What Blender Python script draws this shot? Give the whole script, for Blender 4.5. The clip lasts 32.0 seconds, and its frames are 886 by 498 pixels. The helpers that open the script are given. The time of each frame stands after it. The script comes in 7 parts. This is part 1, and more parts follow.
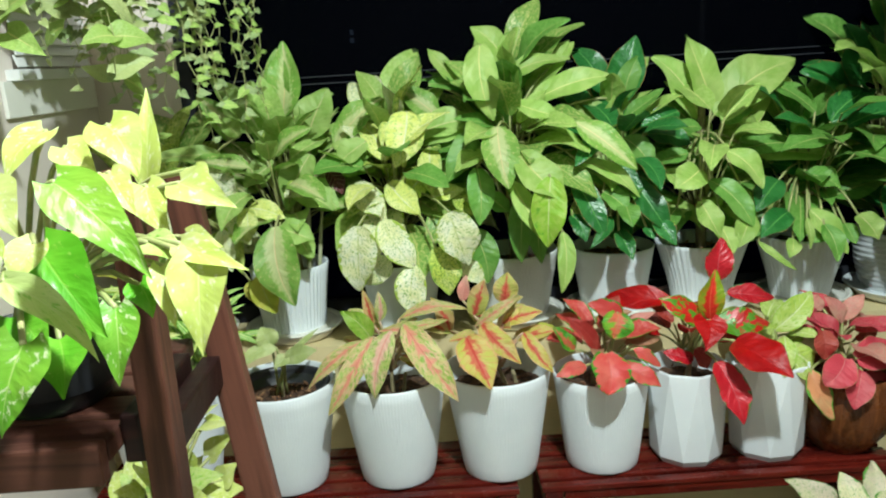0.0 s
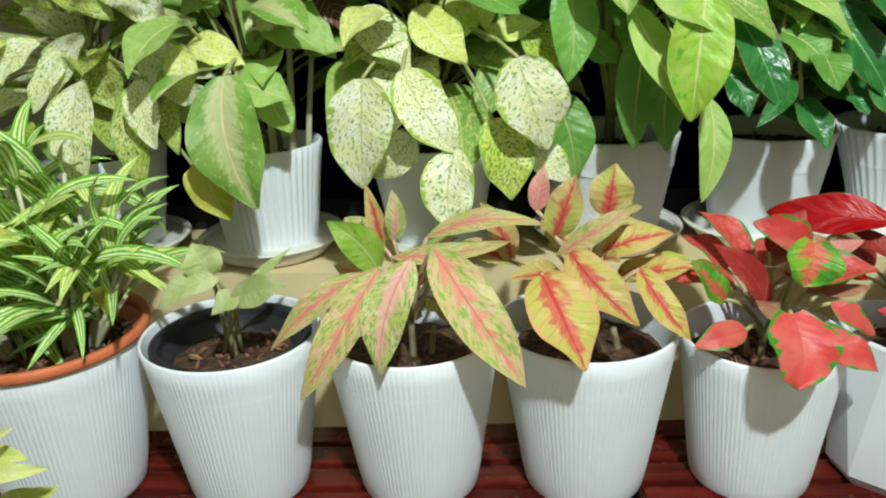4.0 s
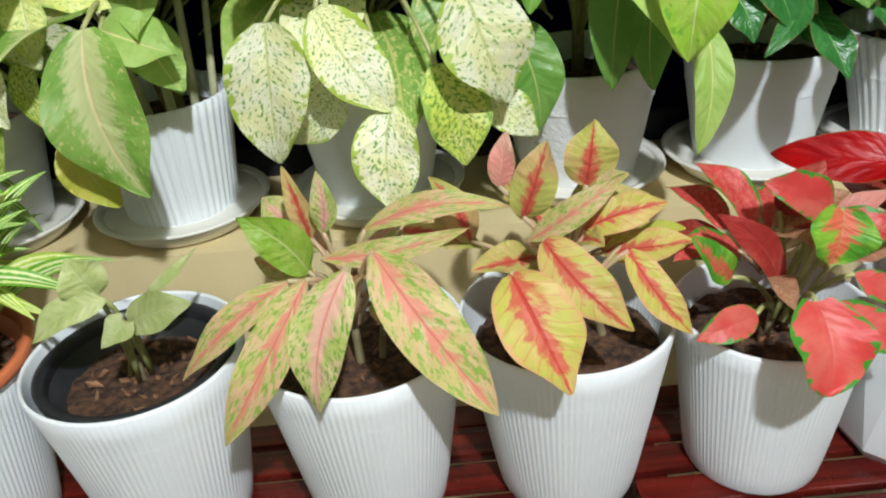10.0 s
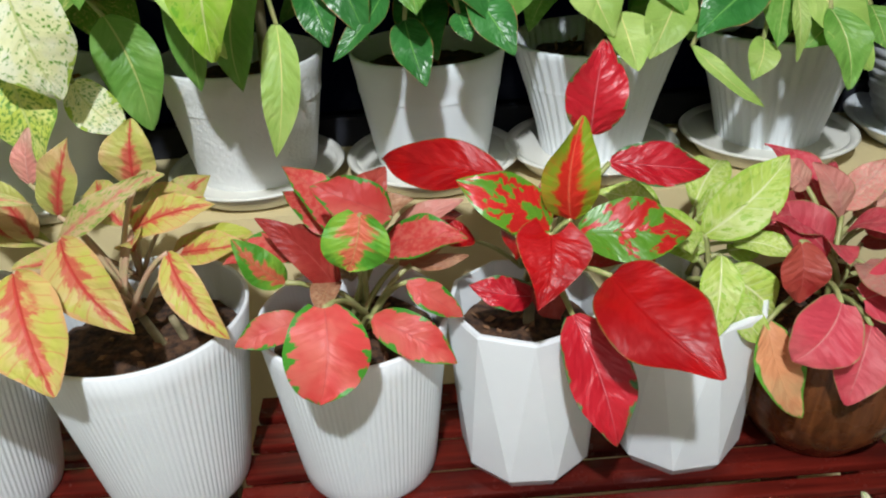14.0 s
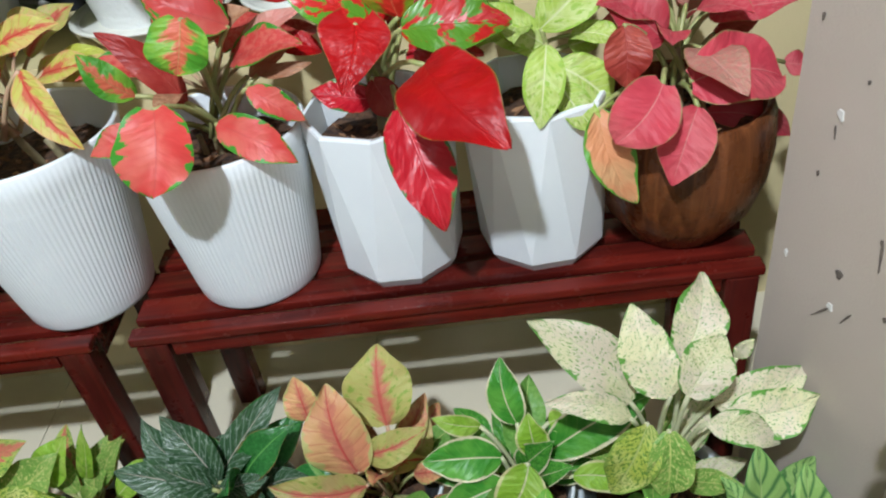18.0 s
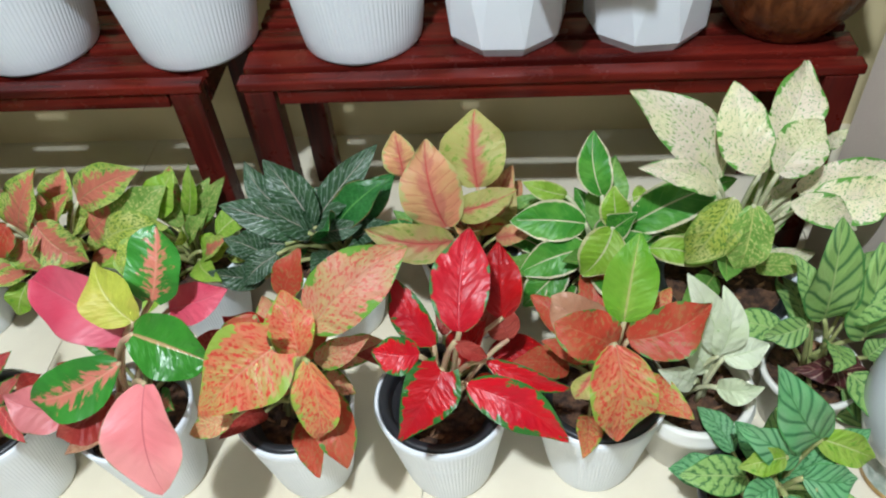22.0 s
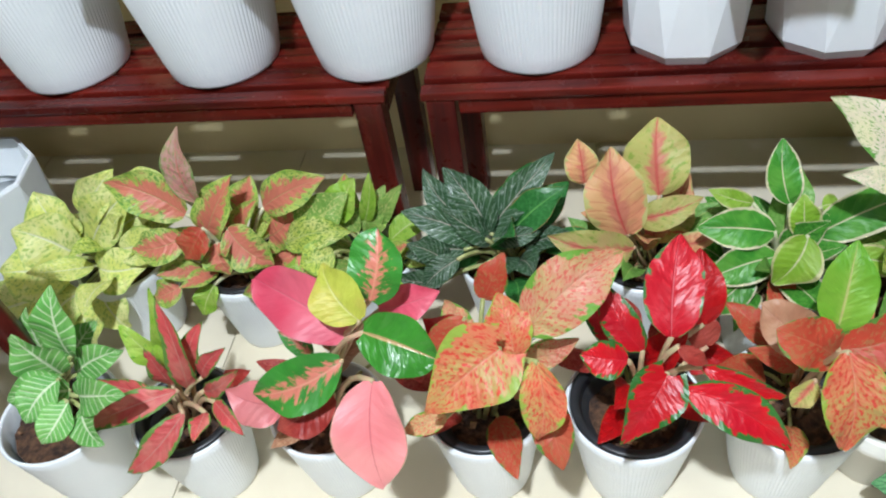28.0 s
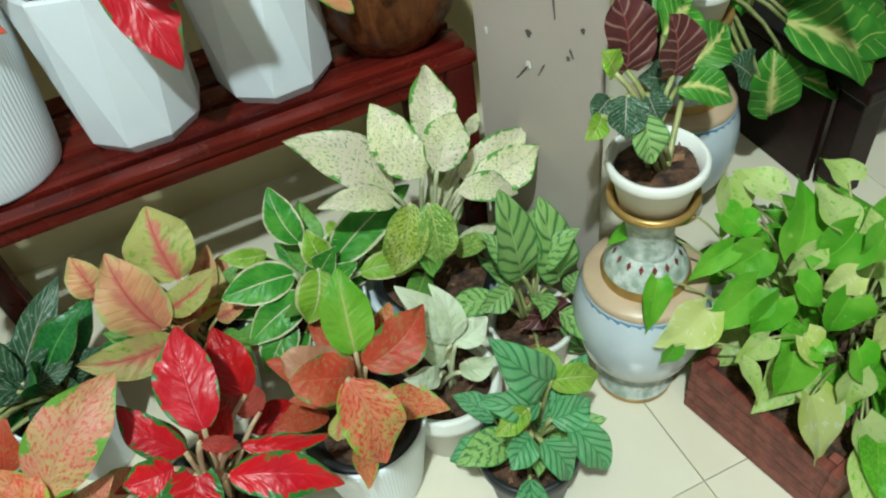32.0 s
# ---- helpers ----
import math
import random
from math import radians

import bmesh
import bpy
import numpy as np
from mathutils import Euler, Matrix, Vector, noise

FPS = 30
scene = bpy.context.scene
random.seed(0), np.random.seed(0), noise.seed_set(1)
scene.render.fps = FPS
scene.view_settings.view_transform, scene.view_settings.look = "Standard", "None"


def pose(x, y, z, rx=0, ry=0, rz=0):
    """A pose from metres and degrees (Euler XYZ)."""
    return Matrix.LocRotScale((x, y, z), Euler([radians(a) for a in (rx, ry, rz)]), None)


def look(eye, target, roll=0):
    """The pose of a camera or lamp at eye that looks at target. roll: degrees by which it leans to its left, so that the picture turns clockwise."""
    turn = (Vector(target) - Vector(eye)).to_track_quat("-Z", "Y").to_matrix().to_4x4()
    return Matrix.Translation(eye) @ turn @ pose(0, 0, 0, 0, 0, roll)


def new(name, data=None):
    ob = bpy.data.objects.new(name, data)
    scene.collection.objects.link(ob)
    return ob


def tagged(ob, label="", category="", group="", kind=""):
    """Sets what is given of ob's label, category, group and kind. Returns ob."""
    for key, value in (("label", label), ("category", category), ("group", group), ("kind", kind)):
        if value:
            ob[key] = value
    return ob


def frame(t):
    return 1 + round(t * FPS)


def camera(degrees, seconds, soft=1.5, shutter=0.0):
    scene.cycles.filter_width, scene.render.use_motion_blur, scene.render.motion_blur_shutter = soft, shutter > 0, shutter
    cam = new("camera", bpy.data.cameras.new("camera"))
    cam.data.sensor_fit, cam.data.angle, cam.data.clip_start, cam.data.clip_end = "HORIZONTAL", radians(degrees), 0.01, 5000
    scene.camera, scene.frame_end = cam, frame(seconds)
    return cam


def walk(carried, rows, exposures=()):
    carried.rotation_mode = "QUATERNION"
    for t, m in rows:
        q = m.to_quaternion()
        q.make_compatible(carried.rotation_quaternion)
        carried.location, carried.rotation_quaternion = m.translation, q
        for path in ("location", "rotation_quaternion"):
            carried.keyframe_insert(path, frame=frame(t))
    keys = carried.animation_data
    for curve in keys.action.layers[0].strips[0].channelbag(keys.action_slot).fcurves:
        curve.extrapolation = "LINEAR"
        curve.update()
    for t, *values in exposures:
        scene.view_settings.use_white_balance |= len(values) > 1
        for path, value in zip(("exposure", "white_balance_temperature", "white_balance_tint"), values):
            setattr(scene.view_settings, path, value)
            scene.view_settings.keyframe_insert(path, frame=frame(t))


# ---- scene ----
cam = camera(58.9, 32.0, 2.1)
PATH = [
    (0, (0.494, 0.023, 1.264), (0.517, 1.968, 0.797), -3.5),
    (0.5, (0.49, 0.11, 1.238), (0.559, 2.06, 0.8), -3.6),
    (1, (0.486, 0.187, 1.216), (0.599, 2.138, 0.791), -3.4),
    (1.5, (0.473, 0.294, 1.184), (0.721, 2.228, 0.739), -2.5),
    (2, (0.466, 0.394, 1.157), (0.778, 2.292, 0.61), -3.2),
    (2.5, (0.46, 0.468, 1.137), (0.874, 2.334, 0.548), -2.7),
    (3, (0.455, 0.537, 1.119), (0.797, 2.406, 0.495), -0.8),
    (3.5, (0.453, 0.631, 1.088), (0.6, 2.512, 0.426), -2.2),
    (4, (0.467, 0.707, 1.061), (0.392, 2.578, 0.359), -2.5),
    (4.5, (0.462, 0.73, 1.081), (0.163, 2.573, 0.364), -3.2),
    (6.5, (0.308, 0.904, 1.099), (0.034, 2.639, 0.142), -6.9),
    (7, (0.32, 0.91, 1.093), (0.093, 2.647, 0.128), -6.8),
    (7.5, (0.338, 0.92, 1.091), (0.167, 2.661, 0.122), -6.6),
    (8, (0.349, 0.937, 1.086), (0.277, 2.665, 0.081), -5.0),
    (8.5, (0.36, 0.953, 1.087), (0.426, 2.667, 0.058), -2.9),
    (9, (0.382, 0.96, 1.091), (0.492, 2.676, 0.069), -3.1),
    (9.5, (0.416, 0.959, 1.096), (0.493, 2.682, 0.082), -3.8),
    (10, (0.48, 0.941, 1.099), (0.497, 2.673, 0.1), -5.3),
    (10.5, (0.535, 0.917, 1.104), (0.504, 2.667, 0.135), -6.5),
    (11, (0.591, 0.898, 1.095), (0.494, 2.66, 0.153), -7.3),
    (11.5, (0.648, 0.886, 1.101), (0.52, 2.642, 0.153), -7.3),
    (12, (0.693, 0.868, 1.106), (0.576, 2.629, 0.166), -7.1),
    (12.5, (0.763, 0.861, 1.141), (0.644, 2.604, 0.166), -7.0),
    (13, (0.817, 0.888, 1.087), (0.882, 2.659, 0.16), -5.6),
    (13.5, (0.88, 0.906, 1.076), (0.981, 2.664, 0.127), -2.9),
    (14, (0.929, 0.923, 1.059), (0.984, 2.663, 0.076), -3.3),
    (14.5, (0.977, 0.929, 1.053), (1.048, 2.671, 0.072), -3.9),
    (16.5, (1.118, 0.85, 1.024), (1.031, 2.561, -0.008), -8.1),
    (17, (1.133, 0.839, 1.012), (1.055, 2.534, -0.046), -7.8),
    (17.5, (1.141, 0.833, 0.995), (1.071, 2.478, -0.14), -8.2),
    (18, (1.144, 0.824, 0.982), (1.044, 2.417, -0.222), -9.0),
    (18.5, (1.141, 0.81, 0.959), (1.031, 2.335, -0.33), -9.1),
    (19, (1.139, 0.801, 0.951), (1.015, 2.284, -0.385), -9.9),
    (19.5, (1.132, 0.785, 0.942), (1.001, 2.243, -0.42), -9.2),
    (20, (1.123, 0.76, 0.934), (0.969, 2.189, -0.456), -6.9),
    (20.5, (1.106, 0.746, 0.924), (0.926, 2.157, -0.482), -7.2),
    (21, (1.093, 0.735, 0.92), (0.971, 2.102, -0.535), -4.9),
    (21.5, (1.074, 0.717, 0.931), (0.901, 2.091, -0.513), -6.2),
    (22, (1.051, 0.709, 0.925), (0.868, 2.076, -0.523), -6.1),
    (22.5, (1.041, 0.712, 0.923), (0.831, 2.073, -0.527), -5.9),
    (23, (1.033, 0.71, 0.926), (0.843, 2.065, -0.532), -5.8),
    (23.5, (1.015, 0.707, 0.935), (0.81, 2.033, -0.548), -6.5),
    (24, (1.002, 0.705, 0.939), (0.74, 2.02, -0.545), -7.7),
    (24.5, (0.981, 0.699, 0.946), (0.67, 2.011, -0.53), -8.4),
    (25, (0.96, 0.694, 0.95), (0.602, 1.988, -0.533), -9.2),
    (25.5, (0.939, 0.69, 0.96), (0.53, 1.965, -0.525), -10.2),
    (27.5, (0.878, 0.676, 0.959), (0.427, 2.02, -0.452), -12.2),
    (28, (0.909, 0.68, 0.943), (0.556, 2.056, -0.464), -10.3),
    (28.5, (0.932, 0.688, 0.934), (0.702, 2.097, -0.466), -9.7),
    (29, (0.952, 0.698, 0.932), (0.785, 2.106, -0.479), -10.5),
    (29.5, (0.977, 0.728, 0.971), (0.909, 2.099, -0.484), -11.0),
    (30, (1.014, 0.725, 0.95), (1.072, 2.128, -0.475), -10.6),
    (30.5, (1.038, 0.718, 0.947), (1.207, 2.096, -0.492), -9.8),
    (31, (1.059, 0.706, 0.951), (1.319, 2.088, -0.471), -9.9),
    (31.5, (1.083, 0.7, 0.952), (1.434, 2.051, -0.481), -9.4),
    (32, (1.11, 0.693, 0.954), (1.533, 2.004, -0.497), -9.4),
]
EXPOSURE = ((0.0, -0.18, 6500, -3), (3.0, -0.08, 6550, 0), (5.0, -0.10, 6550, 5), (8.0, -0.09, 6600, 9), (16.8, -0.12, 6500, 10), (18.3, -0.02, 6100, 8), (26.0, 0.05, 6090, 8), (28.0, 0.15, 6080, 10), (30.0, 0.02, 6100, 2), (32.0, -0.12, 6120, -8))
walk(cam, [(t, look(eye, target, roll)) for t, eye, target, roll in PATH], EXPOSURE)
LAMP, LAMP_W, FILL_W = (0.80, 0.22, 2.42), 262.0, 19.0

# ---- world, lamps ----
world = bpy.data.worlds.new("world")
scene.world = world
world.use_nodes = True
world.node_tree.nodes["Background"].inputs["Color"].default_value = (0.010, 0.014, 0.030, 1)
world.node_tree.nodes["Background"].inputs["Strength"].default_value = 0.6


def bulb(name, place, watts, radius, colour):
    data = bpy.data.lights.new(name, "POINT")
    data.energy, data.shadow_soft_size, data.color = watts, radius, colour
    ob = new(name, data)
    ob.location = place
    return ob


def area_lamp(name, place, target, sx, sy, watts, colour):
    data = bpy.data.lights.new(name, "AREA")
    data.shape, data.size, data.size_y, data.energy, data.color = "RECTANGLE", sx, sy, watts, colour
    ob = new(name, data)
    ob.matrix_world = look(place, target)
    return ob


# the ceiling lamp over the plants, and an added unseen fill lamp behind the camera
bulb("ceiling_lamp_light", LAMP, LAMP_W, 0.042, (0.885, 0.955, 1.02))
area_lamp("added_fill_light", (0.9, -1.6, 2.50), (0.9, -1.59, 0), 0.9, 0.5, FILL_W, (0.90, 0.965, 1.0))

# ---- materials ----
class Nodes:
    """A small writer of node trees."""

    def __init__(self, name, rough=0.5, metal=0.0, spec=0.5):
        self.m = bpy.data.materials.new(name)
        self.m.use_nodes = True
        self.t = self.m.node_tree
        self.b = self.t.nodes["Principled BSDF"]
        self.b.inputs["Roughness"].default_value = rough
        self.b.inputs["Metallic"].default_value = metal
        self.b.inputs["Specular IOR Level"].default_value = spec
        self.c = self.t.nodes.new("ShaderNodeTexCoord")

    def put(self, kind, *ins, **kw):
        n = self.t.nodes.new(kind)
        for k, v in kw.items():
            if k == "op":
                n.operation = v
            elif k == "blend":
                n.data_type, n.blend_type = "RGBA", v
            elif k == "clampit":
                n.use_clamp = v
        for sock, v in ins:
            self.link(v, n.inputs[sock])
        return n

    def link(self, v, sock):
        if isinstance(v, bpy.types.NodeSocket):
            self.t.links.new(v, sock)
        elif isinstance(v, (tuple, list)):
            sock.default_value = (*v, 1.0) if len(v) == 3 and len(sock.default_value) == 4 else v
        else:
            sock.default_value = v

    def math(self, op, a, b=0.0, c=0.0, clamp=False):
        n = self.put("ShaderNodeMath", (0, a), (1, b), (2, c), op=op, clampit=clamp)
        return n.outputs[0]

    def step(self, x, lo, hi):
        n = self.put("ShaderNodeMapRange", ("Value", x), ("From Min", lo), ("From Max", hi))
        n.interpolation_type = "SMOOTHSTEP"
        return n.outputs[0]

    def mix(self, fac, a, b, blend="MIX"):
        n = self.put("ShaderNodeMix", (0, fac), (6, a), (7, b), blend=blend)
        return n.outputs[2]

    def noise(self, vec, scale, detail=3.0, rough=0.55, distort=0.0):
        n = self.put("ShaderNodeTexNoise", ("Vector", vec), ("Scale", scale), ("Detail", detail), ("Roughness", rough), ("Distortion", distort))
        return n.outputs["Fac"]

    def random(self):
        return self.put("ShaderNodeObjectInfo").outputs["Random"]

    def shifted(self, vec, amount=41.0):
        r = self.math("MULTIPLY", self.random(), amount)
        return self.put("ShaderNodeVectorMath", (0, vec), (1, self.put("ShaderNodeCombineXYZ", (0, r), (1, r), (2, r)).outputs[0]), op="ADD").outputs[0]

    def bump(self, height, strength, dist):
        n = self.put("ShaderNodeBump", ("Height", height), ("Strength", strength), ("Distance", dist))
        self.t.links.new(n.outputs[0], self.b.inputs["Normal"])

    def colour(self, v):
        self.link(v, self.b.inputs["Base Color"])
        return self

    def roughness(self, v):
        self.link(v, self.b.inputs["Roughness"])


def plain_mat(name, colour, second, scale=20.0, rough=0.5, metal=0.0, bump=0.0, bscale=120.0, spec=0.5, vary=0.0):
    """Two tones mixed by a noise in object space, with a fine relief and a rough-smooth variation."""
    k = Nodes(name, rough, metal, spec)
    v = k.shifted(k.c.outputs["Object"])
    f = k.step(k.noise(v, scale, 5.0), 0.32, 0.68)
    col = k.mix(f, colour, second)
    if vary:
        col = k.mix(vary, col, k.put("ShaderNodeCombineColor", (0, k.random()), (1, k.random()), (2, k.random())).outputs[0], "OVERLAY")
    k.colour(col)
    k.roughness(k.math("ADD", k.math("MULTIPLY", k.noise(v, scale * 2.3), 0.22), rough - 0.11, clamp=True))
    if bump:
        k.bump(k.noise(v, bscale, 4.0), bump, 0.004)
    return k.m


def wood_mat(name, dark, light, rough, along=0, grain=60.0):
    k = Nodes(name, rough, 0.0, 0.28)
    v = k.shifted(k.c.outputs["Object"])
    stretch = [grain] * 3
    stretch[along] = grain * 0.06
    w = k.put("ShaderNodeVectorMath", (0, v), (1, tuple(stretch)), op="MULTIPLY").outputs[0]
    g = k.noise(w, 1.0, 6.0, 0.6, 0.6)
    big = k.noise(v, 7.0, 2.0)
    f = k.step(k.math("ADD", k.math("MULTIPLY", g, 0.75), k.math("MULTIPLY", big, 0.35)), 0.38, 0.72)
    k.colour(k.mix(f, dark, light))
    k.roughness(k.math("ADD", k.math("MULTIPLY", k.noise(v, 35.0), 0.25), rough - 0.1, clamp=True))
    k.bump(g, 0.25, 0.002)
    return k.m


def leaf_mat(name, base, base2=None, bs=28.0, spot=None, ss=120.0, st=0.55, soft=0.05, centre=None, cw=0.35, rag=0.35, crag=45.0, cend=0.25,
             mid=None, mw=0.05, vein=None, vn=9.0, vw=0.3, vs=0.6, slant=1.6, edge=None, ew=0.14, erag=0.2, rough=0.32, quilt=0.5, thin=0.18, long=None, bold=False, gloss=0.34):
    """A leaf's skin: mottling, a ragged heart along the midrib, side veins, midrib and margin, laid out on the blade's own length and width."""
    k = Nodes(name, rough, 0.0, gloss)
    uv = k.put("ShaderNodeSeparateXYZ", (0, k.c.outputs["UV"]))
    u, side = uv.outputs[0], k.math("MULTIPLY_ADD", uv.outputs[1], 2.0, -1.0)
    a = k.math("ABSOLUTE", side)
    v = k.shifted(k.c.outputs["Object"])
    r1 = k.math("MULTIPLY", k.random(), 37.0)
    sway = k.math("MULTIPLY", k.noise(v, 14.0, 2.0), 1.2)
    wave = k.math("ADD", k.math("MULTIPLY_ADD", u, vn, k.math("MULTIPLY", k.math("POWER", a, 0.8), -slant)), sway)
    # a space that runs along the side veins, in which flecks and flames are drawn out
    vv = k.put("ShaderNodeCombineXYZ", (0, wave), (1, k.math("MULTIPLY", side, 1.5)), (2, r1)).outputs[0]
    vs2 = k.put("ShaderNodeCombineXYZ", (0, wave), (1, k.math("MULTIPLY", side, 2.6)), (2, r1)).outputs[0]
    n1 = k.noise(v, bs, 3.0)
    col = k.mix(k.step(n1, 0.40, 0.62), base, base2) if base2 else base
    if spot:
        col = k.mix(k.step(k.noise(vs2, ss * 0.017, 4.0, 0.62), st, st + soft), col, spot)
    tri = k.math("MULTIPLY", k.math("ABSOLUTE", k.math("SUBTRACT", k.math("FRACT", k.math("ADD", wave, 20.0)), 0.5)), 2.0)
    if centre:
        width = k.math("MULTIPLY_ADD", u, (cend - 1.0) * cw, cw)
        r = k.math("MULTIPLY", k.math("SUBTRACT", k.noise(vv, crag * 0.022, 4.0, 0.6), 0.5), rag * 2.4)
        d = k.math("SUBTRACT", k.math("ADD", width, r), a)
        col = k.mix(k.step(d, -0.16, 0.13), col, centre)
    if long:
        lines = k.math("ABSOLUTE", k.math("SUBTRACT", k.math("FRACT", k.math("MULTIPLY_ADD", a, 1.4, k.math("MULTIPLY", k.noise(v, 30.0), 0.5))), 0.5))
        col = k.mix(k.step(lines, 0.26, 0.34), col, long)
    if vein:
        line = k.step(tri, 1.0 - vw * (1.0 if bold else 0.6), 1.0)
        if not bold:
            line = k.math("MULTIPLY", line, k.step(k.noise(v, 34.0, 2.0), 0.35, 0.62))
        col = k.mix(k.math("MULTIPLY", line, vs if bold else vs * 0.5), col, vein)
    if mid:
        col = k.mix(k.step(k.math("SUBTRACT", k.math("MULTIPLY_ADD", u, -0.7 * mw, mw), a), -0.03, 0.02), col, mid)
    if edge:
        r = k.math("MULTIPLY", k.math("SUBTRACT", k.noise(vv, 1.0, 4.0, 0.6), 0.5), erag * 2.4)
        e = k.math("MAXIMUM", a, k.math("MULTIPLY_ADD", u, 3.0, -2.1))
        col = k.mix(k.step(k.math("ADD", e, r), 1.0 - ew - 0.035, 1.0 - ew + 0.035), col, edge)
    tone = k.math("ADD", k.math("MULTIPLY_ADD", k.random(), 0.24, 0.76), k.math("MULTIPLY", k.noise(v, 9.0, 3.0), 0.26))
    col = k.mix(1.0, col, k.put("ShaderNodeCombineColor", (0, tone), (1, tone), (2, tone)).outputs[0], "MULTIPLY")
    k.colour(col)
    k.roughness(k.math("MULTIPLY_ADD", k.noise(v, 55.0), 0.22, rough + 0.02, clamp=True))
    ridge = k.math("ADD", k.math("MULTIPLY", k.step(tri, 0.1, 1.0), -0.12), k.math("MULTIPLY", k.noise(vv, 1.0, 2.0, 0.5), 1.7))
    ridge = k.math("ADD", ridge, k.math("MULTIPLY", k.step(a, 0.0, 0.07), 0.35))
    k.bump(ridge, min(1.0, quilt * 0.8), 0.006)
    if thin:
        tr = k.put("ShaderNodeBsdfTranslucent", (0, col))
        out = k.t.nodes["Material Output"]
        sh = k.put("ShaderNodeMixShader", (0, thin), (1, k.b.outputs[0]), (2, tr.outputs[0]))
        k.t.links.new(sh.outputs[0], out.inputs[0])
    return k.m


# taupe lifted so that its colour carries the brighter light on this wall
LIT_SIDE_WALL = plain_mat("lit_side_wall_paint", (0.74, 0.66, 0.59), (0.69, 0.61, 0.55), 3.0, 0.75, bump=0.15, bscale=260.0)
# for walls out of view, darkened so that less light bounces back
DIM_ROOM_WALL = plain_mat("dim_unseen_wall", (0.20, 0.17, 0.14), (0.17, 0.145, 0.12), 3.0, 0.75, bump=0.15, bscale=260.0)
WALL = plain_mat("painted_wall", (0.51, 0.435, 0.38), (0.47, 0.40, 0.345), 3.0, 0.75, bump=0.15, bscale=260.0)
SILL_WALL = plain_mat("cream_painted_wall", (0.73, 0.61, 0.345), (0.67, 0.555, 0.31), 4.0, 0.45, bump=0.12, bscale=200.0)
# the ceiling is out of view; its dark tone holds down the bounce
CEIL = plain_mat("dim_unseen_ceiling", (0.16, 0.13, 0.10), (0.13, 0.105, 0.08), 2.0, 0.7)
TILE = plain_mat("cream_floor_tile", (0.77, 0.70, 0.54), (0.71, 0.64, 0.49), 5.0, 0.20, vary=0.04)
GROUT = plain_mat("grout", (0.58, 0.53, 0.44), (0.50, 0.45, 0.37), 40.0, 0.9, bump=0.3)
RED_WOOD = wood_mat("red_lacquered_wood", (0.042, 0.0045, 0.0035), (0.138, 0.013, 0.008), 0.22)
RED_WOOD_UP = wood_mat("red_lacquered_leg_wood", (0.036, 0.0045, 0.004), (0.11, 0.013, 0.009), 0.28, along=2)
BROWN_WOOD = wood_mat("brown_stained_wood", (0.040, 0.014, 0.010), (0.11, 0.042, 0.028), 0.45)
BROWN_WOOD_UP = wood_mat("brown_stained_post_wood", (0.048, 0.018, 0.012), (0.14, 0.052, 0.034), 0.45, along=2)
CRATE_WOOD = wood_mat("planter_wood", (0.11, 0.028, 0.020), (0.25, 0.075, 0.052), 0.42)
# dark wood taken near black, with the table's shade in the colour
SHADE_DARK_WOOD = wood_mat("shade_dark_wood", (0.008, 0.003, 0.003), (0.02, 0.006, 0.005), 0.4)
POT_WOOD = wood_mat("turned_wood", (0.060, 0.018, 0.007), (0.20, 0.066, 0.022), 0.26, along=2, grain=90.0)
WHITE = plain_mat("white_plastic", (0.81, 0.85, 0.87), (0.77, 0.81, 0.835), 9.0, 0.34)
CREAM = plain_mat("cream_plastic", (0.80, 0.78, 0.71), (0.76, 0.74, 0.67), 9.0, 0.4)
HAMMERED = plain_mat("hammered_white_plastic", (0.78, 0.79, 0.78), (0.74, 0.75, 0.74), 9.0, 0.36, bump=0.6, bscale=150.0)
GREYPOT = plain_mat("pale_grey_pot", (0.60, 0.62, 0.62), (0.54, 0.56, 0.57), 9.0, 0.4)
CERAMIC = plain_mat("white_glazed_ceramic", (0.62, 0.66, 0.69), (0.55, 0.60, 0.64), 14.0, 0.15)
TERRA = plain_mat("terracotta_plastic", (0.66, 0.19, 0.075), (0.58, 0.15, 0.055), 12.0, 0.55, bump=0.1)
BLACK = plain_mat("black_plastic", (0.014, 0.015, 0.018), (0.022, 0.023, 0.026), 20.0, 0.4)
SOIL = plain_mat("potting_soil", (0.022, 0.011, 0.007), (0.115, 0.055, 0.027), 90.0, 0.95, bump=1.0, bscale=160.0)
CRUMB = plain_mat("soil_crumbs", (0.15, 0.066, 0.033), (0.33, 0.18, 0.09), 60.0, 0.95, vary=0.15)
PETIOLE = plain_mat("petiole_green", (0.27, 0.31, 0.10), (0.38, 0.37, 0.16), 60.0, 0.45)
PETIOLE_PINK = plain_mat("petiole_pink", (0.50, 0.30, 0.20), (0.42, 0.36, 0.19), 60.0, 0.45)
PETIOLE_WHITE = plain_mat("petiole_white", (0.55, 0.54, 0.36), (0.45, 0.46, 0.26), 60.0, 0.45)
STEM = plain_mat("stem_tan", (0.30, 0.25, 0.14), (0.20, 0.17, 0.09), 70.0, 0.6, bump=0.3)
GOLD = plain_mat("gold_paint", (0.50, 0.31, 0.09), (0.38, 0.23, 0.07), 30.0, 0.35, metal=0.5)
SAND = plain_mat("tan_glaze", (0.55, 0.40, 0.26), (0.48, 0.34, 0.22), 20.0, 0.4)
BLUE = plain_mat("blue_glaze", (0.16, 0.30, 0.48), (0.22, 0.38, 0.54), 30.0, 0.3)
SAGE = plain_mat("sage_relief_glaze", (0.30, 0.36, 0.29), (0.62, 0.64, 0.58), 70.0, 0.35, bump=0.7, bscale=110.0)
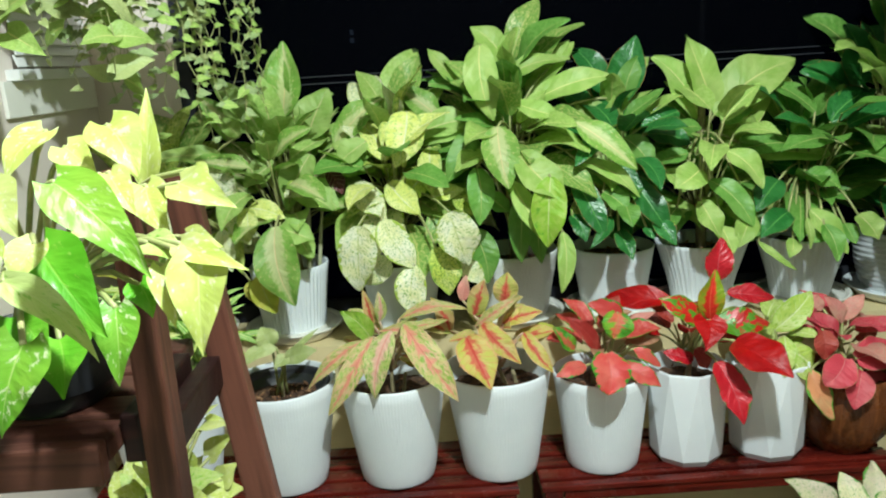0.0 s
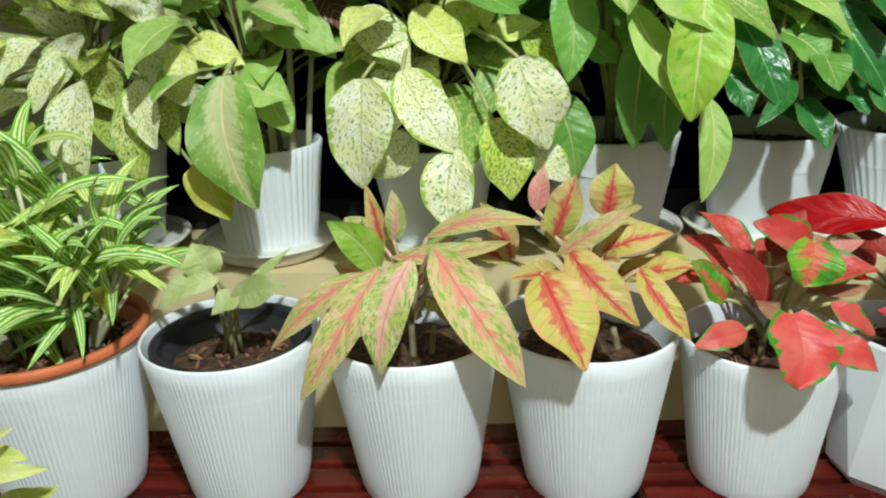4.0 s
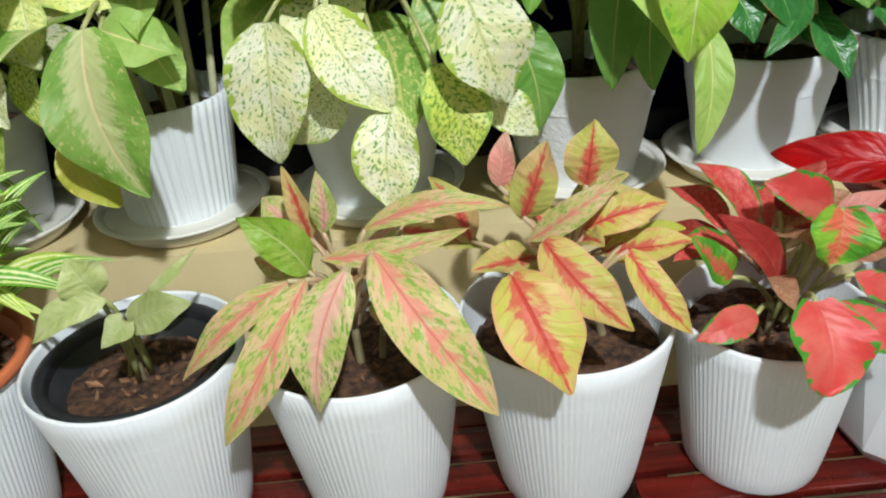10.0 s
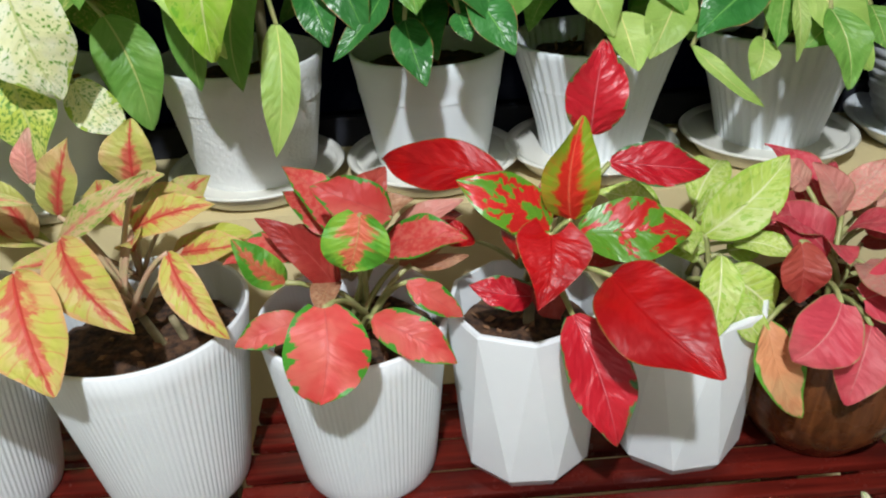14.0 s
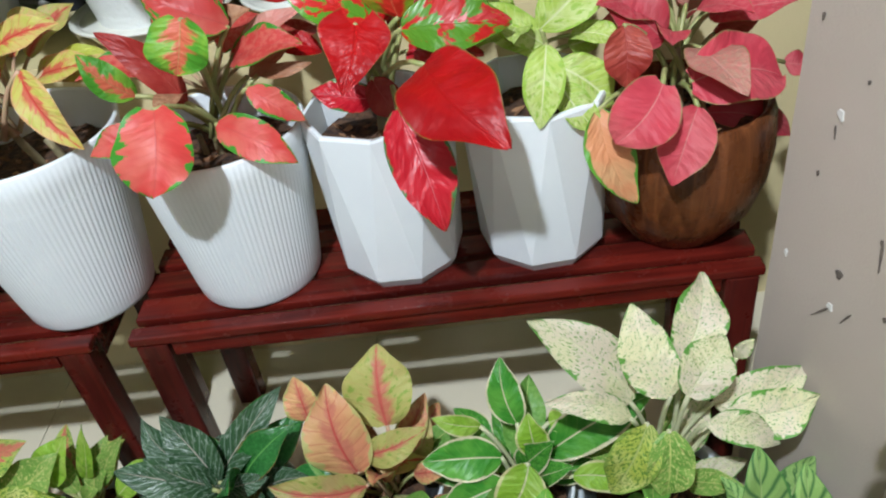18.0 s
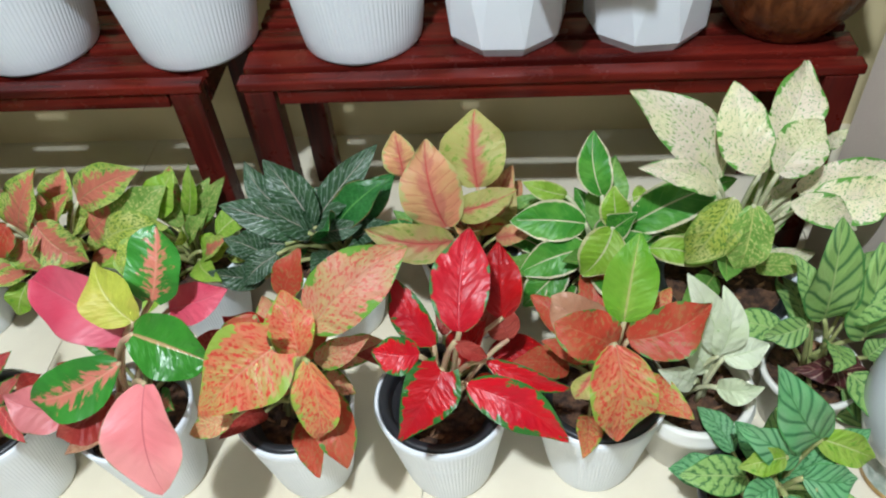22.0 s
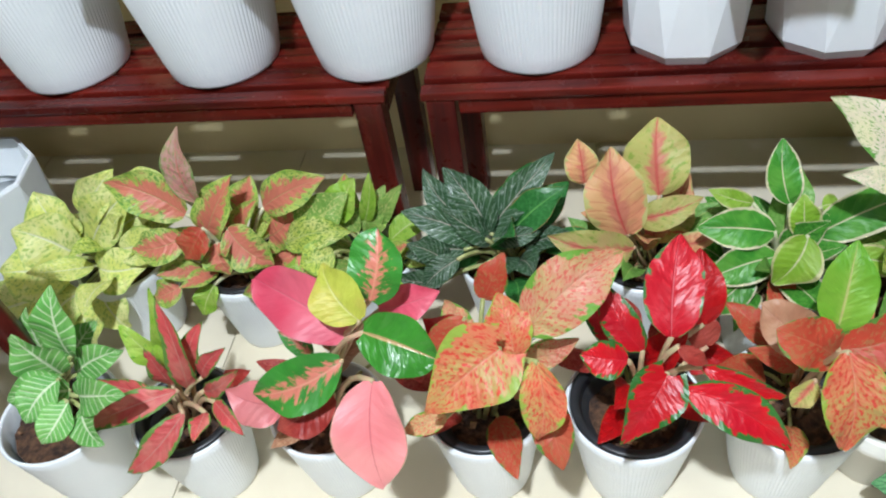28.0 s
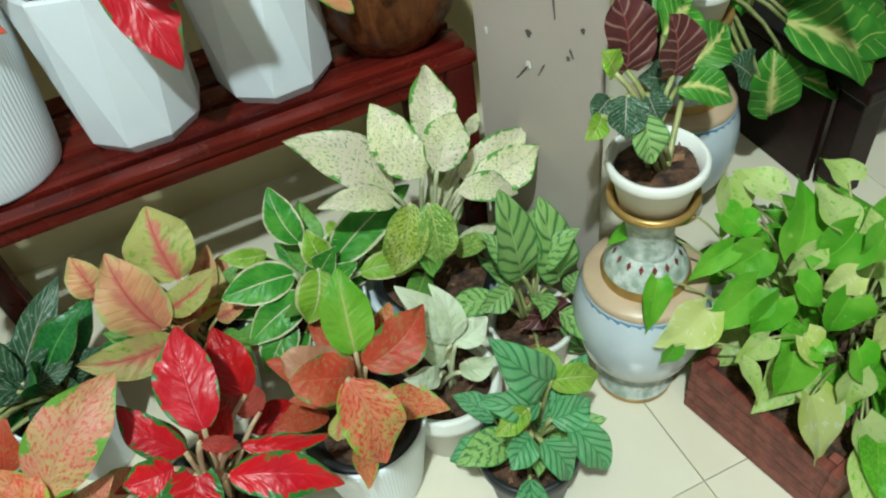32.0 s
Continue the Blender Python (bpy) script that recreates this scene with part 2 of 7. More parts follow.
MAROON = plain_mat("maroon_glaze", (0.20, 0.03, 0.03), (0.14, 0.02, 0.02), 30.0, 0.35)
FRAME = plain_mat("dark_window_frame", (0.006, 0.007, 0.012), (0.010, 0.011, 0.017), 20.0, 0.7)
NIGHT = plain_mat("night_outside", (0.0015, 0.002, 0.006), (0.003, 0.004, 0.010), 2.0, 0.9)
BLIND = plain_mat("white_louvre", (0.78, 0.78, 0.76), (0.72, 0.72, 0.70), 9.0, 0.5)
MARK = plain_mat("wall_chip", (0.75, 0.74, 0.70), (0.65, 0.63, 0.6), 60.0, 0.8)
SCUFF = plain_mat("wall_scuff", (0.14, 0.11, 0.09), (0.10, 0.08, 0.07), 60.0, 0.8)

NIGHT.node_tree.nodes["Principled BSDF"].inputs["Emission Color"].default_value = (0.10, 0.13, 0.55, 1)
NIGHT.node_tree.nodes["Principled BSDF"].inputs["Emission Strength"].default_value = 0.034

FAR_LIGHT = plain_mat("far_light", (0.5, 0.5, 0.52), (0.45, 0.45, 0.47), 20.0, 0.6)
FAR_LIGHT.node_tree.nodes["Principled BSDF"].inputs["Emission Color"].default_value = (0.8, 0.85, 1.0, 1)
FAR_LIGHT.node_tree.nodes["Principled BSDF"].inputs["Emission Strength"].default_value = 0.35


def glass_mat():
    k = Nodes("window_glass", 0.03, 0.0, 0.12)
    k.b.inputs["Base Color"].default_value = (0.02, 0.025, 0.035, 1)
    k.b.inputs["IOR"].default_value = 1.12
    k.b.inputs["Transmission Weight"].default_value = 0.97
    return k.m


GLASS = glass_mat()

L = {}
L["pinkgreen"] = leaf_mat("leaf_pink_green", (0.50, 0.43, 0.16), (0.58, 0.40, 0.22), 30, spot=(0.24, 0.38, 0.06), ss=140, st=0.525, centre=(0.62, 0.24, 0.16), cw=0.26, rag=0.7, crag=60, mid=(0.56, 0.17, 0.12), mw=0.035, vein=(0.56, 0.30, 0.16), vs=0.4, rough=0.38)
L["pinkpale"] = leaf_mat("leaf_pink_pale", (0.44, 0.50, 0.14), (0.60, 0.48, 0.26), 30, spot=(0.18, 0.36, 0.05), ss=150, st=0.53, centre=(0.68, 0.40, 0.30), cw=0.46, rag=0.45, crag=60, mid=(0.66, 0.25, 0.2), mw=0.05, rough=0.38)
L["limefresh"] = leaf_mat("leaf_lime_fresh", (0.230, 0.408, 0.034), (0.297, 0.425, 0.068), 40, spot=(0.136, 0.323, 0.025), ss=60, st=0.6, mid=(0.468, 0.527, 0.212), vein=(0.425, 0.510, 0.212), vs=0.6, vw=0.2)
L["redyellow"] = leaf_mat("leaf_red_yellow", (0.46, 0.45, 0.08), (0.54, 0.42, 0.13), 22, centre=(0.52, 0.11, 0.06), cw=0.40, rag=0.75, crag=48, cend=0.35, mid=(0.48, 0.045, 0.03), mw=0.07, vein=(0.54, 0.17, 0.08), vs=0.6, vw=0.20, vn=9, edge=(0.58, 0.34, 0.14), ew=0.10, erag=0.3, rough=0.36, bold=True)
L["rustyellow"] = leaf_mat("leaf_rust_yellow", (0.42, 0.42, 0.10), (0.54, 0.36, 0.15), 22, centre=(0.50, 0.10, 0.06), cw=0.36, rag=0.5, mid=(0.50, 0.05, 0.04), mw=0.07, vein=(0.42, 0.32, 0.1), vs=0.5, rough=0.38)
L["redgreen"] = leaf_mat("leaf_red_green_edge", (0.56, 0.050, 0.045), (0.58, 0.12, 0.09), 18, edge=(0.05, 0.24, 0.02), ew=0.12, erag=0.55, mid=(0.48, 0.07, 0.06), mw=0.02, vein=(0.44, 0.03, 0.035), vs=0.3, rough=0.32, quilt=0.25)
L["greenred"] = leaf_mat("leaf_green_red_heart", (0.07, 0.27, 0.02), (0.18, 0.36, 0.03), 30, centre=(0.55, 0.12, 0.06), cw=0.5, rag=0.8, mid=(0.45, 0.2, 0.08), mw=0.03, rough=0.34)
L["redunder"] = leaf_mat("leaf_dusky_red", (0.28, 0.022, 0.018), (0.36, 0.06, 0.042), 20, mid=(0.36, 0.06, 0.05), mw=0.03)
L["bronze"] = leaf_mat("leaf_bronze", (0.33, 0.15, 0.08), (0.42, 0.24, 0.14), 20, mid=(0.4, 0.2, 0.1))
L["red"] = leaf_mat("leaf_bright_red", (0.42, 0.002, 0.004), (0.33, 0.002, 0.005), 20, edge=(0.10, 0.16, 0.03), ew=0.015, erag=0.06, vein=(0.48, 0.012, 0.014), vs=0.3, vw=0.3, vn=7, rough=0.3, quilt=0.55, thin=0.06, gloss=0.34)
L["crimson"] = leaf_mat("leaf_crimson", (0.42, 0.004, 0.014), (0.47, 0.010, 0.022), 24, edge=(0.06, 0.17, 0.05), ew=0.06, erag=0.4, mid=(0.56, 0.12, 0.14), mw=0.02, vein=(0.50, 0.05, 0.07), vs=0.3, vn=7, vw=0.35, rough=0.27, quilt=0.65, thin=0.06, gloss=0.5)
L["redhalf"] = leaf_mat("leaf_red_half_green", (0.50, 0.012, 0.010), (0.46, 0.010, 0.010), 20, spot=(0.09, 0.25, 0.015), ss=34, st=0.50, soft=0.03, rough=0.25, quilt=0.35, edge=(0.09, 0.25, 0.015), ew=0.12, erag=0.35, thin=0.08, gloss=0.5)
L["redstripe"] = leaf_mat("leaf_red_flame", (0.20, 0.30, 0.015), (0.34, 0.22, 0.02), 30, centre=(0.58, 0.022, 0.012), cw=0.62, rag=0.4, mid=(0.66, 0.1, 0.05), mw=0.05, vein=(0.6, 0.05, 0.02), vs=0.6)
L["yellowgreen"] = leaf_mat("leaf_yellow_green", (0.40, 0.52, 0.09), (0.52, 0.60, 0.22), 26, spot=(0.30, 0.46, 0.06), ss=95, st=0.55, edge=(0.33, 0.50, 0.07), ew=0.10, erag=0.25, mid=(0.64, 0.68, 0.36), mw=0.06, vein=(0.62, 0.68, 0.36), vs=0.9, vw=0.45, rough=0.36)
L["pinkred"] = leaf_mat("leaf_rose", (0.54, 0.050, 0.075), (0.56, 0.10, 0.115), 18, edge=(0.26, 0.22, 0.08), ew=0.03, erag=0.08, mid=(0.56, 0.18, 0.17), mw=0.025, vein=(0.44, 0.05, 0.06), vs=0.35, quilt=0.45, rough=0.4)
L["rosepale"] = leaf_mat("leaf_rose_pale", (0.60, 0.23, 0.19), (0.55, 0.30, 0.22), 24, mid=(0.6, 0.3, 0.25), edge=(0.32, 0.2, 0.08), ew=0.04, erag=0.06)
L["peachgreen"] = leaf_mat("leaf_peach_green_edge", (0.60, 0.26, 0.12), (0.58, 0.33, 0.16), 24, edge=(0.10, 0.30, 0.03), ew=0.16, erag=0.25)
L["seedling"] = leaf_mat("leaf_seedling", (0.38, 0.45, 0.16), (0.46, 0.51, 0.23), 40, mid=(0.42, 0.50, 0.24), mw=0.03, vein=(0.32, 0.42, 0.14), vs=0.4, quilt=0.4)
L["spider"] = leaf_mat("leaf_striped", (0.11, 0.37, 0.02), (0.20, 0.44, 0.04), 30, long=(0.70, 0.76, 0.34), mid=(0.70, 0.75, 0.44), mw=0.2, rough=0.35, quilt=0.1)
L["spiderpale"] = leaf_mat("leaf_striped_pale", (0.36, 0.54, 0.06), (0.46, 0.58, 0.09), 30, long=(0.74, 0.78, 0.34), mid=(0.72, 0.77, 0.46), mw=0.16, rough=0.35, quilt=0.1)
L["dieff"] = leaf_mat("leaf_cream_hearted", (0.20, 0.40, 0.06), (0.27, 0.46, 0.09), 26, spot=(0.573, 0.559, 0.216), ss=170, st=0.58, centre=(0.56, 0.62, 0.27), cw=0.55, rag=0.4, crag=130, cend=0.3, mid=(0.774, 0.660, 0.333), mw=0.04, vein=(0.516, 0.525, 0.176), vs=0.5, thin=0.32)
L["dieffgreen"] = leaf_mat("leaf_soft_green", (0.330, 0.514, 0.118), (0.427, 0.581, 0.176), 22, mid=(0.717, 0.670, 0.314), mw=0.04, vein=(0.573, 0.614, 0.216), vs=0.4, thin=0.32)
L["yellowing"] = leaf_mat("leaf_yellowing", (0.42, 0.45, 0.06), (0.50, 0.46, 0.08), 26, mid=(0.5, 0.5, 0.15), vein=(0.34, 0.42, 0.07), vs=0.4)
L["speckle"] = leaf_mat("leaf_cream_speckled", (0.80, 0.80, 0.44), (0.84, 0.84, 0.62), 30, spot=(0.14, 0.33, 0.03), ss=230, st=0.545, soft=0.06, mid=(0.54, 0.60, 0.22), mw=0.03, edge=(0.40, 0.54, 0.08), ew=0.07, erag=0.55, quilt=0.5, thin=0.32)
L["specklegreen"] = leaf_mat("leaf_olive_speckled", (0.52, 0.60, 0.10), (0.68, 0.70, 0.24), 26, spot=(0.165, 0.319, 0.044), ss=180, st=0.5, soft=0.06, mid=(0.495, 0.572, 0.176), edge=(0.286, 0.440, 0.077), ew=0.10, erag=0.4, quilt=0.5, thin=0.32)
L["greenspot"] = leaf_mat("leaf_green_pale_flecks", (0.186, 0.368, 0.064), (0.272, 0.436, 0.093), 26, spot=(0.603, 0.604, 0.216), ss=190, st=0.54, mid=(0.544, 0.581, 0.186), mw=0.04, vein=(0.401, 0.514, 0.137), vs=0.5, rough=0.25, thin=0.32)
L["green"] = leaf_mat("leaf_green", (0.140, 0.331, 0.054), (0.201, 0.389, 0.083), 22, mid=(0.459, 0.536, 0.167), mw=0.04, vein=(0.316, 0.469, 0.118), vs=0.5, rough=0.27, thin=0.32)
L["dark"] = leaf_mat("leaf_deep_green", (0.024, 0.142, 0.027), (0.041, 0.189, 0.041), 22, mid=(0.135, 0.351, 0.081), mw=0.05, edge=(0.405, 0.162, 0.068), ew=0.02, erag=0.05, rough=0.2, gloss=0.5)
L["light"] = leaf_mat("leaf_light_green", (0.332, 0.509, 0.108), (0.431, 0.577, 0.162), 22, mid=(0.726, 0.712, 0.280), mw=0.04, vein=(0.599, 0.652, 0.194), vs=0.4, thin=0.32)
L["broad"] = leaf_mat("leaf_broad_green", (0.316, 0.469, 0.098), (0.416, 0.548, 0.147), 20, edge=(0.660, 0.648, 0.255), ew=0.05, erag=0.1, mid=(0.660, 0.648, 0.274), mw=0.05, vein=(0.487, 0.581, 0.186), vs=0.6, vw=0.4, thin=0.32)
L["yellowspeck"] = leaf_mat("leaf_yellow_speckled", (0.64, 0.68, 0.17), (0.72, 0.73, 0.30), 30, spot=(0.34, 0.48, 0.10), ss=160, st=0.545, edge=(0.42, 0.54, 0.14), ew=0.06, erag=0.4, mid=(0.70, 0.71, 0.44), vein=(0.68, 0.70, 0.4), vs=0.4)
L["mottled"] = leaf_mat("leaf_pink_mottled", (0.33, 0.46, 0.07), (0.46, 0.50, 0.14), 34, spot=(0.128, 0.281, 0.043), ss=190, st=0.51, centre=(0.56, 0.17, 0.11), cw=0.66, rag=0.8, crag=85, cend=0.5, mid=(0.468, 0.255, 0.119), mw=0.03, vein=(0.255, 0.306, 0.060), vs=0.3)
L["pinkspear"] = leaf_mat("leaf_pink_spear", (0.66, 0.30, 0.26), (0.60, 0.38, 0.30), 50, spot=(0.36, 0.36, 0.14), ss=150, st=0.54, edge=(0.22, 0.35, 0.1), ew=0.08, erag=0.3, mid=(0.7, 0.18, 0.16), rough=0.25)
L["silver"] = leaf_mat("leaf_dark_silver_vein", (0.026, 0.075, 0.028), (0.045, 0.105, 0.042), 30, spot=(0.24, 0.29, 0.24), ss=130, st=0.55, soft=0.1, mid=(0.46, 0.40, 0.34), mw=0.03, vein=(0.34, 0.43, 0.35), vs=0.5, vw=0.24, vn=10, slant=2.6, rough=0.24, quilt=0.7, gloss=0.5, bold=True)
L["peach"] = leaf_mat("leaf_peach_red_rib", (0.63, 0.36, 0.16), (0.64, 0.27, 0.14), 16, centre=(0.55, 0.19, 0.12), cw=0.36, rag=0.5, crag=48, edge=(0.47, 0.45, 0.16), ew=0.13, erag=0.4, mid=(0.54, 0.09, 0.07), mw=0.05, vein=(0.53, 0.17, 0.10), vs=0.8, vw=0.18, vn=9, quilt=0.45, rough=0.36, bold=True)
L["peachyellow"] = leaf_mat("leaf_yellow_red_rib", (0.425, 0.408, 0.119), (0.476, 0.357, 0.145), 16, spot=(0.255, 0.357, 0.060), ss=100, st=0.57, centre=(0.510, 0.170, 0.102), cw=0.30, rag=0.45, crag=48, mid=(0.510, 0.102, 0.076), mw=0.06, vein=(0.493, 0.255, 0.102), vs=0.5, vn=8, quilt=0.5, rough=0.36)
L["whiteedge"] = leaf_mat("leaf_green_cream_edge", (0.045, 0.22, 0.022), (0.10, 0.31, 0.04), 24, edge=(0.60, 0.55, 0.36), ew=0.12, erag=0.12, mid=(0.60, 0.57, 0.36), mw=0.04, vein=(0.22, 0.42, 0.10), vs=0.6, vn=8, rough=0.26)
L["limeedge"] = leaf_mat("leaf_lime_cream_edge", (0.221, 0.399, 0.030), (0.289, 0.442, 0.060), 24, edge=(0.510, 0.493, 0.238), ew=0.14, erag=0.06, mid=(0.510, 0.527, 0.272), mw=0.05, vein=(0.383, 0.493, 0.170), vs=0.5)
L["ivory"] = leaf_mat("leaf_ivory_green_flecks", (0.70, 0.61, 0.46), (0.70, 0.66, 0.40), 22, spot=(0.13, 0.30, 0.06), ss=250, st=0.57, soft=0.04, edge=(0.12, 0.31, 0.05), ew=0.08, erag=0.5, mid=(0.66, 0.66, 0.40), mw=0.025, vein=(0.50, 0.58, 0.26), vs=0.4)
L["hotpink"] = leaf_mat("leaf_hot_pink", (0.60, 0.055, 0.105), (0.64, 0.11, 0.16), 12, mid=(0.527, 0.136, 0.170), mw=0.015, edge=(0.297, 0.119, 0.085), ew=0.012, erag=0.03, rough=0.32, quilt=0.3, gloss=0.45)
L["pink"] = leaf_mat("leaf_soft_pink", (0.70, 0.20, 0.21), (0.74, 0.28, 0.27), 10, mid=(0.459, 0.085, 0.102), mw=0.012, edge=(0.085, 0.212, 0.051), ew=0.012, erag=0.06, rough=0.3, quilt=0.3, gloss=0.5)
L["greenpink"] = leaf_mat("leaf_green_pink_heart", (0.035, 0.20, 0.024), (0.05, 0.25, 0.03), 22, centre=(0.60, 0.19, 0.13), cw=0.30, rag=1.0, crag=70, cend=0.6, mid=(0.62, 0.26, 0.17), mw=0.04, rough=0.24, gloss=0.5, quilt=0.3)
L["greenrib"] = leaf_mat("leaf_green_peach_rib", (0.038, 0.204, 0.019), (0.051, 0.246, 0.025), 22, mid=(0.510, 0.340, 0.153), mw=0.075, vein=(0.060, 0.255, 0.034), vs=0.5, rough=0.2, gloss=0.5)
L["halfgreen"] = leaf_mat("leaf_bright_green_rib", (0.136, 0.357, 0.021), (0.187, 0.391, 0.034), 16, mid=(0.442, 0.468, 0.153), mw=0.06, centre=(0.238, 0.425, 0.051), cw=0.25, rag=0.3)
L["redspot"] = leaf_mat("leaf_red_green_flecks", (0.58, 0.17, 0.08), (0.46, 0.32, 0.10), 25, spot=(0.58, 0.045, 0.03), ss=170, st=0.475, soft=0.14, edge=(0.27, 0.38, 0.05), ew=0.09, erag=0.6, mid=(0.58, 0.24, 0.14), mw=0.02)
L["pinkspot"] = leaf_mat("leaf_salmon_green_flecks", (0.58, 0.27, 0.16), (0.50, 0.36, 0.15), 25, spot=(0.58, 0.11, 0.075), ss=190, st=0.49, soft=0.12, edge=(0.15, 0.33, 0.04), ew=0.09, erag=0.7, mid=(0.56, 0.26, 0.16), mw=0.02)
L["orangered"] = leaf_mat("leaf_brick_red", (0.45, 0.050, 0.024), (0.43, 0.085, 0.04), 25, spot=(0.374, 0.128, 0.051), ss=110, st=0.53, mid=(0.425, 0.136, 0.068), mw=0.02, edge=(0.10, 0.22, 0.035), ew=0.06, erag=0.4, rough=0.36, quilt=0.3)
L["peachflesh"] = leaf_mat("leaf_peach", (0.510, 0.289, 0.170), (0.468, 0.221, 0.128), 20, mid=(0.510, 0.255, 0.170), mw=0.03)
L["calathea"] = leaf_mat("leaf_herringbone", (0.255, 0.425, 0.119), (0.306, 0.468, 0.153), 30, vein=(0.017, 0.111, 0.030), vs=0.85, vw=0.5, vn=6, slant=1.5, mid=(0.340, 0.468, 0.170), mw=0.05, edge=(0.068, 0.230, 0.051), ew=0.06, erag=0.08, bold=True)
L["rattle"] = leaf_mat("leaf_pale_herringbone", (0.148, 0.390, 0.156), (0.203, 0.429, 0.203), 30, vein=(0.020, 0.133, 0.043), vs=0.85, vw=0.5, vn=6, slant=2.0, mid=(0.078, 0.250, 0.078), mw=0.04, edge=(0.078, 0.281, 0.078), ew=0.05, erag=0.06, bold=True)
L["brown"] = leaf_mat("leaf_brown_herringbone", (0.085, 0.022, 0.022), (0.11, 0.028, 0.026), 30, vein=(0.34, 0.20, 0.15), vs=0.8, vw=0.30, vn=6, slant=1.5, mid=(0.26, 0.06, 0.06), mw=0.04, bold=True, rough=0.35)
L["netted"] = leaf_mat("leaf_white_netted", (0.12, 0.35, 0.07), (0.18, 0.42, 0.10), 30, vein=(0.58, 0.66, 0.44), vs=0.8, vw=0.32, vn=9, slant=1.8, mid=(0.58, 0.66, 0.44), mw=0.08, edge=(0.12, 0.34, 0.06), ew=0.05, erag=0.1, bold=True)
L["white"] = leaf_mat("leaf_white", (0.66, 0.70, 0.52), (0.60, 0.67, 0.44), 20, spot=(0.36, 0.5, 0.2), ss=40, st=0.66, mid=(0.55, 0.64, 0.36), mw=0.03)
L["redslim"] = leaf_mat("leaf_red_slim", (0.52, 0.075, 0.075), (0.55, 0.16, 0.13), 30, edge=(0.111, 0.230, 0.043), ew=0.22, erag=0.5, mid=(0.510, 0.187, 0.153), mw=0.07)
L["pothos"] = leaf_mat("leaf_pothos_green", (0.11, 0.37, 0.018), (0.18, 0.44, 0.035), 18, spot=(0.34, 0.52, 0.11), ss=60, st=0.62, soft=0.1, mid=(0.24, 0.46, 0.06), mw=0.02, rough=0.26, thin=0.2, quilt=0.2)
L["pothoscream"] = leaf_mat("leaf_pothos_cream", (0.50, 0.58, 0.22), (0.40, 0.54, 0.12), 18, spot=(0.22, 0.45, 0.05), ss=70, st=0.57, soft=0.08, mid=(0.5, 0.58, 0.24), mw=0.02, rough=0.3, thin=0.2, quilt=0.2)
L["neon"] = leaf_mat("leaf_neon", (0.48, 0.56, 0.12), (0.58, 0.62, 0.22), 14, spot=(0.66, 0.68, 0.42), ss=60, st=0.55, soft=0.12, mid=(0.58, 0.62, 0.26), mw=0.02, rough=0.34, thin=0.22, quilt=0.15)
L["marble"] = leaf_mat("leaf_marbled", (0.14, 0.37, 0.03), (0.26, 0.46, 0.05), 12, spot=(0.58, 0.63, 0.38), ss=60, st=0.56, soft=0.1, mid=(0.4, 0.55, 0.15), mw=0.02, rough=0.28, thin=0.2, quilt=0.2)
L["yellowdot"] = leaf_mat("leaf_yellow_line", (0.05, 0.21, 0.022), (0.09, 0.28, 0.03), 20, centre=(0.62, 0.60, 0.20), cw=0.16, rag=0.3, crag=60, vein=(0.48, 0.55, 0.14), vs=0.75, vw=0.16, vn=7, mid=(0.56, 0.58, 0.22), mw=0.05, edge=(0.05, 0.20, 0.02), ew=0.08, erag=0.15, bold=True)
L["tiny"] = leaf_mat("leaf_tiny_pale", (0.24, 0.34, 0.12), (0.38, 0.45, 0.22), 60, mid=(0.42, 0.48, 0.26))
L["flower"] = leaf_mat("petal_pale_yellow", (0.62, 0.55, 0.22), (0.68, 0.62, 0.34), 60)
L["rededge"] = leaf_mat("leaf_scarlet_green_edge", (0.47, 0.004, 0.010), (0.40, 0.004, 0.014), 20, edge=(0.030, 0.13, 0.020), ew=0.20, erag=0.6, mid=(0.46, 0.02, 0.03), mw=0.02, rough=0.24, quilt=0.4, thin=0.08, gloss=0.36)


# ---- shapes ----
def mesh_of(name, verts, faces, mat, smooth=True, uvs=None):
    me = bpy.data.meshes.new(name)
    me.from_pydata(verts, [], faces)
    if mat:
        me.materials.append(mat)
    if smooth:
        me.polygons.foreach_set("use_smooth", [True] * len(me.polygons))
    if uvs:
        lay = me.uv_layers.new(name="uv")
        idx = np.empty(len(me.loops), dtype=np.int32)
        me.loops.foreach_get("vertex_index", idx)
        lay.data.foreach_set("uv", np.asarray(uvs, dtype=np.float32)[idx].ravel())
    me.update()
    return me


def under(name, me, parent, m=None, label=""):
    """Links a mesh as one part under a thing or a part."""
    ob = new(name, me)
    ob.parent = parent
    if m is not None:
        ob.matrix_local = m
    if label:
        ob["label"] = label
    return ob


def part(name, bm, mat, parent, label="", smooth=False):
    me = bpy.data.meshes.new(name)
    bm.to_mesh(me)
    bm.free()
    me.materials.append(mat)
    if smooth:
        me.polygons.foreach_set("use_smooth", [True] * len(me.polygons))
    ob = new(name, me)
    ob.parent = parent
    if label:
        ob["label"] = label
    return ob


def thing(name, place, label, category, group="", rz=0.0):
    ob = new(name)
    ob.empty_display_size = 0.05
    ob.matrix_world = pose(*place, 0, 0, rz)
    return tagged(ob, label, category, group)


def box_bm(x0, x1, y0, y1, z0, z1, bevel=0.0):
    bm = bmesh.new()
    bmesh.ops.create_cube(bm, size=1.0, matrix=Matrix.Translation(((x0 + x1) / 2, (y0 + y1) / 2, (z0 + z1) / 2)) @ Matrix.Diagonal((x1 - x0, y1 - y0, z1 - z0, 1)))
    if bevel:
        bmesh.ops.bevel(bm, geom=bm.edges[:], offset=bevel, segments=2, affect="EDGES", profile=0.6)
    return bm


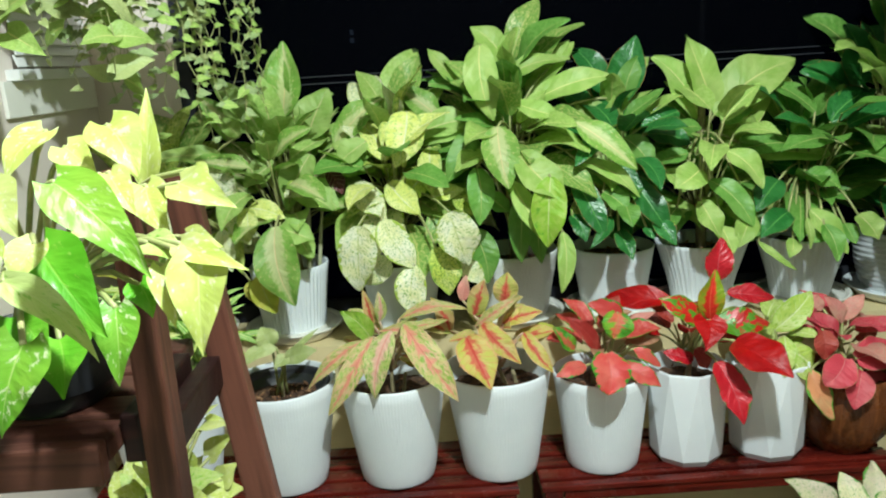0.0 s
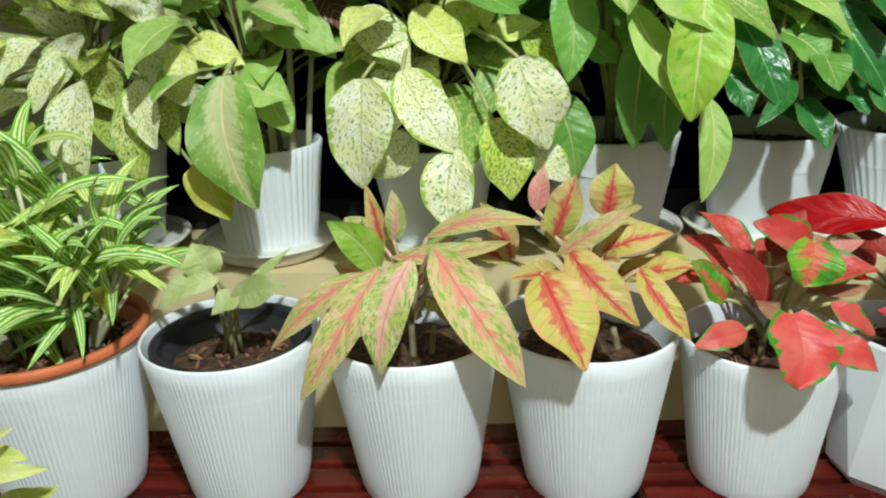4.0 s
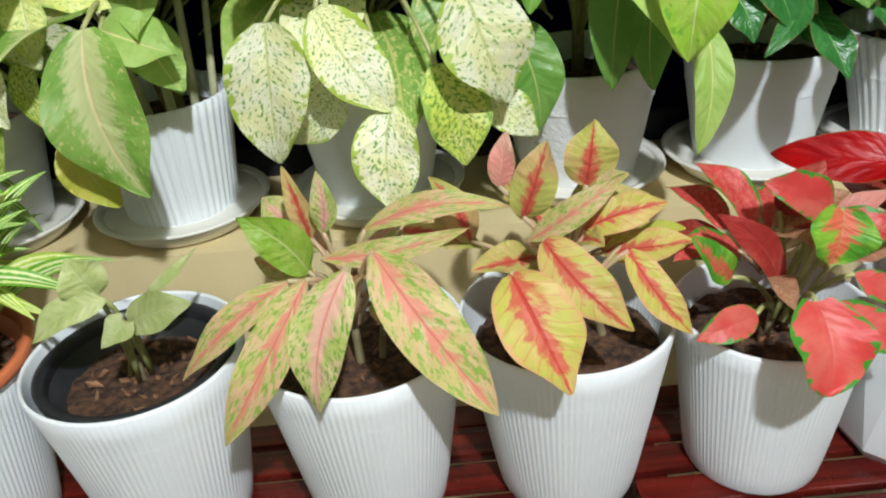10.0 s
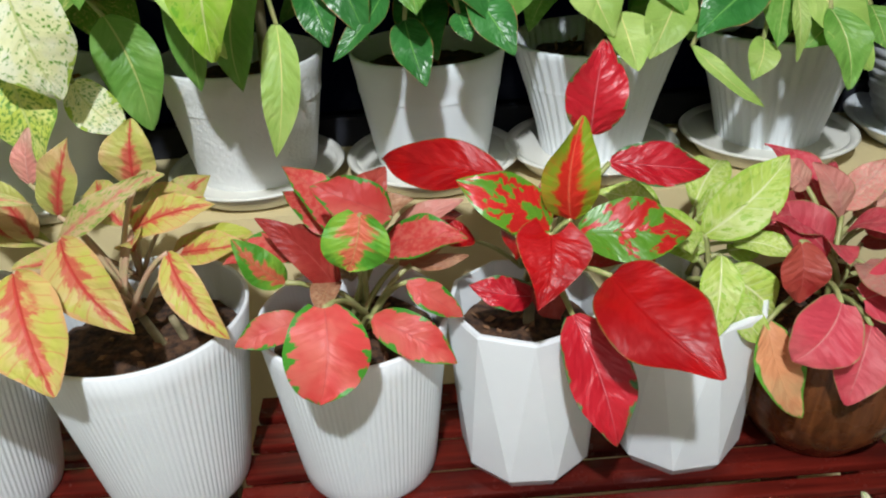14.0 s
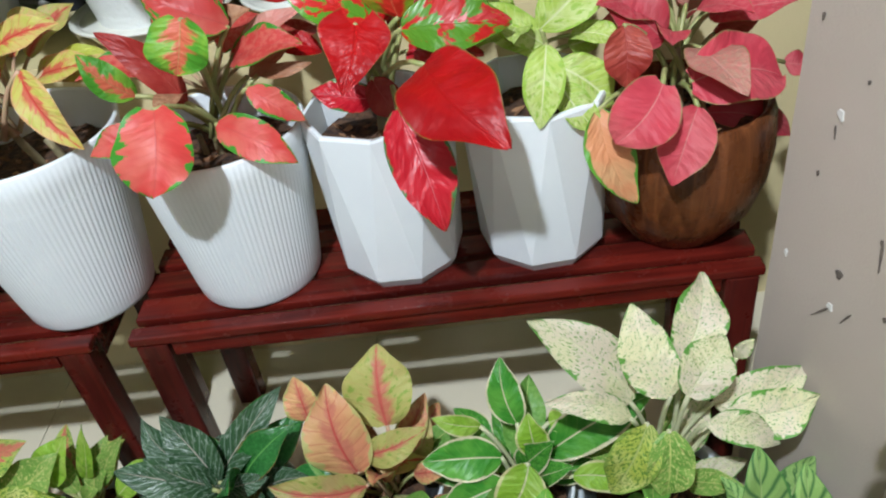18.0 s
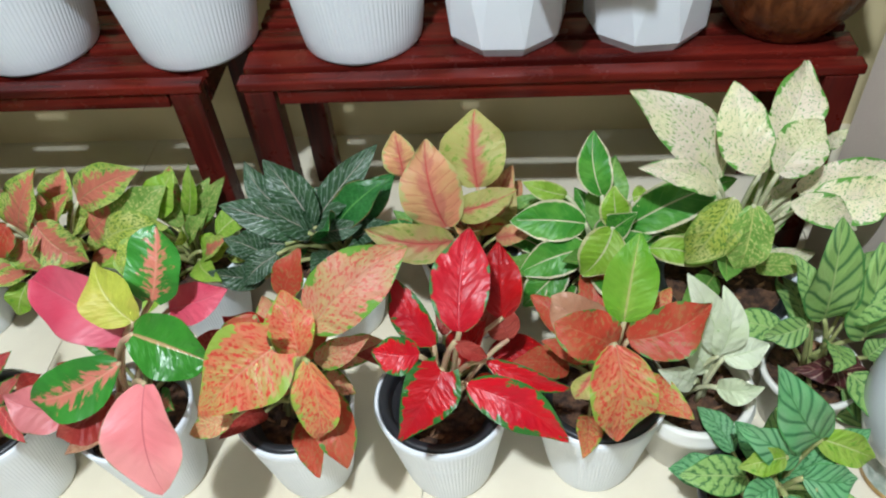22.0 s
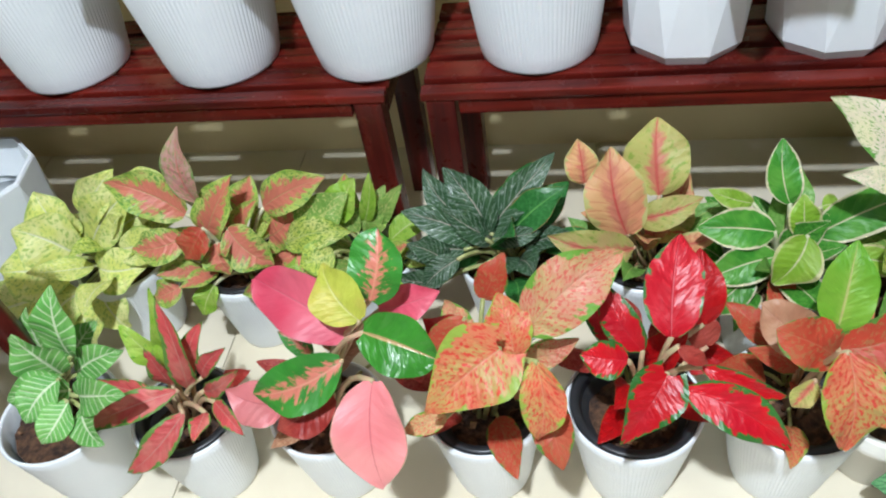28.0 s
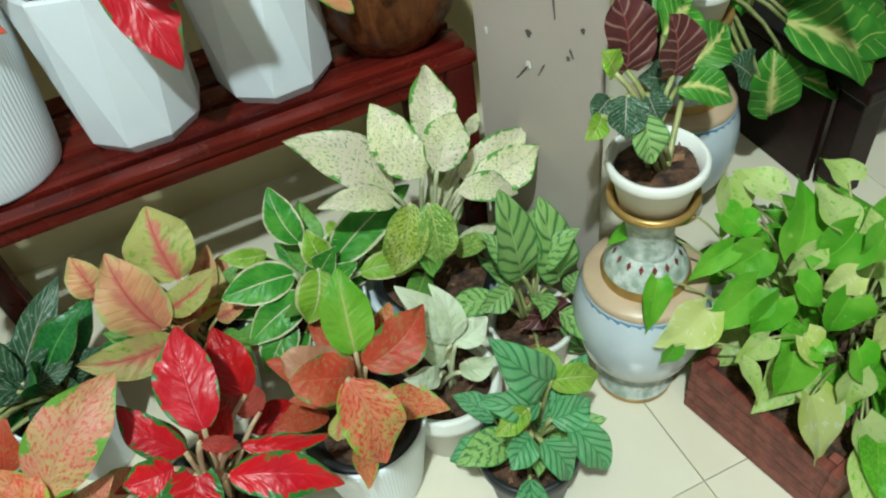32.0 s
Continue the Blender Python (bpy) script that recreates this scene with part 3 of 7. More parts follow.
def lathe(name, profile, seg, mat, rib=None, facet=0, smooth=True, close=True):
    """Turns a profile of (radius, height) about z. rib(angle, s) scales the radius."""
    verts, faces = [], []
    n = len(profile)
    for i, (r, z) in enumerate(profile):
        for j in range(seg):
            a = 2 * math.pi * j / seg
            rr = r * (1.0 if rib is None else rib(a, i / (n - 1), z))
            verts.append((rr * math.cos(a), rr * math.sin(a), z))
    for i in range(n - 1):
        for j in range(seg):
            k = (j + 1) % seg
            faces.append((i * seg + j, i * seg + k, (i + 1) * seg + k, (i + 1) * seg + j))
    if close:
        faces.append(tuple(range(seg - 1, -1, -1)))
    return mesh_of(name, verts, faces, mat, smooth)


def tube(name, pts, r0, r1, mat, seg=6):
    """A tapering tube along points."""
    verts, faces = [], []
    n = len(pts)
    pts = [Vector(p) for p in pts]
    side = Vector((0.31, 0.95, 0.05))
    for i, p in enumerate(pts):
        d = (pts[min(i + 1, n - 1)] - pts[max(i - 1, 0)]).normalized()
        x = d.cross(side).normalized()
        y = d.cross(x)
        r = r0 + (r1 - r0) * i / (n - 1)
        for j in range(seg):
            a = 2 * math.pi * j / seg
            verts.append(tuple(p + x * (r * math.cos(a)) + y * (r * math.sin(a))))
    for i in range(n - 1):
        for j in range(seg):
            k = (j + 1) % seg
            faces.append((i * seg + j, i * seg + k, (i + 1) * seg + k, (i + 1) * seg + j))
    faces.append(tuple(range(seg - 1, -1, -1)))
    faces.append(tuple(range((n - 1) * seg, n * seg)))
    return mesh_of(name, verts, faces, mat)


def profile_of(shape, s, fat=0.0):
    """Half-width of a blade, as a share of its greatest, at s along it. fat rounds a broad blade out."""
    if shape == "lance":
        return max(0.0, math.sin(math.pi * s ** 0.85)) ** 0.8 * (1 - 0.25 * s)
    if shape == "strap":
        return min(1.0, (s * 9 + 0.35)) * (1 - s ** 2.6) ** 0.7
    if shape == "heart":
        q = max(0.0, (s - 0.24) / 0.76)
        return (1.0 - (1 - min(s / 0.24, 1.0)) ** 2.2 * 0.62) * (1 - q ** 1.4) * (1 - 0.22 * q)
    if shape == "round":
        return (max(0.0, 1 - (2 * s - 0.96) ** 2 / 0.98) ** 0.5) if s < 0.98 else 0.02
    p, q = 0.58 - 0.12 * fat, 0.84 - 0.30 * fat
    top = p / (p + q)
    e = max(0.0, (s - 0.6) / 0.4)
    return (s / top) ** p * ((1 - s) / (1 - top)) ** q * (1 - (0.12 + 0.38 * fat) * e * e * (3 - 2 * e))


NU, NV = 24, 8


def leaf_mesh(length, width, mat, shape="ovate", droop=0.5, fold=0.25, wave=0.05, seed=0):
    """A blade along x with its face to z: arched, folded along the midrib and waved along the margin."""
    wave = wave * 0.45 if shape == "heart" else wave
    rnd = random.Random(seed)
    ph, twist, curl = rnd.uniform(0, 6.28), rnd.uniform(-0.5, 0.5), rnd.uniform(0.004, 0.010)
    bend = rnd.uniform(-0.09, 0.09) * length
    fat = min(1.0, max(0.0, (width / length - 0.38) / 0.3))
    puck = 0.0 if shape == "strap" else curl * (0.5 if shape == "heart" else 1.0)
    xs, zs = [0.0], [0.0]
    for i in range(NU):
        th = droop * (0.5 - (i + 0.5) / NU)
        xs.append(xs[-1] + math.cos(th))
        zs.append(zs[-1] + math.sin(th))
    k = length / xs[-1]
    verts, uvs, faces = [], [], []
    for i in range(NU + 1):
        s = i / NU
        h = width / 2 * max(profile_of(shape, min(max(s, 0.012), 0.997), fat), 0.012)
        tw = twist * (s - 0.3)
        for j in range(NV + 1):
            v = 2 * j / NV - 1
            y = v * h * math.cos(fold)
            z = abs(v) * h * math.sin(fold) + wave * width * math.sin(ph + s * 11 + (2.1 if v > 0 else 0)) * v * v
            z += puck * width * math.sin(6.283 * (s * 5.6 - abs(v) * 1.1) + ph * (1 if v > 0 else 1.3)) * (4 * abs(v) * (1.02 - abs(v))) ** 0.8
            x = 0.0
            if shape in ("heart", "round"):
                x = -abs(v) ** 2 * width * (0.20 if shape == "heart" else 0.05) * max(0.0, 1 - s / 0.45) ** 2
            y, z = y * math.cos(tw) - z * math.sin(tw), y * math.sin(tw) + z * math.cos(tw)
            verts.append((xs[i] * k + x, y + bend * (4 * s * (1 - s) - 0.5 * s), zs[i] * k + z))
            uvs.append((s, j / NV))
    for i in range(NU):
        for j in range(NV):
            p = i * (NV + 1) + j
            faces.append((p, p + NV + 1, p + NV + 2, p + 1))
    return mesh_of("leaf", verts, faces, mat, True, uvs)


def leaf_pose(base, tip, up):
    """A pose with x from base to tip and z as near to up as may be."""
    x = (Vector(tip) - Vector(base)).normalized()
    z = Vector(up) - x * x.dot(Vector(up))
    if z.length < 1e-3:
        z = Vector((0, -1, 0.2)) - x * x.dot(Vector((0, -1, 0.2)))
    z.normalize()
    y = z.cross(x)
    return Matrix(((x[0], y[0], z[0], base[0]), (x[1], y[1], z[1], base[1]), (x[2], y[2], z[2], base[2]), (0, 0, 0, 1)))


def petiole_pts(a, b, sag=0.25):
    a, b = Vector(a), Vector(b)
    mid = a.lerp(b, 0.5)
    mid.z += (b - a).length * sag
    return [a.lerp(mid, t).lerp(mid.lerp(b, t), t) for t in (0, 0.2, 0.4, 0.6, 0.8, 1.0)]


def add_leaf(plant, base, az, el, length, width, kind, shape="ovate", droop=0.6, fold=0.25, up=(0, -0.35, 0.94), root=None, stalk=None, thick=0.0028, wave=0.06):
    """One leaf of a plant, with its stalk from root. az: degrees from +x, el: degrees above the level."""
    a, e = math.radians(az), math.radians(el)
    tip = (base[0] + length * math.cos(e) * math.cos(a), base[1] + length * math.cos(e) * math.sin(a), base[2] + length * math.sin(e))
    seed = int(abs(base[0] * 7919 + base[2] * 104729 + az * 31 + el * 17) * 10) % 100003
    m = leaf_pose(base, tip, up)
    lf = under("leaf", leaf_mesh(length, width, L[kind], shape, droop, fold, wave, seed), plant, m)
    if root is not None:
        under("petiole", tube("petiole", petiole_pts(root, base), thick * 1.25, thick, stalk or PETIOLE), lf, m.inverted())
    return lf


def wild_leaves(plant, rnd, count, crown, spread, rise, size, kinds, shape="ovate", aspect=0.48, droop=0.8, front=0.0, low=-10, high=70, stalk=None, root=None, fold=0.25, reach=0.5):
    """Leaves round a crown: outer ones low and hanging, inner ones upright. front leans the spread towards the room."""
    pool = [[leaf_mesh(1.0, aspect * rnd.uniform(0.85, 1.15), L[k], shape, droop * rnd.uniform(0.6, 1.3), fold, 0.05, rnd.randrange(99999)) for k in (kd,) for _ in range(3)] for kd in kinds]
    for i in range(count):
        q = (i + 0.5) / count
        az = i * 137.5 + rnd.uniform(-25, 25)
        el = low + (high - low) * (1 - q) ** 1.1 + rnd.uniform(-12, 12)
        a, e = math.radians(az), math.radians(el)
        r = spread * (q ** 0.6) * reach * rnd.uniform(0.7, 1.2)
        b = Vector((crown[0] + r * math.cos(a), crown[1] + r * math.sin(a) - front * q, crown[2] + rise * (1 - q * 0.85) * rnd.uniform(0.55, 1.0)))
        ln = size * rnd.uniform(0.75, 1.2)
        d = Vector((math.cos(e) * math.cos(a), math.cos(e) * math.sin(a), math.sin(e)))
        m = leaf_pose(b, b + d, (0, -0.5, 0.86)) @ Matrix.Scale(ln, 4)
        me = rnd.choice(pool[rnd.randrange(len(pool))])
        lf = under("leaf", me, plant, m)
        under("petiole", tube("petiole", petiole_pts(root or (crown[0], crown[1], crown[2] - 0.02), b, 0.15), 0.0032, 0.0022, stalk or PETIOLE, 5), lf, m.inverted())


def spider(th, rnd, count):
    """Several shoots of arching pointed leaves, striped green and cream, with bare pale stalks below."""
    pool = {k: [leaf_mesh(1.0, rnd.uniform(0.17, 0.25), L[k], "lance", rnd.uniform(0.6, 1.7), 0.3, 0.03, rnd.randrange(9999)) for _ in range(5)] for k in ("spider", "spiderpale", "yellowing")}
    shoots = [(0.0, 0.02, 0.15), (-0.05, 0.01, 0.11), (0.05, 0.03, 0.12), (-0.02, 0.055, 0.17), (0.035, -0.015, 0.09), (-0.07, 0.045, 0.12), (0.015, 0.06, 0.15), (0.06, 0.0, 0.08), (-0.03, -0.03, 0.07)]
    for i in range(count):
        sx, sy, rise = shoots[i % len(shoots)]
        az = i * 137.5 + rnd.uniform(-25, 25)
        if rnd.random() < 0.35:
            az = rnd.choice((-70, -110, -150, -35, 190, 165, -130)) + rnd.uniform(-25, 25)
        a, e = math.radians(az), math.radians(rnd.uniform(-35, 60))
        ln = rnd.uniform(0.085, 0.155)
        b = Vector((sx * 1.7 + 0.02 * math.cos(a), sy * 1.3 + 0.02 * math.sin(a), 0.235 + rise * rnd.uniform(0.4, 1.45)))
        d = Vector((math.cos(e) * math.cos(a), math.cos(e) * math.sin(a), math.sin(e)))
        kind = "yellowing" if rnd.random() < 0.07 else rnd.choice(("spider", "spider", "spiderpale"))
        m = leaf_pose(b, b + d, (0, -0.5, 0.86)) @ Matrix.Scale(ln, 4)
        lf = under("leaf", rnd.choice(pool[kind]), th, m)
        under("petiole", tube("petiole", petiole_pts((sx, sy, 0.210), b, 0.03), 0.0055, 0.003, PETIOLE_WHITE, 6), lf, m.inverted())


# ---- the room ----
def slab(name, x0, x1, y0, y1, z0, z1, mat, label, category, bevel=0.0):
    bm = box_bm(x0, x1, y0, y1, z0, z1, bevel)
    me = bpy.data.meshes.new(name)
    bm.to_mesh(me)
    bm.free()
    me.materials.append(mat)
    return tagged(new(name, me), label, category, kind="structure")


LEDGE_Z, LEDGE_Y, BENCH_Z = 0.585, 1.884, 0.357
floor = slab("floor", -2.6, 4.2, -3.0, 2.20, -0.12, -0.0045, GROUT, "cream glossy tiled floor with thin grout lines", "floor")
slab("ceiling", -2.6, 4.2, -3.0, 2.4, 2.62, 2.75, CEIL, "unseen ceiling, kept dark to cut bounce light", "ceiling")
slab("wall_south", -2.6, 4.2, -3.12, -3.0, -0.12, 2.75, DIM_ROOM_WALL, "unseen room wall, colour darkened to cut bounce light", "wall")
slab("wall_west", -2.72, -2.6, -3.12, 2.4, -0.12, 2.75, DIM_ROOM_WALL, "unseen side wall, colour darkened to cut bounce light", "wall")
slab("wall_east", 4.2, 4.32, -3.12, 2.4, -0.12, 2.75, DIM_ROOM_WALL, "unseen side wall, colour darkened to cut bounce light", "wall")
low = slab("wall_north", -0.36, 2.9, LEDGE_Y, 2.2, -0.12, LEDGE_Z, SILL_WALL, "low cream painted wall under the window ledge", "wall")
slab("wall_pillar_west", -0.90, -0.36, 1.30, 2.2, -0.12, 2.62, LIT_SIDE_WALL, "taupe painted wall beside the window, brighter light put into its colour", "pillar", 0.004)
slab("wall_window_side", -0.36, -0.14, 2.13, 2.2, LEDGE_Z, 2.62, LIT_SIDE_WALL, "narrow taupe wall strip beside the window", "wall")
slab("wall_north_west", -2.6, -0.90, 2.2, 2.32, -0.12, 2.62, DIM_ROOM_WALL, "unseen back wall, colour darkened to cut bounce light", "wall")
slab("wall_north_east", 2.9, 4.2, 2.2, 2.32, -0.12, 2.62, DIM_ROOM_WALL, "unseen back wall, colour darkened to cut bounce light", "wall")
slab("wall_over_window", -0.36, 2.9, 2.13, 2.2, 2.25, 2.62, DIM_ROOM_WALL, "unseen wall over the window, colour darkened to cut bounce light", "wall")

# the pillar, its west face splayed a little towards the room
bm = bmesh.new()
plan = ((1.460, 1.507), (1.518, 1.292), (1.572, 1.392), (1.572, 1.507))
low_ring, top_ring = [[bm.verts.new((x, y, z)) for x, y in plan] for z in (-0.12, 2.62)]
for i in range(4):
    bm.faces.new((low_ring[i], low_ring[(i + 1) % 4], top_ring[(i + 1) % 4], top_ring[i]))
bm.faces.new(top_ring)
bm.faces.new(low_ring[::-1])
bmesh.ops.recalc_face_normals(bm, faces=bm.faces[:])
bmesh.ops.bevel(bm, geom=[e for e in bm.edges if abs(e.verts[0].co.z - e.verts[1].co.z) > 1], offset=0.004, segments=2, affect="EDGES")
me = bpy.data.meshes.new("wall_pillar_east")
bm.to_mesh(me)
bm.free()
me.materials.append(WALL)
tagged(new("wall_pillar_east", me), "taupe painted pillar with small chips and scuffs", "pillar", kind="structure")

# the night window over the ledge
win = tagged(new("window_1"), "wide dark window at night over the ledge", "window", kind="structure")
part("window_frame", box_bm(-0.14, 2.9, 2.12, 2.16, LEDGE_Z, LEDGE_Z + 0.05, 0.003), FRAME, win)
part("window_frame", box_bm(-0.14, 2.9, 2.12, 2.16, 2.20, 2.25, 0.003), FRAME, win)
part("window_frame", box_bm(-0.14, -0.105, 2.12, 2.16, LEDGE_Z + 0.05, 2.20, 0.003), FRAME, win)
part("window_frame", box_bm(2.865, 2.9, 2.12, 2.16, LEDGE_Z + 0.05, 2.20, 0.003), FRAME, win)
part("glazing_bar", box_bm(-0.105, 2.865, 2.125, 2.150, 1.222, 1.225, 0.0005), FRAME, win)
part("glazing_bar", box_bm(-0.105, 2.865, 2.125, 2.150, 1.240, 1.243, 0.0005), FRAME, win)
part("pane", box_bm(-0.105, 2.865, 2.136, 2.142, LEDGE_Z + 0.05, 2.20), GLASS, win).visible_shadow = False
slab("backdrop", -3.0, 5.0, 3.6, 3.65, -0.5, 4.0, NIGHT, "dark night outside the window", "backdrop")


# ---- benches ----
def bench(x0, x1, label):
    th = thing("wooden_bench", ((x0 + x1) / 2, 1.645, 0), label, "bench", "slatted benches")
    hw, f, b = (x1 - x0) / 2, -0.105, 0.140
    top = BENCH_Z
    edges = ((f, f + 0.024), (f + 0.037, f + 0.080), (f + 0.092, f + 0.135), (f + 0.147, f + 0.190), (f + 0.202, b))
    for y0, y1 in edges:
        part("slat", box_bm(-hw, hw, y0, y1, top - 0.013, top, 0.003), RED_WOOD, th)
    for sx in (-1, 1):
        xa, xb = sorted((sx * (hw - 0.006), sx * (hw - 0.046)))
        part("end_rail", box_bm(xa, xb, f + 0.035, b - 0.034, top - 0.050, top - 0.0135, 0.003), RED_WOOD, th)
        for y in (f + 0.001, b - 0.034):
            part("leg", box_bm(xa, xb, y, y + 0.034, 0, top - 0.0135, 0.003), RED_WOOD_UP, th)
    part("front_rail", box_bm(-hw + 0.05, hw - 0.05, f + 0.004, f + 0.024, top - 0.036, top - 0.0135, 0.002), RED_WOOD, th)
    part("back_rail", box_bm(-hw + 0.05, hw - 0.05, b - 0.026, b - 0.006, top - 0.036, top - 0.0135, 0.002), RED_WOOD, th)
    return th


bench(-0.30, 0.645, "dark red lacquered slatted wooden bench holding white pots")
bench(0.694, 1.476, "dark red lacquered slatted wooden bench beside the pillar")


# ---- pots ----
def pot_profile(rb, rt, h, wall=0.004, lip=0.0, deep=0.035, bulge=0.0):
    """Outer wall up, over the rim and down the inside to the soil."""
    outer = []
    for i in range(9):
        s = i / 8
        outer.append((rb + (rt - rb) * s + bulge * math.sin(math.pi * s), h * s))
    pro = [(0.001, 0.0), (rb - 0.006, 0.0), (rb - 0.0015, 0.002)] + [(outer[0][0], 0.006)] + outer[1:-1]
    pro += [(rt + lip, h - 0.003), (rt + lip - 0.002, h), (rt - wall, h), (rt - wall - 0.001, h - 0.004), (rt - wall - 0.004, h - deep - 0.02)]
    return pro


def ribs(n, depth, z0, z1, twist=0.0, power=1.0):
    def f(a, s, z):
        if z < z0 or z > z1:
            return 1.0
        return 1.0 - depth * (0.5 - 0.5 * math.cos(n * a + twist * z)) ** power
    return f


def soil_mesh(r, seed):
    rnd = random.Random(seed)
    bm = bmesh.new()
    bmesh.ops.create_circle(bm, cap_ends=True, cap_tris=True, segments=28, radius=r)
    bmesh.ops.subdivide_edges(bm, edges=bm.edges[:], cuts=2, use_grid_fill=True)
    for v in bm.verts:
        v.co.z += noise.noise(Vector((v.co.x * 40 + seed, v.co.y * 40, 0))) * 0.006 + 0.004 * (1 - v.co.length / r) + rnd.uniform(-0.0012, 0.0012)
    return bm


CRUMBS = [mesh_of("soil_crumb", [(0, 0, 0.004), (0.006, 0.001, 0), (-0.002, 0.005, 0), (-0.005, -0.002, 0), (0.001, -0.005, 0), (0, 0, -0.003)],
                  [(0, 1, 2), (0, 2, 3), (0, 3, 4), (0, 4, 1), (5, 2, 1), (5, 3, 2), (5, 4, 3), (5, 1, 4)], CRUMB, False)]


def fill_soil(plant, r, z, seed, chips=8):
    s = part("soil", soil_mesh(r, seed), SOIL, plant, "dark loose potting soil", True)
    s.location = (0, 0, z)
    rnd = random.Random(seed + 5)
    for _ in range(chips):
        a, q = rnd.uniform(0, 6.28), r * rnd.uniform(0.1, 0.9)
        under("soil_chip", CRUMBS[0], plant, Matrix.Translation((q * math.cos(a), q * math.sin(a), z + 0.005)) @ Euler((rnd.uniform(0, 6), rnd.uniform(0, 6), 0)).to_matrix().to_4x4() @ Matrix.Diagonal((rnd.uniform(0.5, 2.2), rnd.uniform(0.4, 1.0), rnd.uniform(0.4, 0.9), 1)))


def facet_pot(rb, rt, h, n=9):
    """A many-sided tapering pot of long turned triangles over a short chamfered foot."""
    verts, faces = [], []
    rows = ((rb * 0.88, 0.0, 0.0), (rb, h * 0.07, 0.0), (rt, h - 0.003, 0.5), (rt - 0.0015, h, 0.5), (rt - 0.006, h, 0.5), (rt - 0.011, h - 0.06, 0.5))
    for r, z, off in rows:
        for j in range(n):
            a = 2 * math.pi * (j + off) / n
            verts.append((r * math.cos(a), r * math.sin(a), z))
    for i in range(len(rows) - 1):
        o0, o1 = rows[i][2], rows[i + 1][2]
        for j in range(n):
            k = (j + 1) % n
            p, q, s, t = i * n + j, i * n + k, (i + 1) * n + j, (i + 1) * n + k
            faces += [(p, q, t, s)] if o0 == o1 else [(p, q, s), (q, t, s)]
    faces.append(tuple(range(n - 1, -1, -1)))
    return mesh_of("pot", verts, faces, WHITE, False)


def dense(profile, steps):
    """The profile with its long spans divided, so that ribs can follow."""
    out = [profile[0]]
    for (r0, z0), (r1, z1) in zip(profile, profile[1:]):
        n = max(1, int(abs(z1 - z0) / steps))
        out += [(r0 + (r1 - r0) * i / n, z0 + (z1 - z0) * i / n) for i in range(1, n + 1)]
    return out


RIBBED = lathe("pot", pot_profile(0.083, 0.12, 0.243), 530, WHITE, ribs(106, 0.0085, 0.012, 0.236, 0.0, 0.9))
RIBBED_S = lathe("pot", pot_profile(0.081, 0.107, 0.220), 500, WHITE, ribs(100, 0.0085, 0.012, 0.213, 0.0, 0.9))
RIBBED_L = lathe("pot", pot_profile(0.095, 0.131, 0.240), 580, WHITE, ribs(116, 0.0085, 0.012, 0.233, 0.0, 0.9))
FLOORPOT = lathe("pot", pot_profile(0.048, 0.071, 0.152), 400, WHITE, ribs(100, 0.010, 0.008, 0.146))
FLOORPOT_L = lathe("pot", pot_profile(0.054, 0.079, 0.158), 400, WHITE, ribs(100, 0.010, 0.008, 0.152))
FACET = facet_pot(0.080, 0.091, 0.221)
SWIRL = lathe("pot", [(0.001, 0), (0.066, 0.0)] + [(0.072 + 0.046 * (i / 18) ** 1.3, 0.004 + 0.174 * i / 18) for i in range(19)] + [(0.117, 0.180), (0.112, 0.180), (0.108, 0.170), (0.100, 0.12)], 224, WHITE, ribs(44, 0.024, 0.006, 0.5, 9.0))
WAVY = lathe("pot", dense(pot_profile(0.078, 0.102, 0.185), 0.02), 240, WHITE, ribs(48, 0.03, 0.006, 0.5, 2.5))
PLAIN = lathe("pot", dense(pot_profile(0.078, 0.108, 0.180), 0.03), 96, WHITE)
HAMMER = lathe("pot", pot_profile(0.082, 0.114, 0.185), 96, HAMMERED)
BANDED = lathe("pot", dense(pot_profile(0.095, 0.125, 0.175, bulge=0.012), 0.004), 72, GREYPOT, lambda a, s, z: 1.0 + (0.022 * math.sin(z * 420 + 0.8 * math.sin(3 * a)) if 0.01 < z < 0.165 else 0))
SMALLWHITE = lathe("pot", [(0.001, 0), (0.048, 0), (0.052, 0.004), (0.062, 0.085), (0.070, 0.087), (0.072, 0.094), (0.0725, 0.102), (0.070, 0.104), (0.0705, 0.112), (0.068, 0.116), (0.062, 0.116), (0.060, 0.112), (0.057, 0.07)], 64, CREAM)
def saucer_parts(mat, k):
    dish = lathe("dish", [(r * k, z) for r, z in ((0.001, 0), (0.090, 0), (0.099, 0.004), (0.115, 0.026), (0.113, 0.029), (0.097, 0.009), (0.001, 0.008))], 72, mat)
    rim = lathe("rim", [(r * k, z) for r, z in ((0.1135, 0.0262), (0.1155, 0.0265), (0.124, 0.029), (0.127, 0.032), (0.124, 0.035), (0.1135, 0.0305), (0.1130, 0.0285))], 72, mat)
    return dish, rim


SAUCER, SAUCER_L = saucer_parts(CREAM, 1.0), saucer_parts(WHITE, 1.15)


WOODPOT = lathe("pot", [(0.001, 0), (0.058, 0), (0.064, 0.004), (0.092, 0.045), (0.104, 0.085), (0.108, 0.125), (0.105, 0.165), (0.100, 0.180), (0.096, 0.182), (0.092, 0.178), (0.090, 0.12)], 96, POT_WOOD)
FLOORPOT_E = lathe("pot", dense(pot_profile(0.056, 0.078, 0.152), 0.01), 120, WHITE, lambda a, s, z: 1.0 + 0.012 * math.sin(a * 18) * math.sin(z * 190) if 0.01 < z < 0.142 else 1.0)
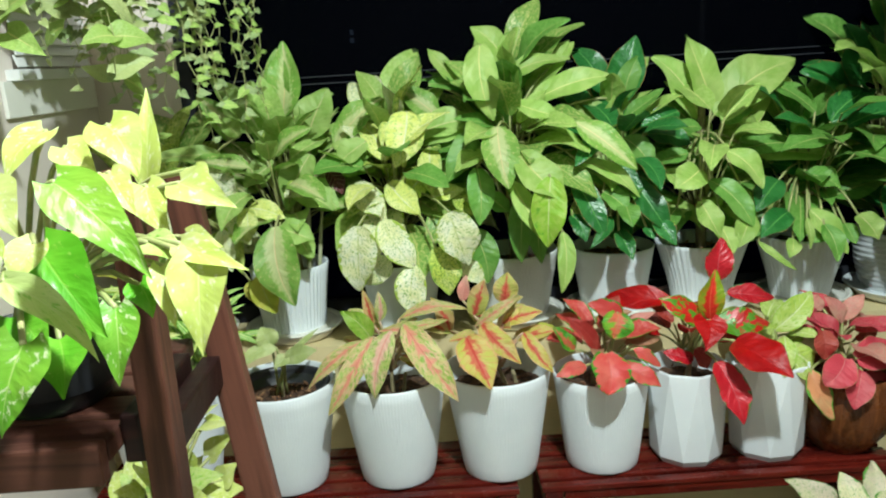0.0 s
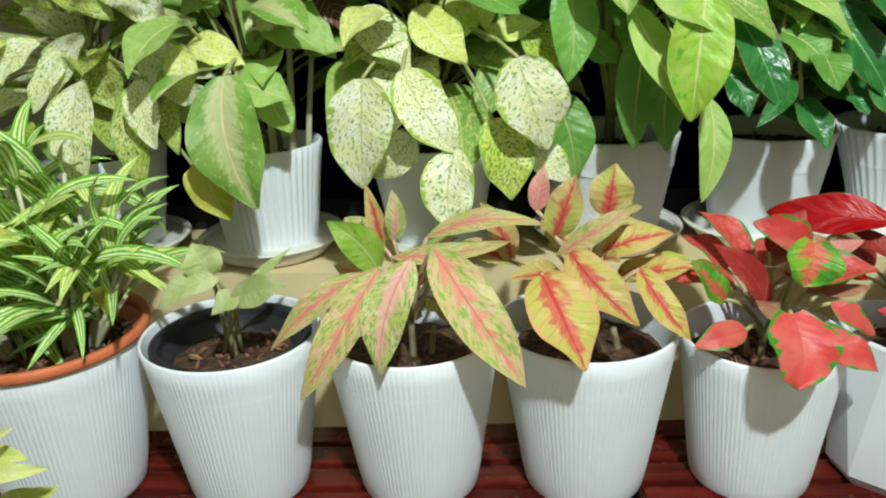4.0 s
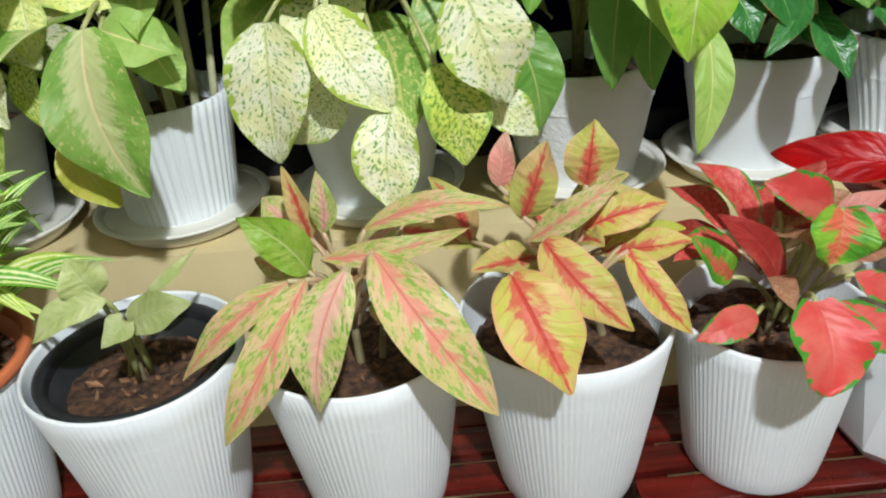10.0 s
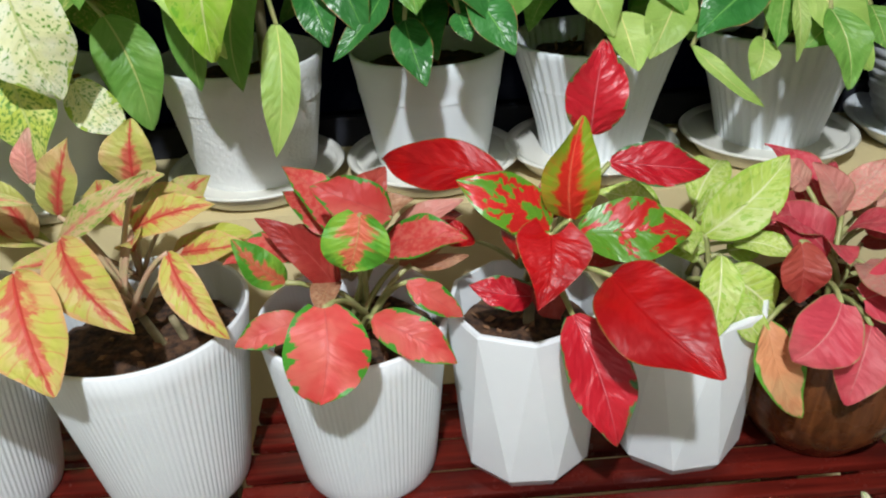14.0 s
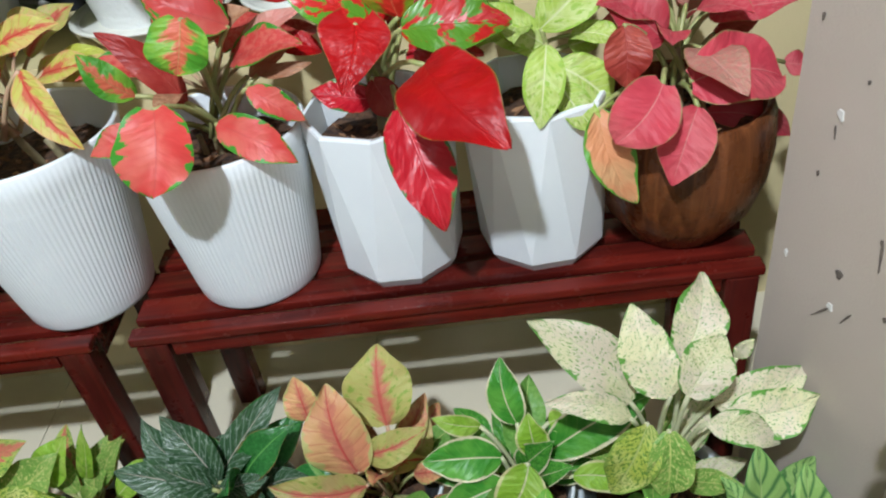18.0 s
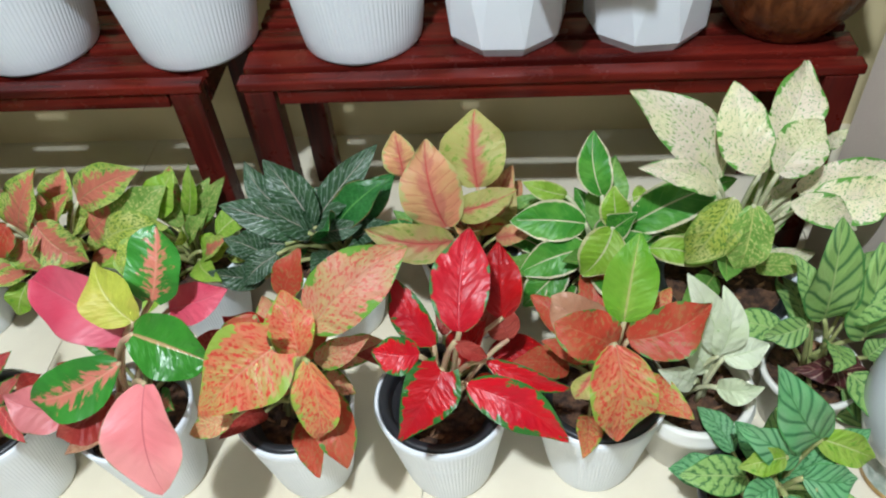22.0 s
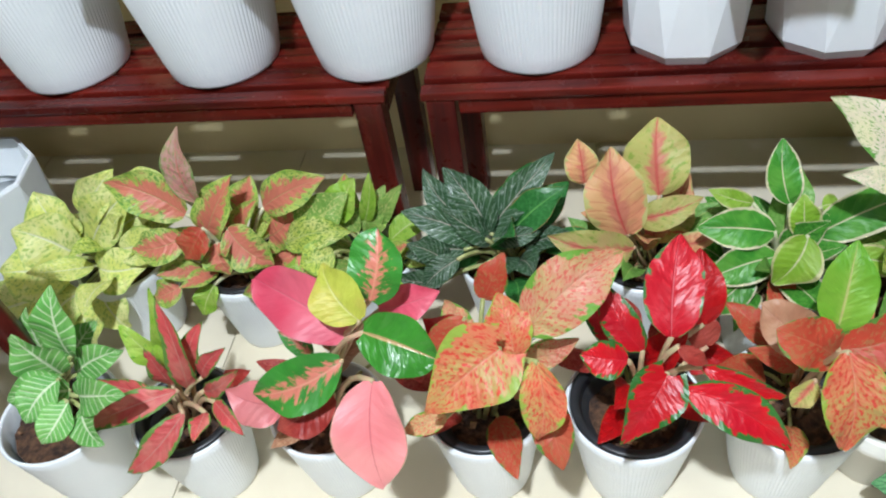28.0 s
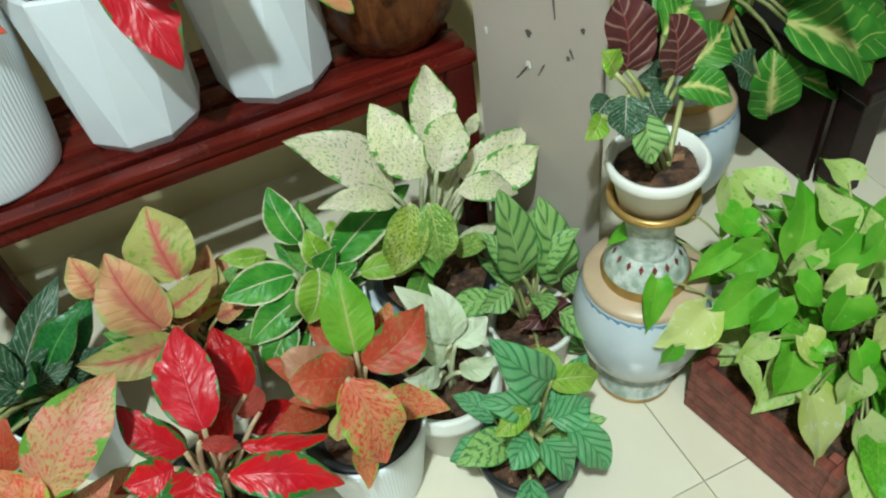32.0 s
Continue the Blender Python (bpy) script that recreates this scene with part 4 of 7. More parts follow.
BLACKPOT = lathe("pot", [(0.001, 0), (0.044, 0), (0.047, 0.003), (0.057, 0.080), (0.062, 0.082), (0.063, 0.085), (0.063, 0.096), (0.061, 0.099), (0.056, 0.099), (0.055, 0.094), (0.052, 0.06)], 80, BLACK)
LATTICE = lathe("pot", dense([(0.001, 0), (0.062, 0), (0.066, 0.004), (0.098, 0.098), (0.102, 0.104), (0.104, 0.112), (0.100, 0.116), (0.094, 0.116), (0.090, 0.11), (0.084, 0.07)], 0.006), 144, CERAMIC, lambda a, s, z: 1.0 + 0.02 * (math.sin(a * 16 + z * 260) * math.sin(a * 16 - z * 260)) if 0.01 < z < 0.095 else 1.0)

CUP_FLOOR = lathe("pot", [(0.001, 0), (0.040, 0), (0.044, 0.003), (0.055, 0.088), (0.060, 0.090), (0.061, 0.100), (0.058, 0.102), (0.054, 0.1), (0.050, 0.06)], 64, CREAM)


def inner_pot(r, mat, h=0.05):
    return lathe("inner_pot", [(r - 0.034, -h), (r - 0.014, -0.016), (r - 0.001, -0.014), (r, -0.010), (r + 0.001, -0.002), (r - 0.002, 0.0), (r - 0.009, -0.001), (r - 0.011, -0.008), (r - 0.020, -h)], 64, mat, close=False)


def saucer(x, y, big=False):
    ob = thing("plant_saucer", (x, y, LEDGE_Z), "white plastic round saucer on the window ledge", "saucer", "saucers on the ledge")
    dish, rim = SAUCER_L if big else SAUCER
    under("dish", dish, ob)
    under("rim", rim, ob)
    return ob


def potted(place, pot, label, category, group, rz=0.0, soil=(0.1, 0.16), seed=1, inner=None, chips=8):
    th = thing("potted_plant", place, label, category, group, 0.0)
    under("pot", pot, th, pose(0, 0, 0, 0, 0, rz))
    if inner:
        under("inner_pot", inner_pot(inner[0], inner[2]), th, pose(0, 0, inner[1]))
    fill_soil(th, soil[0], soil[1], seed, chips)
    return th


# ---- plants ----
def stems(th, rows, mat=None):
    for (x0, y0, z0), (x1, y1, z1), r in rows:
        under("stem", tube("stem", petiole_pts((x0, y0, z0), (x1, y1, z1), 0.05), r, r * 0.7, mat or STEM, 8), th)


def leaves(th, stalk, crown, rows, thick=0.0028, wide=0.0):
    """Leaves by base, heading, rise, length, width and kind, on stalks from the crown."""
    for i, (x, y, z, az, el, length, width, kind, *more) in enumerate(rows):
        shape = more[0] if more else "ovate"
        droop = more[1] if len(more) > 1 else 0.7
        a = i * 2.4
        root = (crown[0] + 0.012 * math.cos(a) + max(-0.15, min(0.15, x * wide)), crown[1] + 0.012 * math.sin(a) + max(-0.07, min(0.07, y * wide)), crown[2])
        add_leaf(th, (x, y, z), az, el, length, width, kind, shape, droop, 0.24, up=(0, -0.72, 0.69), root=root, stalk=stalk, thick=thick)


rnd = random.Random(7)

th = potted((-0.118, 1.652, BENCH_Z), RIBBED_L, "green and cream striped plant in a terracotta-rimmed white pot", "potted plant", "plants on the bench", 0, (0.112, 0.222), 1, (0.137, 0.254, TERRA), 110)
spider(th, random.Random(5), 230)

th = potted((0.138, 1.652, BENCH_Z), RIBBED, "small pale green seedling in a white ribbed pot", "potted plant", "plants on the bench", 0, (0.090, 0.200), 2, (0.107, 0.236, BLACK), 40)
stems(th, [((0, 0, 0.19), (0.005, -0.01, 0.24), 0.005)])
leaves(th, PETIOLE, (0.0, 0, 0.21), [
    (0.004, -0.030, 0.329, -166, -20, 0.086, 0.036, "seedling"),
    (-0.007, -0.020, 0.329, 180, 66, 0.049, 0.051, "seedling"),
    (0.024, -0.050, 0.312, -136, -29, 0.033, 0.034, "seedling", "heart"),
    (0.019, -0.030, 0.299, -8, 17, 0.076, 0.044, "seedling"),
    (0.033, 0.000, 0.312, 19, 31, 0.072, 0.016, "seedling", "lance")])

th = potted((0.383, 1.652, BENCH_Z), RIBBED, "pink and green drooping aglaonema in a white ribbed pot", "potted plant", "plants on the bench", 0, (0.104, 0.195), 3, None, 14)
stems(th, [((0, 0, 0.16), (0.0, -0.005, 0.27), 0.006), ((0.02, 0.01, 0.16), (0.03, 0.0, 0.24), 0.005)])
leaves(th, PETIOLE_PINK, (0.0, 0, 0.255), [
    (-0.030, -0.070, 0.353, -148, -52, 0.184, 0.057, "pinkgreen", "lance"),
    (0.011, -0.090, 0.370, -138, -65, 0.142, 0.057, "pinkpale"),
    (0.037, -0.070, 0.375, -38, -48, 0.195, 0.067, "pinkgreen"),
    (-0.054, -0.040, 0.335, -171, -37, 0.156, 0.041, "pinkgreen", "lance"),
    (-0.039, 0.000, 0.321, 180, 51, 0.094, 0.049, "limefresh"),
    (-0.034, 0.020, 0.349, 150, 76, 0.083, 0.028, "rustyellow", "lance"),
    (-0.018, 0.010, 0.360, 73, 81, 0.066, 0.032, "pinkpale", "lance"),
    (0.027, -0.010, 0.369, -4, 8, 0.149, 0.034, "pinkgreen", "lance"),
    (-0.017, -0.030, 0.351, 4, 3, 0.150, 0.031, "pinkgreen", "lance"),
    (-0.065, -0.040, 0.310, -165, -31, 0.045, 0.021, "limefresh"),
    (0.062, 0.040, 0.337, 0, -19, 0.096, 0.035, "rustyellow"),
    (0.034, -0.010, 0.279, -30, -8, 0.060, 0.035, "redyellow")])
wild_leaves(th, random.Random(201), 6, (0.0, 0.035, 0.28), 0.12, 0.05, 0.088, ["pinkgreen", "pinkpale"], aspect=0.5, low=-8, high=38, stalk=PETIOLE_PINK)

th = potted((0.616, 1.652, BENCH_Z), RIBBED, "aglaonema with yellow leaves flamed red in a white ribbed pot", "potted plant", "plants on the bench", 0, (0.104, 0.195), 4, None, 14)
stems(th, [((0.03, 0, 0.16), (0.0, -0.005, 0.25), 0.006), ((0.05, 0.01, 0.16), (0.035, 0.0, 0.23), 0.006)])
leaves(th, PETIOLE_PINK, (0.0, -0.01, 0.245), [
    (-0.068, -0.080, 0.343, -62, -43, 0.125, 0.079, "redyellow"),
    (-0.031, -0.050, 0.359, -45, -35, 0.121, 0.056, "redyellow"),
    (0.059, -0.030, 0.326, -43, -47, 0.107, 0.040, "redyellow"),
    (-0.045, -0.010, 0.366, 20, 69, 0.082, 0.047, "rustyellow"),
    (0.026, 0.020, 0.380, 48, 79, 0.069, 0.057, "rustyellow"),
    (-0.067, 0.000, 0.398, 45, 75, 0.056, 0.028, "rosepale"),
    (-0.043, -0.030, 0.349, 6, 30, 0.116, 0.034, "pinkgreen", "lance"),
    (0.019, 0.000, 0.339, 0, 15, 0.091, 0.040, "redyellow"),
    (0.084, 0.020, 0.318, 0, -1, 0.051, 0.017, "yellowing"),
    (0.031, 0.000, 0.384, 0, 24, 0.037, 0.023, "pinkgreen", "lance"),
    (-0.097, 0.030, 0.321, 165, 63, 0.087, 0.039, "rustyellow")])
wild_leaves(th, random.Random(202), 9, (0.0, 0.035, 0.28), 0.12, 0.05, 0.088, ["rustyellow", "redyellow"], aspect=0.5, low=-8, high=38, stalk=PETIOLE_PINK)

th = potted((0.848, 1.652, BENCH_Z), RIBBED_S, "aglaonema with coral red leaves edged green in a white ribbed pot", "potted plant", "plants on the bench", 0, (0.093, 0.180), 5, None, 14)
stems(th, [((0, 0, 0.15), (0.0, -0.005, 0.22), 0.006), ((0.02, 0.01, 0.15), (0.03, 0.0, 0.22), 0.005), ((-0.015, 0.0, 0.15), (-0.02, 0.0, 0.21), 0.005)])
leaves(th, PETIOLE, (0.01, -0.01, 0.21), [
    (-0.014, -0.110, 0.298, -94, -48, 0.089, 0.082, "redgreen", "round"),
    (-0.045, -0.060, 0.253, -164, -10, 0.072, 0.037, "redgreen"),
    (0.026, -0.060, 0.249, -20, -25, 0.098, 0.047, "redgreen"),
    (0.025, -0.060, 0.368, -125, -64, 0.056, 0.068, "greenred", "round"),
    (0.052, 0.000, 0.334, 180, 26, 0.088, 0.053, "redgreen"),
    (-0.010, -0.030, 0.266, 172, 52, 0.114, 0.038, "redunder"),
    (-0.062, -0.030, 0.281, 180, 48, 0.071, 0.038, "greenred"),
    (0.055, 0.010, 0.270, -9, 29, 0.072, 0.023, "bronze", "lance"),
    (0.064, -0.040, 0.277, -10, -37, 0.070, 0.033, "redgreen"),
    (0.053, 0.030, 0.301, 0, 22, 0.083, 0.030, "rosepale"),
    (0.070, 0.000, 0.274, 0, 4, 0.062, 0.021, "bronze", "lance"),
    (0.009, 0.030, 0.321, 0, 53, 0.069, 0.045, "redunder")])
wild_leaves(th, random.Random(203), 10, (0.0, 0.035, 0.26), 0.12, 0.05, 0.088, ["redunder", "redgreen", "bronze"], aspect=0.5, low=-8, high=38, stalk=PETIOLE_PINK)

th = potted((1.041, 1.652, BENCH_Z), FACET, "glossy bright red aglaonema in a white faceted pot", "potted plant", "plants on the bench", 8, (0.075, 0.182), 6, None, 14)
stems(th, [((0, 0, 0.15), (0.01, 0, 0.27), 0.007)])
leaves(th, PETIOLE, (0.01, 0, 0.24), [
    (0.070, 0.020, 0.401, 42, 81, 0.095, 0.064, "crimson"),
    (0.044, -0.020, 0.326, 0, 88, 0.111, 0.060, "redstripe"),
    (-0.019, 0.050, 0.350, 146, -5, 0.160, 0.063, "red"),
    (0.020, -0.030, 0.324, 180, 32, 0.110, 0.060, "redhalf"),
    (0.008, -0.100, 0.353, -109, -43, 0.072, 0.073, "red", "heart"),
    (0.086, 0.000, 0.377, 5, -12, 0.112, 0.050, "crimson"),
    (0.047, -0.040, 0.320, -5, -2, 0.114, 0.068, "redhalf"),
    (0.067, -0.100, 0.304, -61, -16, 0.142, 0.094, "red"),
    (0.033, -0.090, 0.255, -63, -55, 0.137, 0.068, "crimson"),
    (0.004, -0.030, 0.241, 180, 14, 0.072, 0.039, "crimson"),
    (0.006, -0.040, 0.269, -23, -61, 0.052, 0.039, "redunder")])
wild_leaves(th, random.Random(204), 7, (0.0, 0.035, 0.26), 0.12, 0.05, 0.088, ["red", "redunder", "crimson"], aspect=0.5, low=-8, high=38, stalk=PETIOLE)

th = potted((1.224, 1.652, BENCH_Z), FACET, "yellow-green aglaonema with pale veined leaves in a white faceted pot", "potted plant", "plants on the bench", 14, (0.075, 0.182), 7, None, 14)
stems(th, [((0, 0, 0.15), (0.01, 0, 0.26), 0.006)])
leaves(th, PETIOLE, (0.01, 0, 0.23), [
    (0.012, 0.000, 0.284, 12, 39, 0.120, 0.062, "yellowgreen"),
    (0.014, 0.000, 0.266, 172, 35, 0.089, 0.040, "yellowgreen"),
    (0.011, -0.050, 0.286, -111, -61, 0.087, 0.046, "yellowgreen"),
    (0.022, -0.030, 0.253, -9, -40, 0.084, 0.056, "yellowgreen"),
    (0.025, -0.050, 0.239, -40, -47, 0.069, 0.039, "yellowgreen"),
    (0.003, -0.010, 0.260, 170, 28, 0.063, 0.030, "yellowgreen"),
    (0.044, 0.010, 0.256, 0, 13, 0.041, 0.033, "yellowgreen")])
wild_leaves(th, random.Random(205), 7, (0.0, 0.035, 0.26), 0.12, 0.05, 0.088, ["yellowgreen"], aspect=0.5, low=-8, high=38, stalk=PETIOLE)

th = potted((1.397, 1.652, BENCH_Z), WOODPOT, "rose pink aglaonema in a round turned wooden pot", "potted plant", "plants on the bench", 0, (0.080, 0.155), 8, None, 14)
stems(th, [((0, 0, 0.14), (-0.01, 0, 0.24), 0.005), ((0.02, 0, 0.14), (0.03, 0, 0.22), 0.005)])
leaves(th, PETIOLE, (-0.01, 0, 0.2), [
    (-0.013, -0.070, 0.232, 11, -7, 0.106, 0.085, "pinkred", "round"),
    (-0.049, -0.090, 0.245, -150, -40, 0.077, 0.071, "pinkred", "round"),
    (-0.011, -0.090, 0.213, -131, -52, 0.086, 0.060, "pinkred"),
    (0.019, -0.030, 0.170, 15, -26, 0.133, 0.045, "pinkred"),
    (-0.112, -0.070, 0.213, -53, -64, 0.113, 0.055, "peachgreen"),
    (-0.031, -0.020, 0.260, 163, 38, 0.087, 0.064, "pinkred"),
    (-0.081, -0.050, 0.296, -93, -72, 0.064, 0.051, "redunder"),
    (0.006, 0.030, 0.278, 148, 58, 0.072, 0.038, "rosepale"),
    (-0.030, 0.050, 0.308, 164, 39, 0.047, 0.036, "rosepale"),
    (0.060, 0.060, 0.266, 8, -4, 0.068, 0.031, "rosepale"),
    (0.043, 0.040, 0.233, 10, 8, 0.058, 0.026, "redunder"),
    (0.122, 0.020, 0.196, 0, -14, 0.032, 0.033, "pinkred")])
wild_leaves(th, random.Random(206), 12, (0.0, 0.035, 0.24), 0.12, 0.05, 0.088, ["pinkred", "rosepale", "pinkred"], aspect=0.5, low=-8, high=38, stalk=PETIOLE)

th = potted((0.245, 1.163, 0), FLOORPOT_E, "small plant with white-netted green leaves in a white embossed pot", "potted plant", "plants on the floor", 0, (0.066, 0.130), 9, None, 14)
leaves(th, PETIOLE, (0, 0, 0.142), [
    (0.081, 0.000, 0.273, 53, 76, 0.103, 0.054, "netted"),
    (0.076, -0.020, 0.266, 180, 69, 0.074, 0.062, "netted"),
    (0.083, -0.010, 0.253, 8, 28, 0.081, 0.042, "netted"),
    (0.093, -0.040, 0.262, -163, 8, 0.067, 0.056, "netted"),
    (0.105, -0.060, 0.270, -118, -27, 0.051, 0.042, "netted"),
    (0.112, -0.050, 0.268, -14, 24, 0.092, 0.044, "netted"),
    (0.117, -0.060, 0.261, -47, -14, 0.056, 0.041, "netted"),
    (0.090, -0.040, 0.283, -130, -25, 0.058, 0.048, "netted"),
    (0.053, 0.020, 0.234, 23, 47, 0.075, 0.044, "netted"),
    (0.014, 0.030, 0.217, 104, 76, 0.086, 0.053, "netted")])

th = potted((0.42, 1.172, 0), FLOORPOT, "slim-leaved red and green aglaonema in a white ribbed pot", "potted plant", "plants on the floor", 0, (0.060, 0.127), 10, (0.0645, 0.154, BLACK), 14)
leaves(th, PETIOLE_PINK, (0.0, 0, 0.142), [
    (0.032, -0.030, 0.240, -160, -11, 0.118, 0.041, "redslim", "lance"),
    (0.042, -0.050, 0.225, -144, -34, 0.101, 0.044, "redslim", "lance"),
    (0.020, 0.000, 0.197, 75, 78, 0.144, 0.041, "redslim", "lance"),
    (0.031, 0.010, 0.217, 36, 66, 0.085, 0.032, "redslim", "lance"),
    (0.047, 0.000, 0.224, 14, 49, 0.064, 0.027, "redslim", "lance"),
    (0.058, -0.020, 0.227, -9, 40, 0.084, 0.026, "redslim", "lance"),
    (0.009, 0.000, 0.247, 164, 60, 0.071, 0.039, "limefresh", "lance"),
    (-0.001, -0.020, 0.198, -171, 44, 0.090, 0.034, "redslim", "lance"),
    (0.081, -0.040, 0.236, -39, 1, 0.065, 0.027, "redslim", "lance"),
    (0.080, -0.060, 0.245, -86, 7, 0.040, 0.028, "redslim", "lance"),
    (0.003, 0.000, 0.207, 180, 86, 0.073, 0.032, "redslim", "lance"),
    (0.072, 0.000, 0.216, 0, 33, 0.049, 0.026, "redunder", "lance"),
    (-0.019, 0.030, 0.198, 37, 76, 0.131, 0.029, "limefresh", "lance")])

th = potted((0.598, 1.186, 0), FLOORPOT, "aglaonema with soft pink and green leaves in a white pot", "potted plant", "plants on the floor", 0, (0.060, 0.127), 11, None, 14)
leaves(th, PETIOLE_PINK, (0.0, -0.0, 0.142), [
    (0.113, -0.090, 0.338, -88, -58, 0.112, 0.074, "pink"),
    (0.079, -0.030, 0.336, 156, 13, 0.124, 0.069, "hotpink", "round"),
    (0.096, -0.040, 0.367, 136, 32, 0.068, 0.055, "yellowing"),
    (0.095, 0.000, 0.350, 72, 53, 0.077, 0.061, "greenpink", "round"),
    (0.105, -0.060, 0.374, -15, -9, 0.079, 0.061, "greenrib", "round"),
    (0.073, -0.060, 0.327, -169, -22, 0.109, 0.059, "greenpink"),
    (0.094, 0.020, 0.311, 1, 22, 0.076, 0.044, "hotpink"),
    (-0.007, -0.060, 0.248, -170, 30, 0.067, 0.054, "pink"),
    (0.056, -0.070, 0.280, -153, -20, 0.070, 0.048, "redunder")])
wild_leaves(th, random.Random(81), 9, (0.0, 0.035, 0.140), 0.13, 0.07, 0.06, ["redunder", "greenpink", "bronze"], low=8, high=50)

th = potted((0.792, 1.195, 0), FLOORPOT, "aglaonema with coral leaves flecked green in a white ribbed pot", "potted plant", "plants on the floor", 0, (0.060, 0.127), 12, (0.0645, 0.154, BLACK), 14)
leaves(th, PETIOLE, (0.0, 0, 0.142), [
    (0.061, -0.030, 0.331, 34, 26, 0.123, 0.069, "pinkspot"),
    (0.041, -0.080, 0.367, -151, -31, 0.096, 0.084, "redspot", "heart"),
    (0.050, -0.050, 0.313, 109, 42, 0.067, 0.049, "redspot"),
    (0.075, -0.090, 0.362, -84, -70, 0.087, 0.044, "redspot"),
    (0.073, -0.070, 0.287, -67, -35, 0.079, 0.043, "orangered"),
    (0.051, -0.020, 0.261, 7, 31, 0.072, 0.031, "pinkspot"),
    (-0.019, 0.030, 0.233, 172, 42, 0.056, 0.044, "red"),
    (0.007, 0.050, 0.287, 41, 56, 0.060, 0.038, "orangered"),
    (-0.020, -0.090, 0.266, -168, -18, 0.049, 0.025, "pinkspot"),
    (-0.006, 0.000, 0.313, -153, -49, 0.067, 0.037, "orangered")])
wild_leaves(th, random.Random(82), 11, (0.0, 0.035, 0.140), 0.13, 0.07, 0.075, ["redunder", "orangered", "pinkspot"], low=8, high=50)

th = potted((0.966, 1.203, 0), FLOORPOT_L, "glossy scarlet aglaonema with green-edged leaves in a white ribbed pot", "potted plant", "plants on the floor", 0, (0.066, 0.130), 13, (0.0725, 0.160, BLACK), 14)
leaves(th, PETIOLE_PINK, (0.0, -0.005, 0.142), [
    (0.029, -0.020, 0.303, 84, 36, 0.105, 0.061, "crimson"),
    (0.071, 0.040, 0.250, 95, 49, 0.083, 0.050, "red"),
    (0.002, -0.020, 0.280, 133, 38, 0.082, 0.039, "rededge"),
    (-0.013, -0.030, 0.276, 180, 9, 0.049, 0.042, "rededge"),
    (0.018, -0.090, 0.337, -136, -45, 0.081, 0.055, "rededge", "heart"),
    (0.039, -0.080, 0.299, -17, -22, 0.109, 0.047, "rededge"),
    (0.056, -0.050, 0.295, -7, -22, 0.089, 0.024, "rededge"),
    (0.029, -0.060, 0.340, 0, -40, 0.038, 0.017, "redunder"),
    (0.077, 0.030, 0.224, 128, 48, 0.043, 0.038, "redunder")])
wild_leaves(th, random.Random(83), 9, (0.0, 0.035, 0.140), 0.13, 0.07, 0.075, ["rededge", "redunder", "red"], low=8, high=50)

th = potted((1.144, 1.217, 0), FLOORPOT_L, "aglaonema with brick red and green leaves in a white pot", "potted plant", "plants on the floor", 0, (0.066, 0.130), 14, (0.0725, 0.160, BLACK), 14)
leaves(th, PETIOLE_PINK, (0.0, -0.005, 0.142), [
    (0.018, 0.000, 0.275, 76, 54, 0.094, 0.057, "halfgreen"),
    (0.006, 0.000, 0.254, 168, 33, 0.078, 0.055, "peachflesh", "round"),
    (0.003, -0.040, 0.288, -175, 37, 0.074, 0.055, "orangered", "round"),
    (0.023, -0.010, 0.257, 15, 17, 0.092, 0.060, "orangered"),
    (-0.004, -0.080, 0.344, -85, -58, 0.095, 0.062, "redspot"),
    (-0.019, -0.070, 0.285, -150, -57, 0.036, 0.024, "peachyellow"),
    (-0.013, -0.010, 0.219, 176, 34, 0.063, 0.028, "orangered")])
wild_leaves(th, random.Random(84), 8, (0.0, 0.035, 0.140), 0.13, 0.07, 0.075, ["orangered", "redspot"], low=8, high=50)

th = potted((1.262, 1.245, 0), SMALLWHITE, "small white-leaved plant in a white stepped pot", "potted plant", "plants on the floor", 0, (0.058, 0.10), 15, None, 14)
leaves(th, PETIOLE_WHITE, (0.0, 0, 0.1), [
    (0.014, 0.000, 0.189, 156, 66, 0.118, 0.041, "white"),
    (0.013, -0.010, 0.191, 90, 71, 0.090, 0.038, "white"),
    (0.019, -0.010, 0.187, 12, 13, 0.051, 0.036, "white"),
    (-0.014, -0.030, 0.167, -167, 42, 0.061, 0.029, "white"),
    (0.013, -0.030, 0.158, -26, 33, 0.055, 0.032, "white"),
    (0.008, 0.000, 0.149, 180, 60, 0.075, 0.033, "white")])

th = potted((1.313, 1.12, 0), BLACKPOT, "low plant with pale herringbone leaves in a black pot", "potted plant", "plants on the floor", 0, (0.054, 0.078), 16, None, 14)
leaves(th, PETIOLE, (0.0, 0, 0.09), [
    (0.028, -0.010, 0.231, 180, 59, 0.137, 0.052, "rattle"),
    (0.003, -0.030, 0.231, 180, 39, 0.085, 0.037, "rattle"),
    (0.016, -0.030, 0.190, 0, -3, 0.052, 0.043, "rattle"),
    (-0.019, -0.050, 0.212, -152, -3, 0.042, 0.039, "rattle"),
    (0.029, -0.040, 0.186, -40, -61, 0.097, 0.044, "rattle"),
    (0.028, 0.000, 0.217, 0, -30, 0.078, 0.036, "limefresh"),
    (-0.012, -0.060, 0.212, -42, -66, 0.073, 0.039, "rattle"),
    (-0.016, -0.040, 0.249, -167, 1, 0.046, 0.027, "limefresh"),
    (0.063, 0.020, 0.160, 0, 55, 0.049, 0.031, "rattle")])
wild_leaves(th, random.Random(71), 10, (0.0, 0.0, 0.085), 0.10, 0.10, 0.075, ["rattle", "rattle", "calathea"], aspect=0.55, low=-25, high=65)

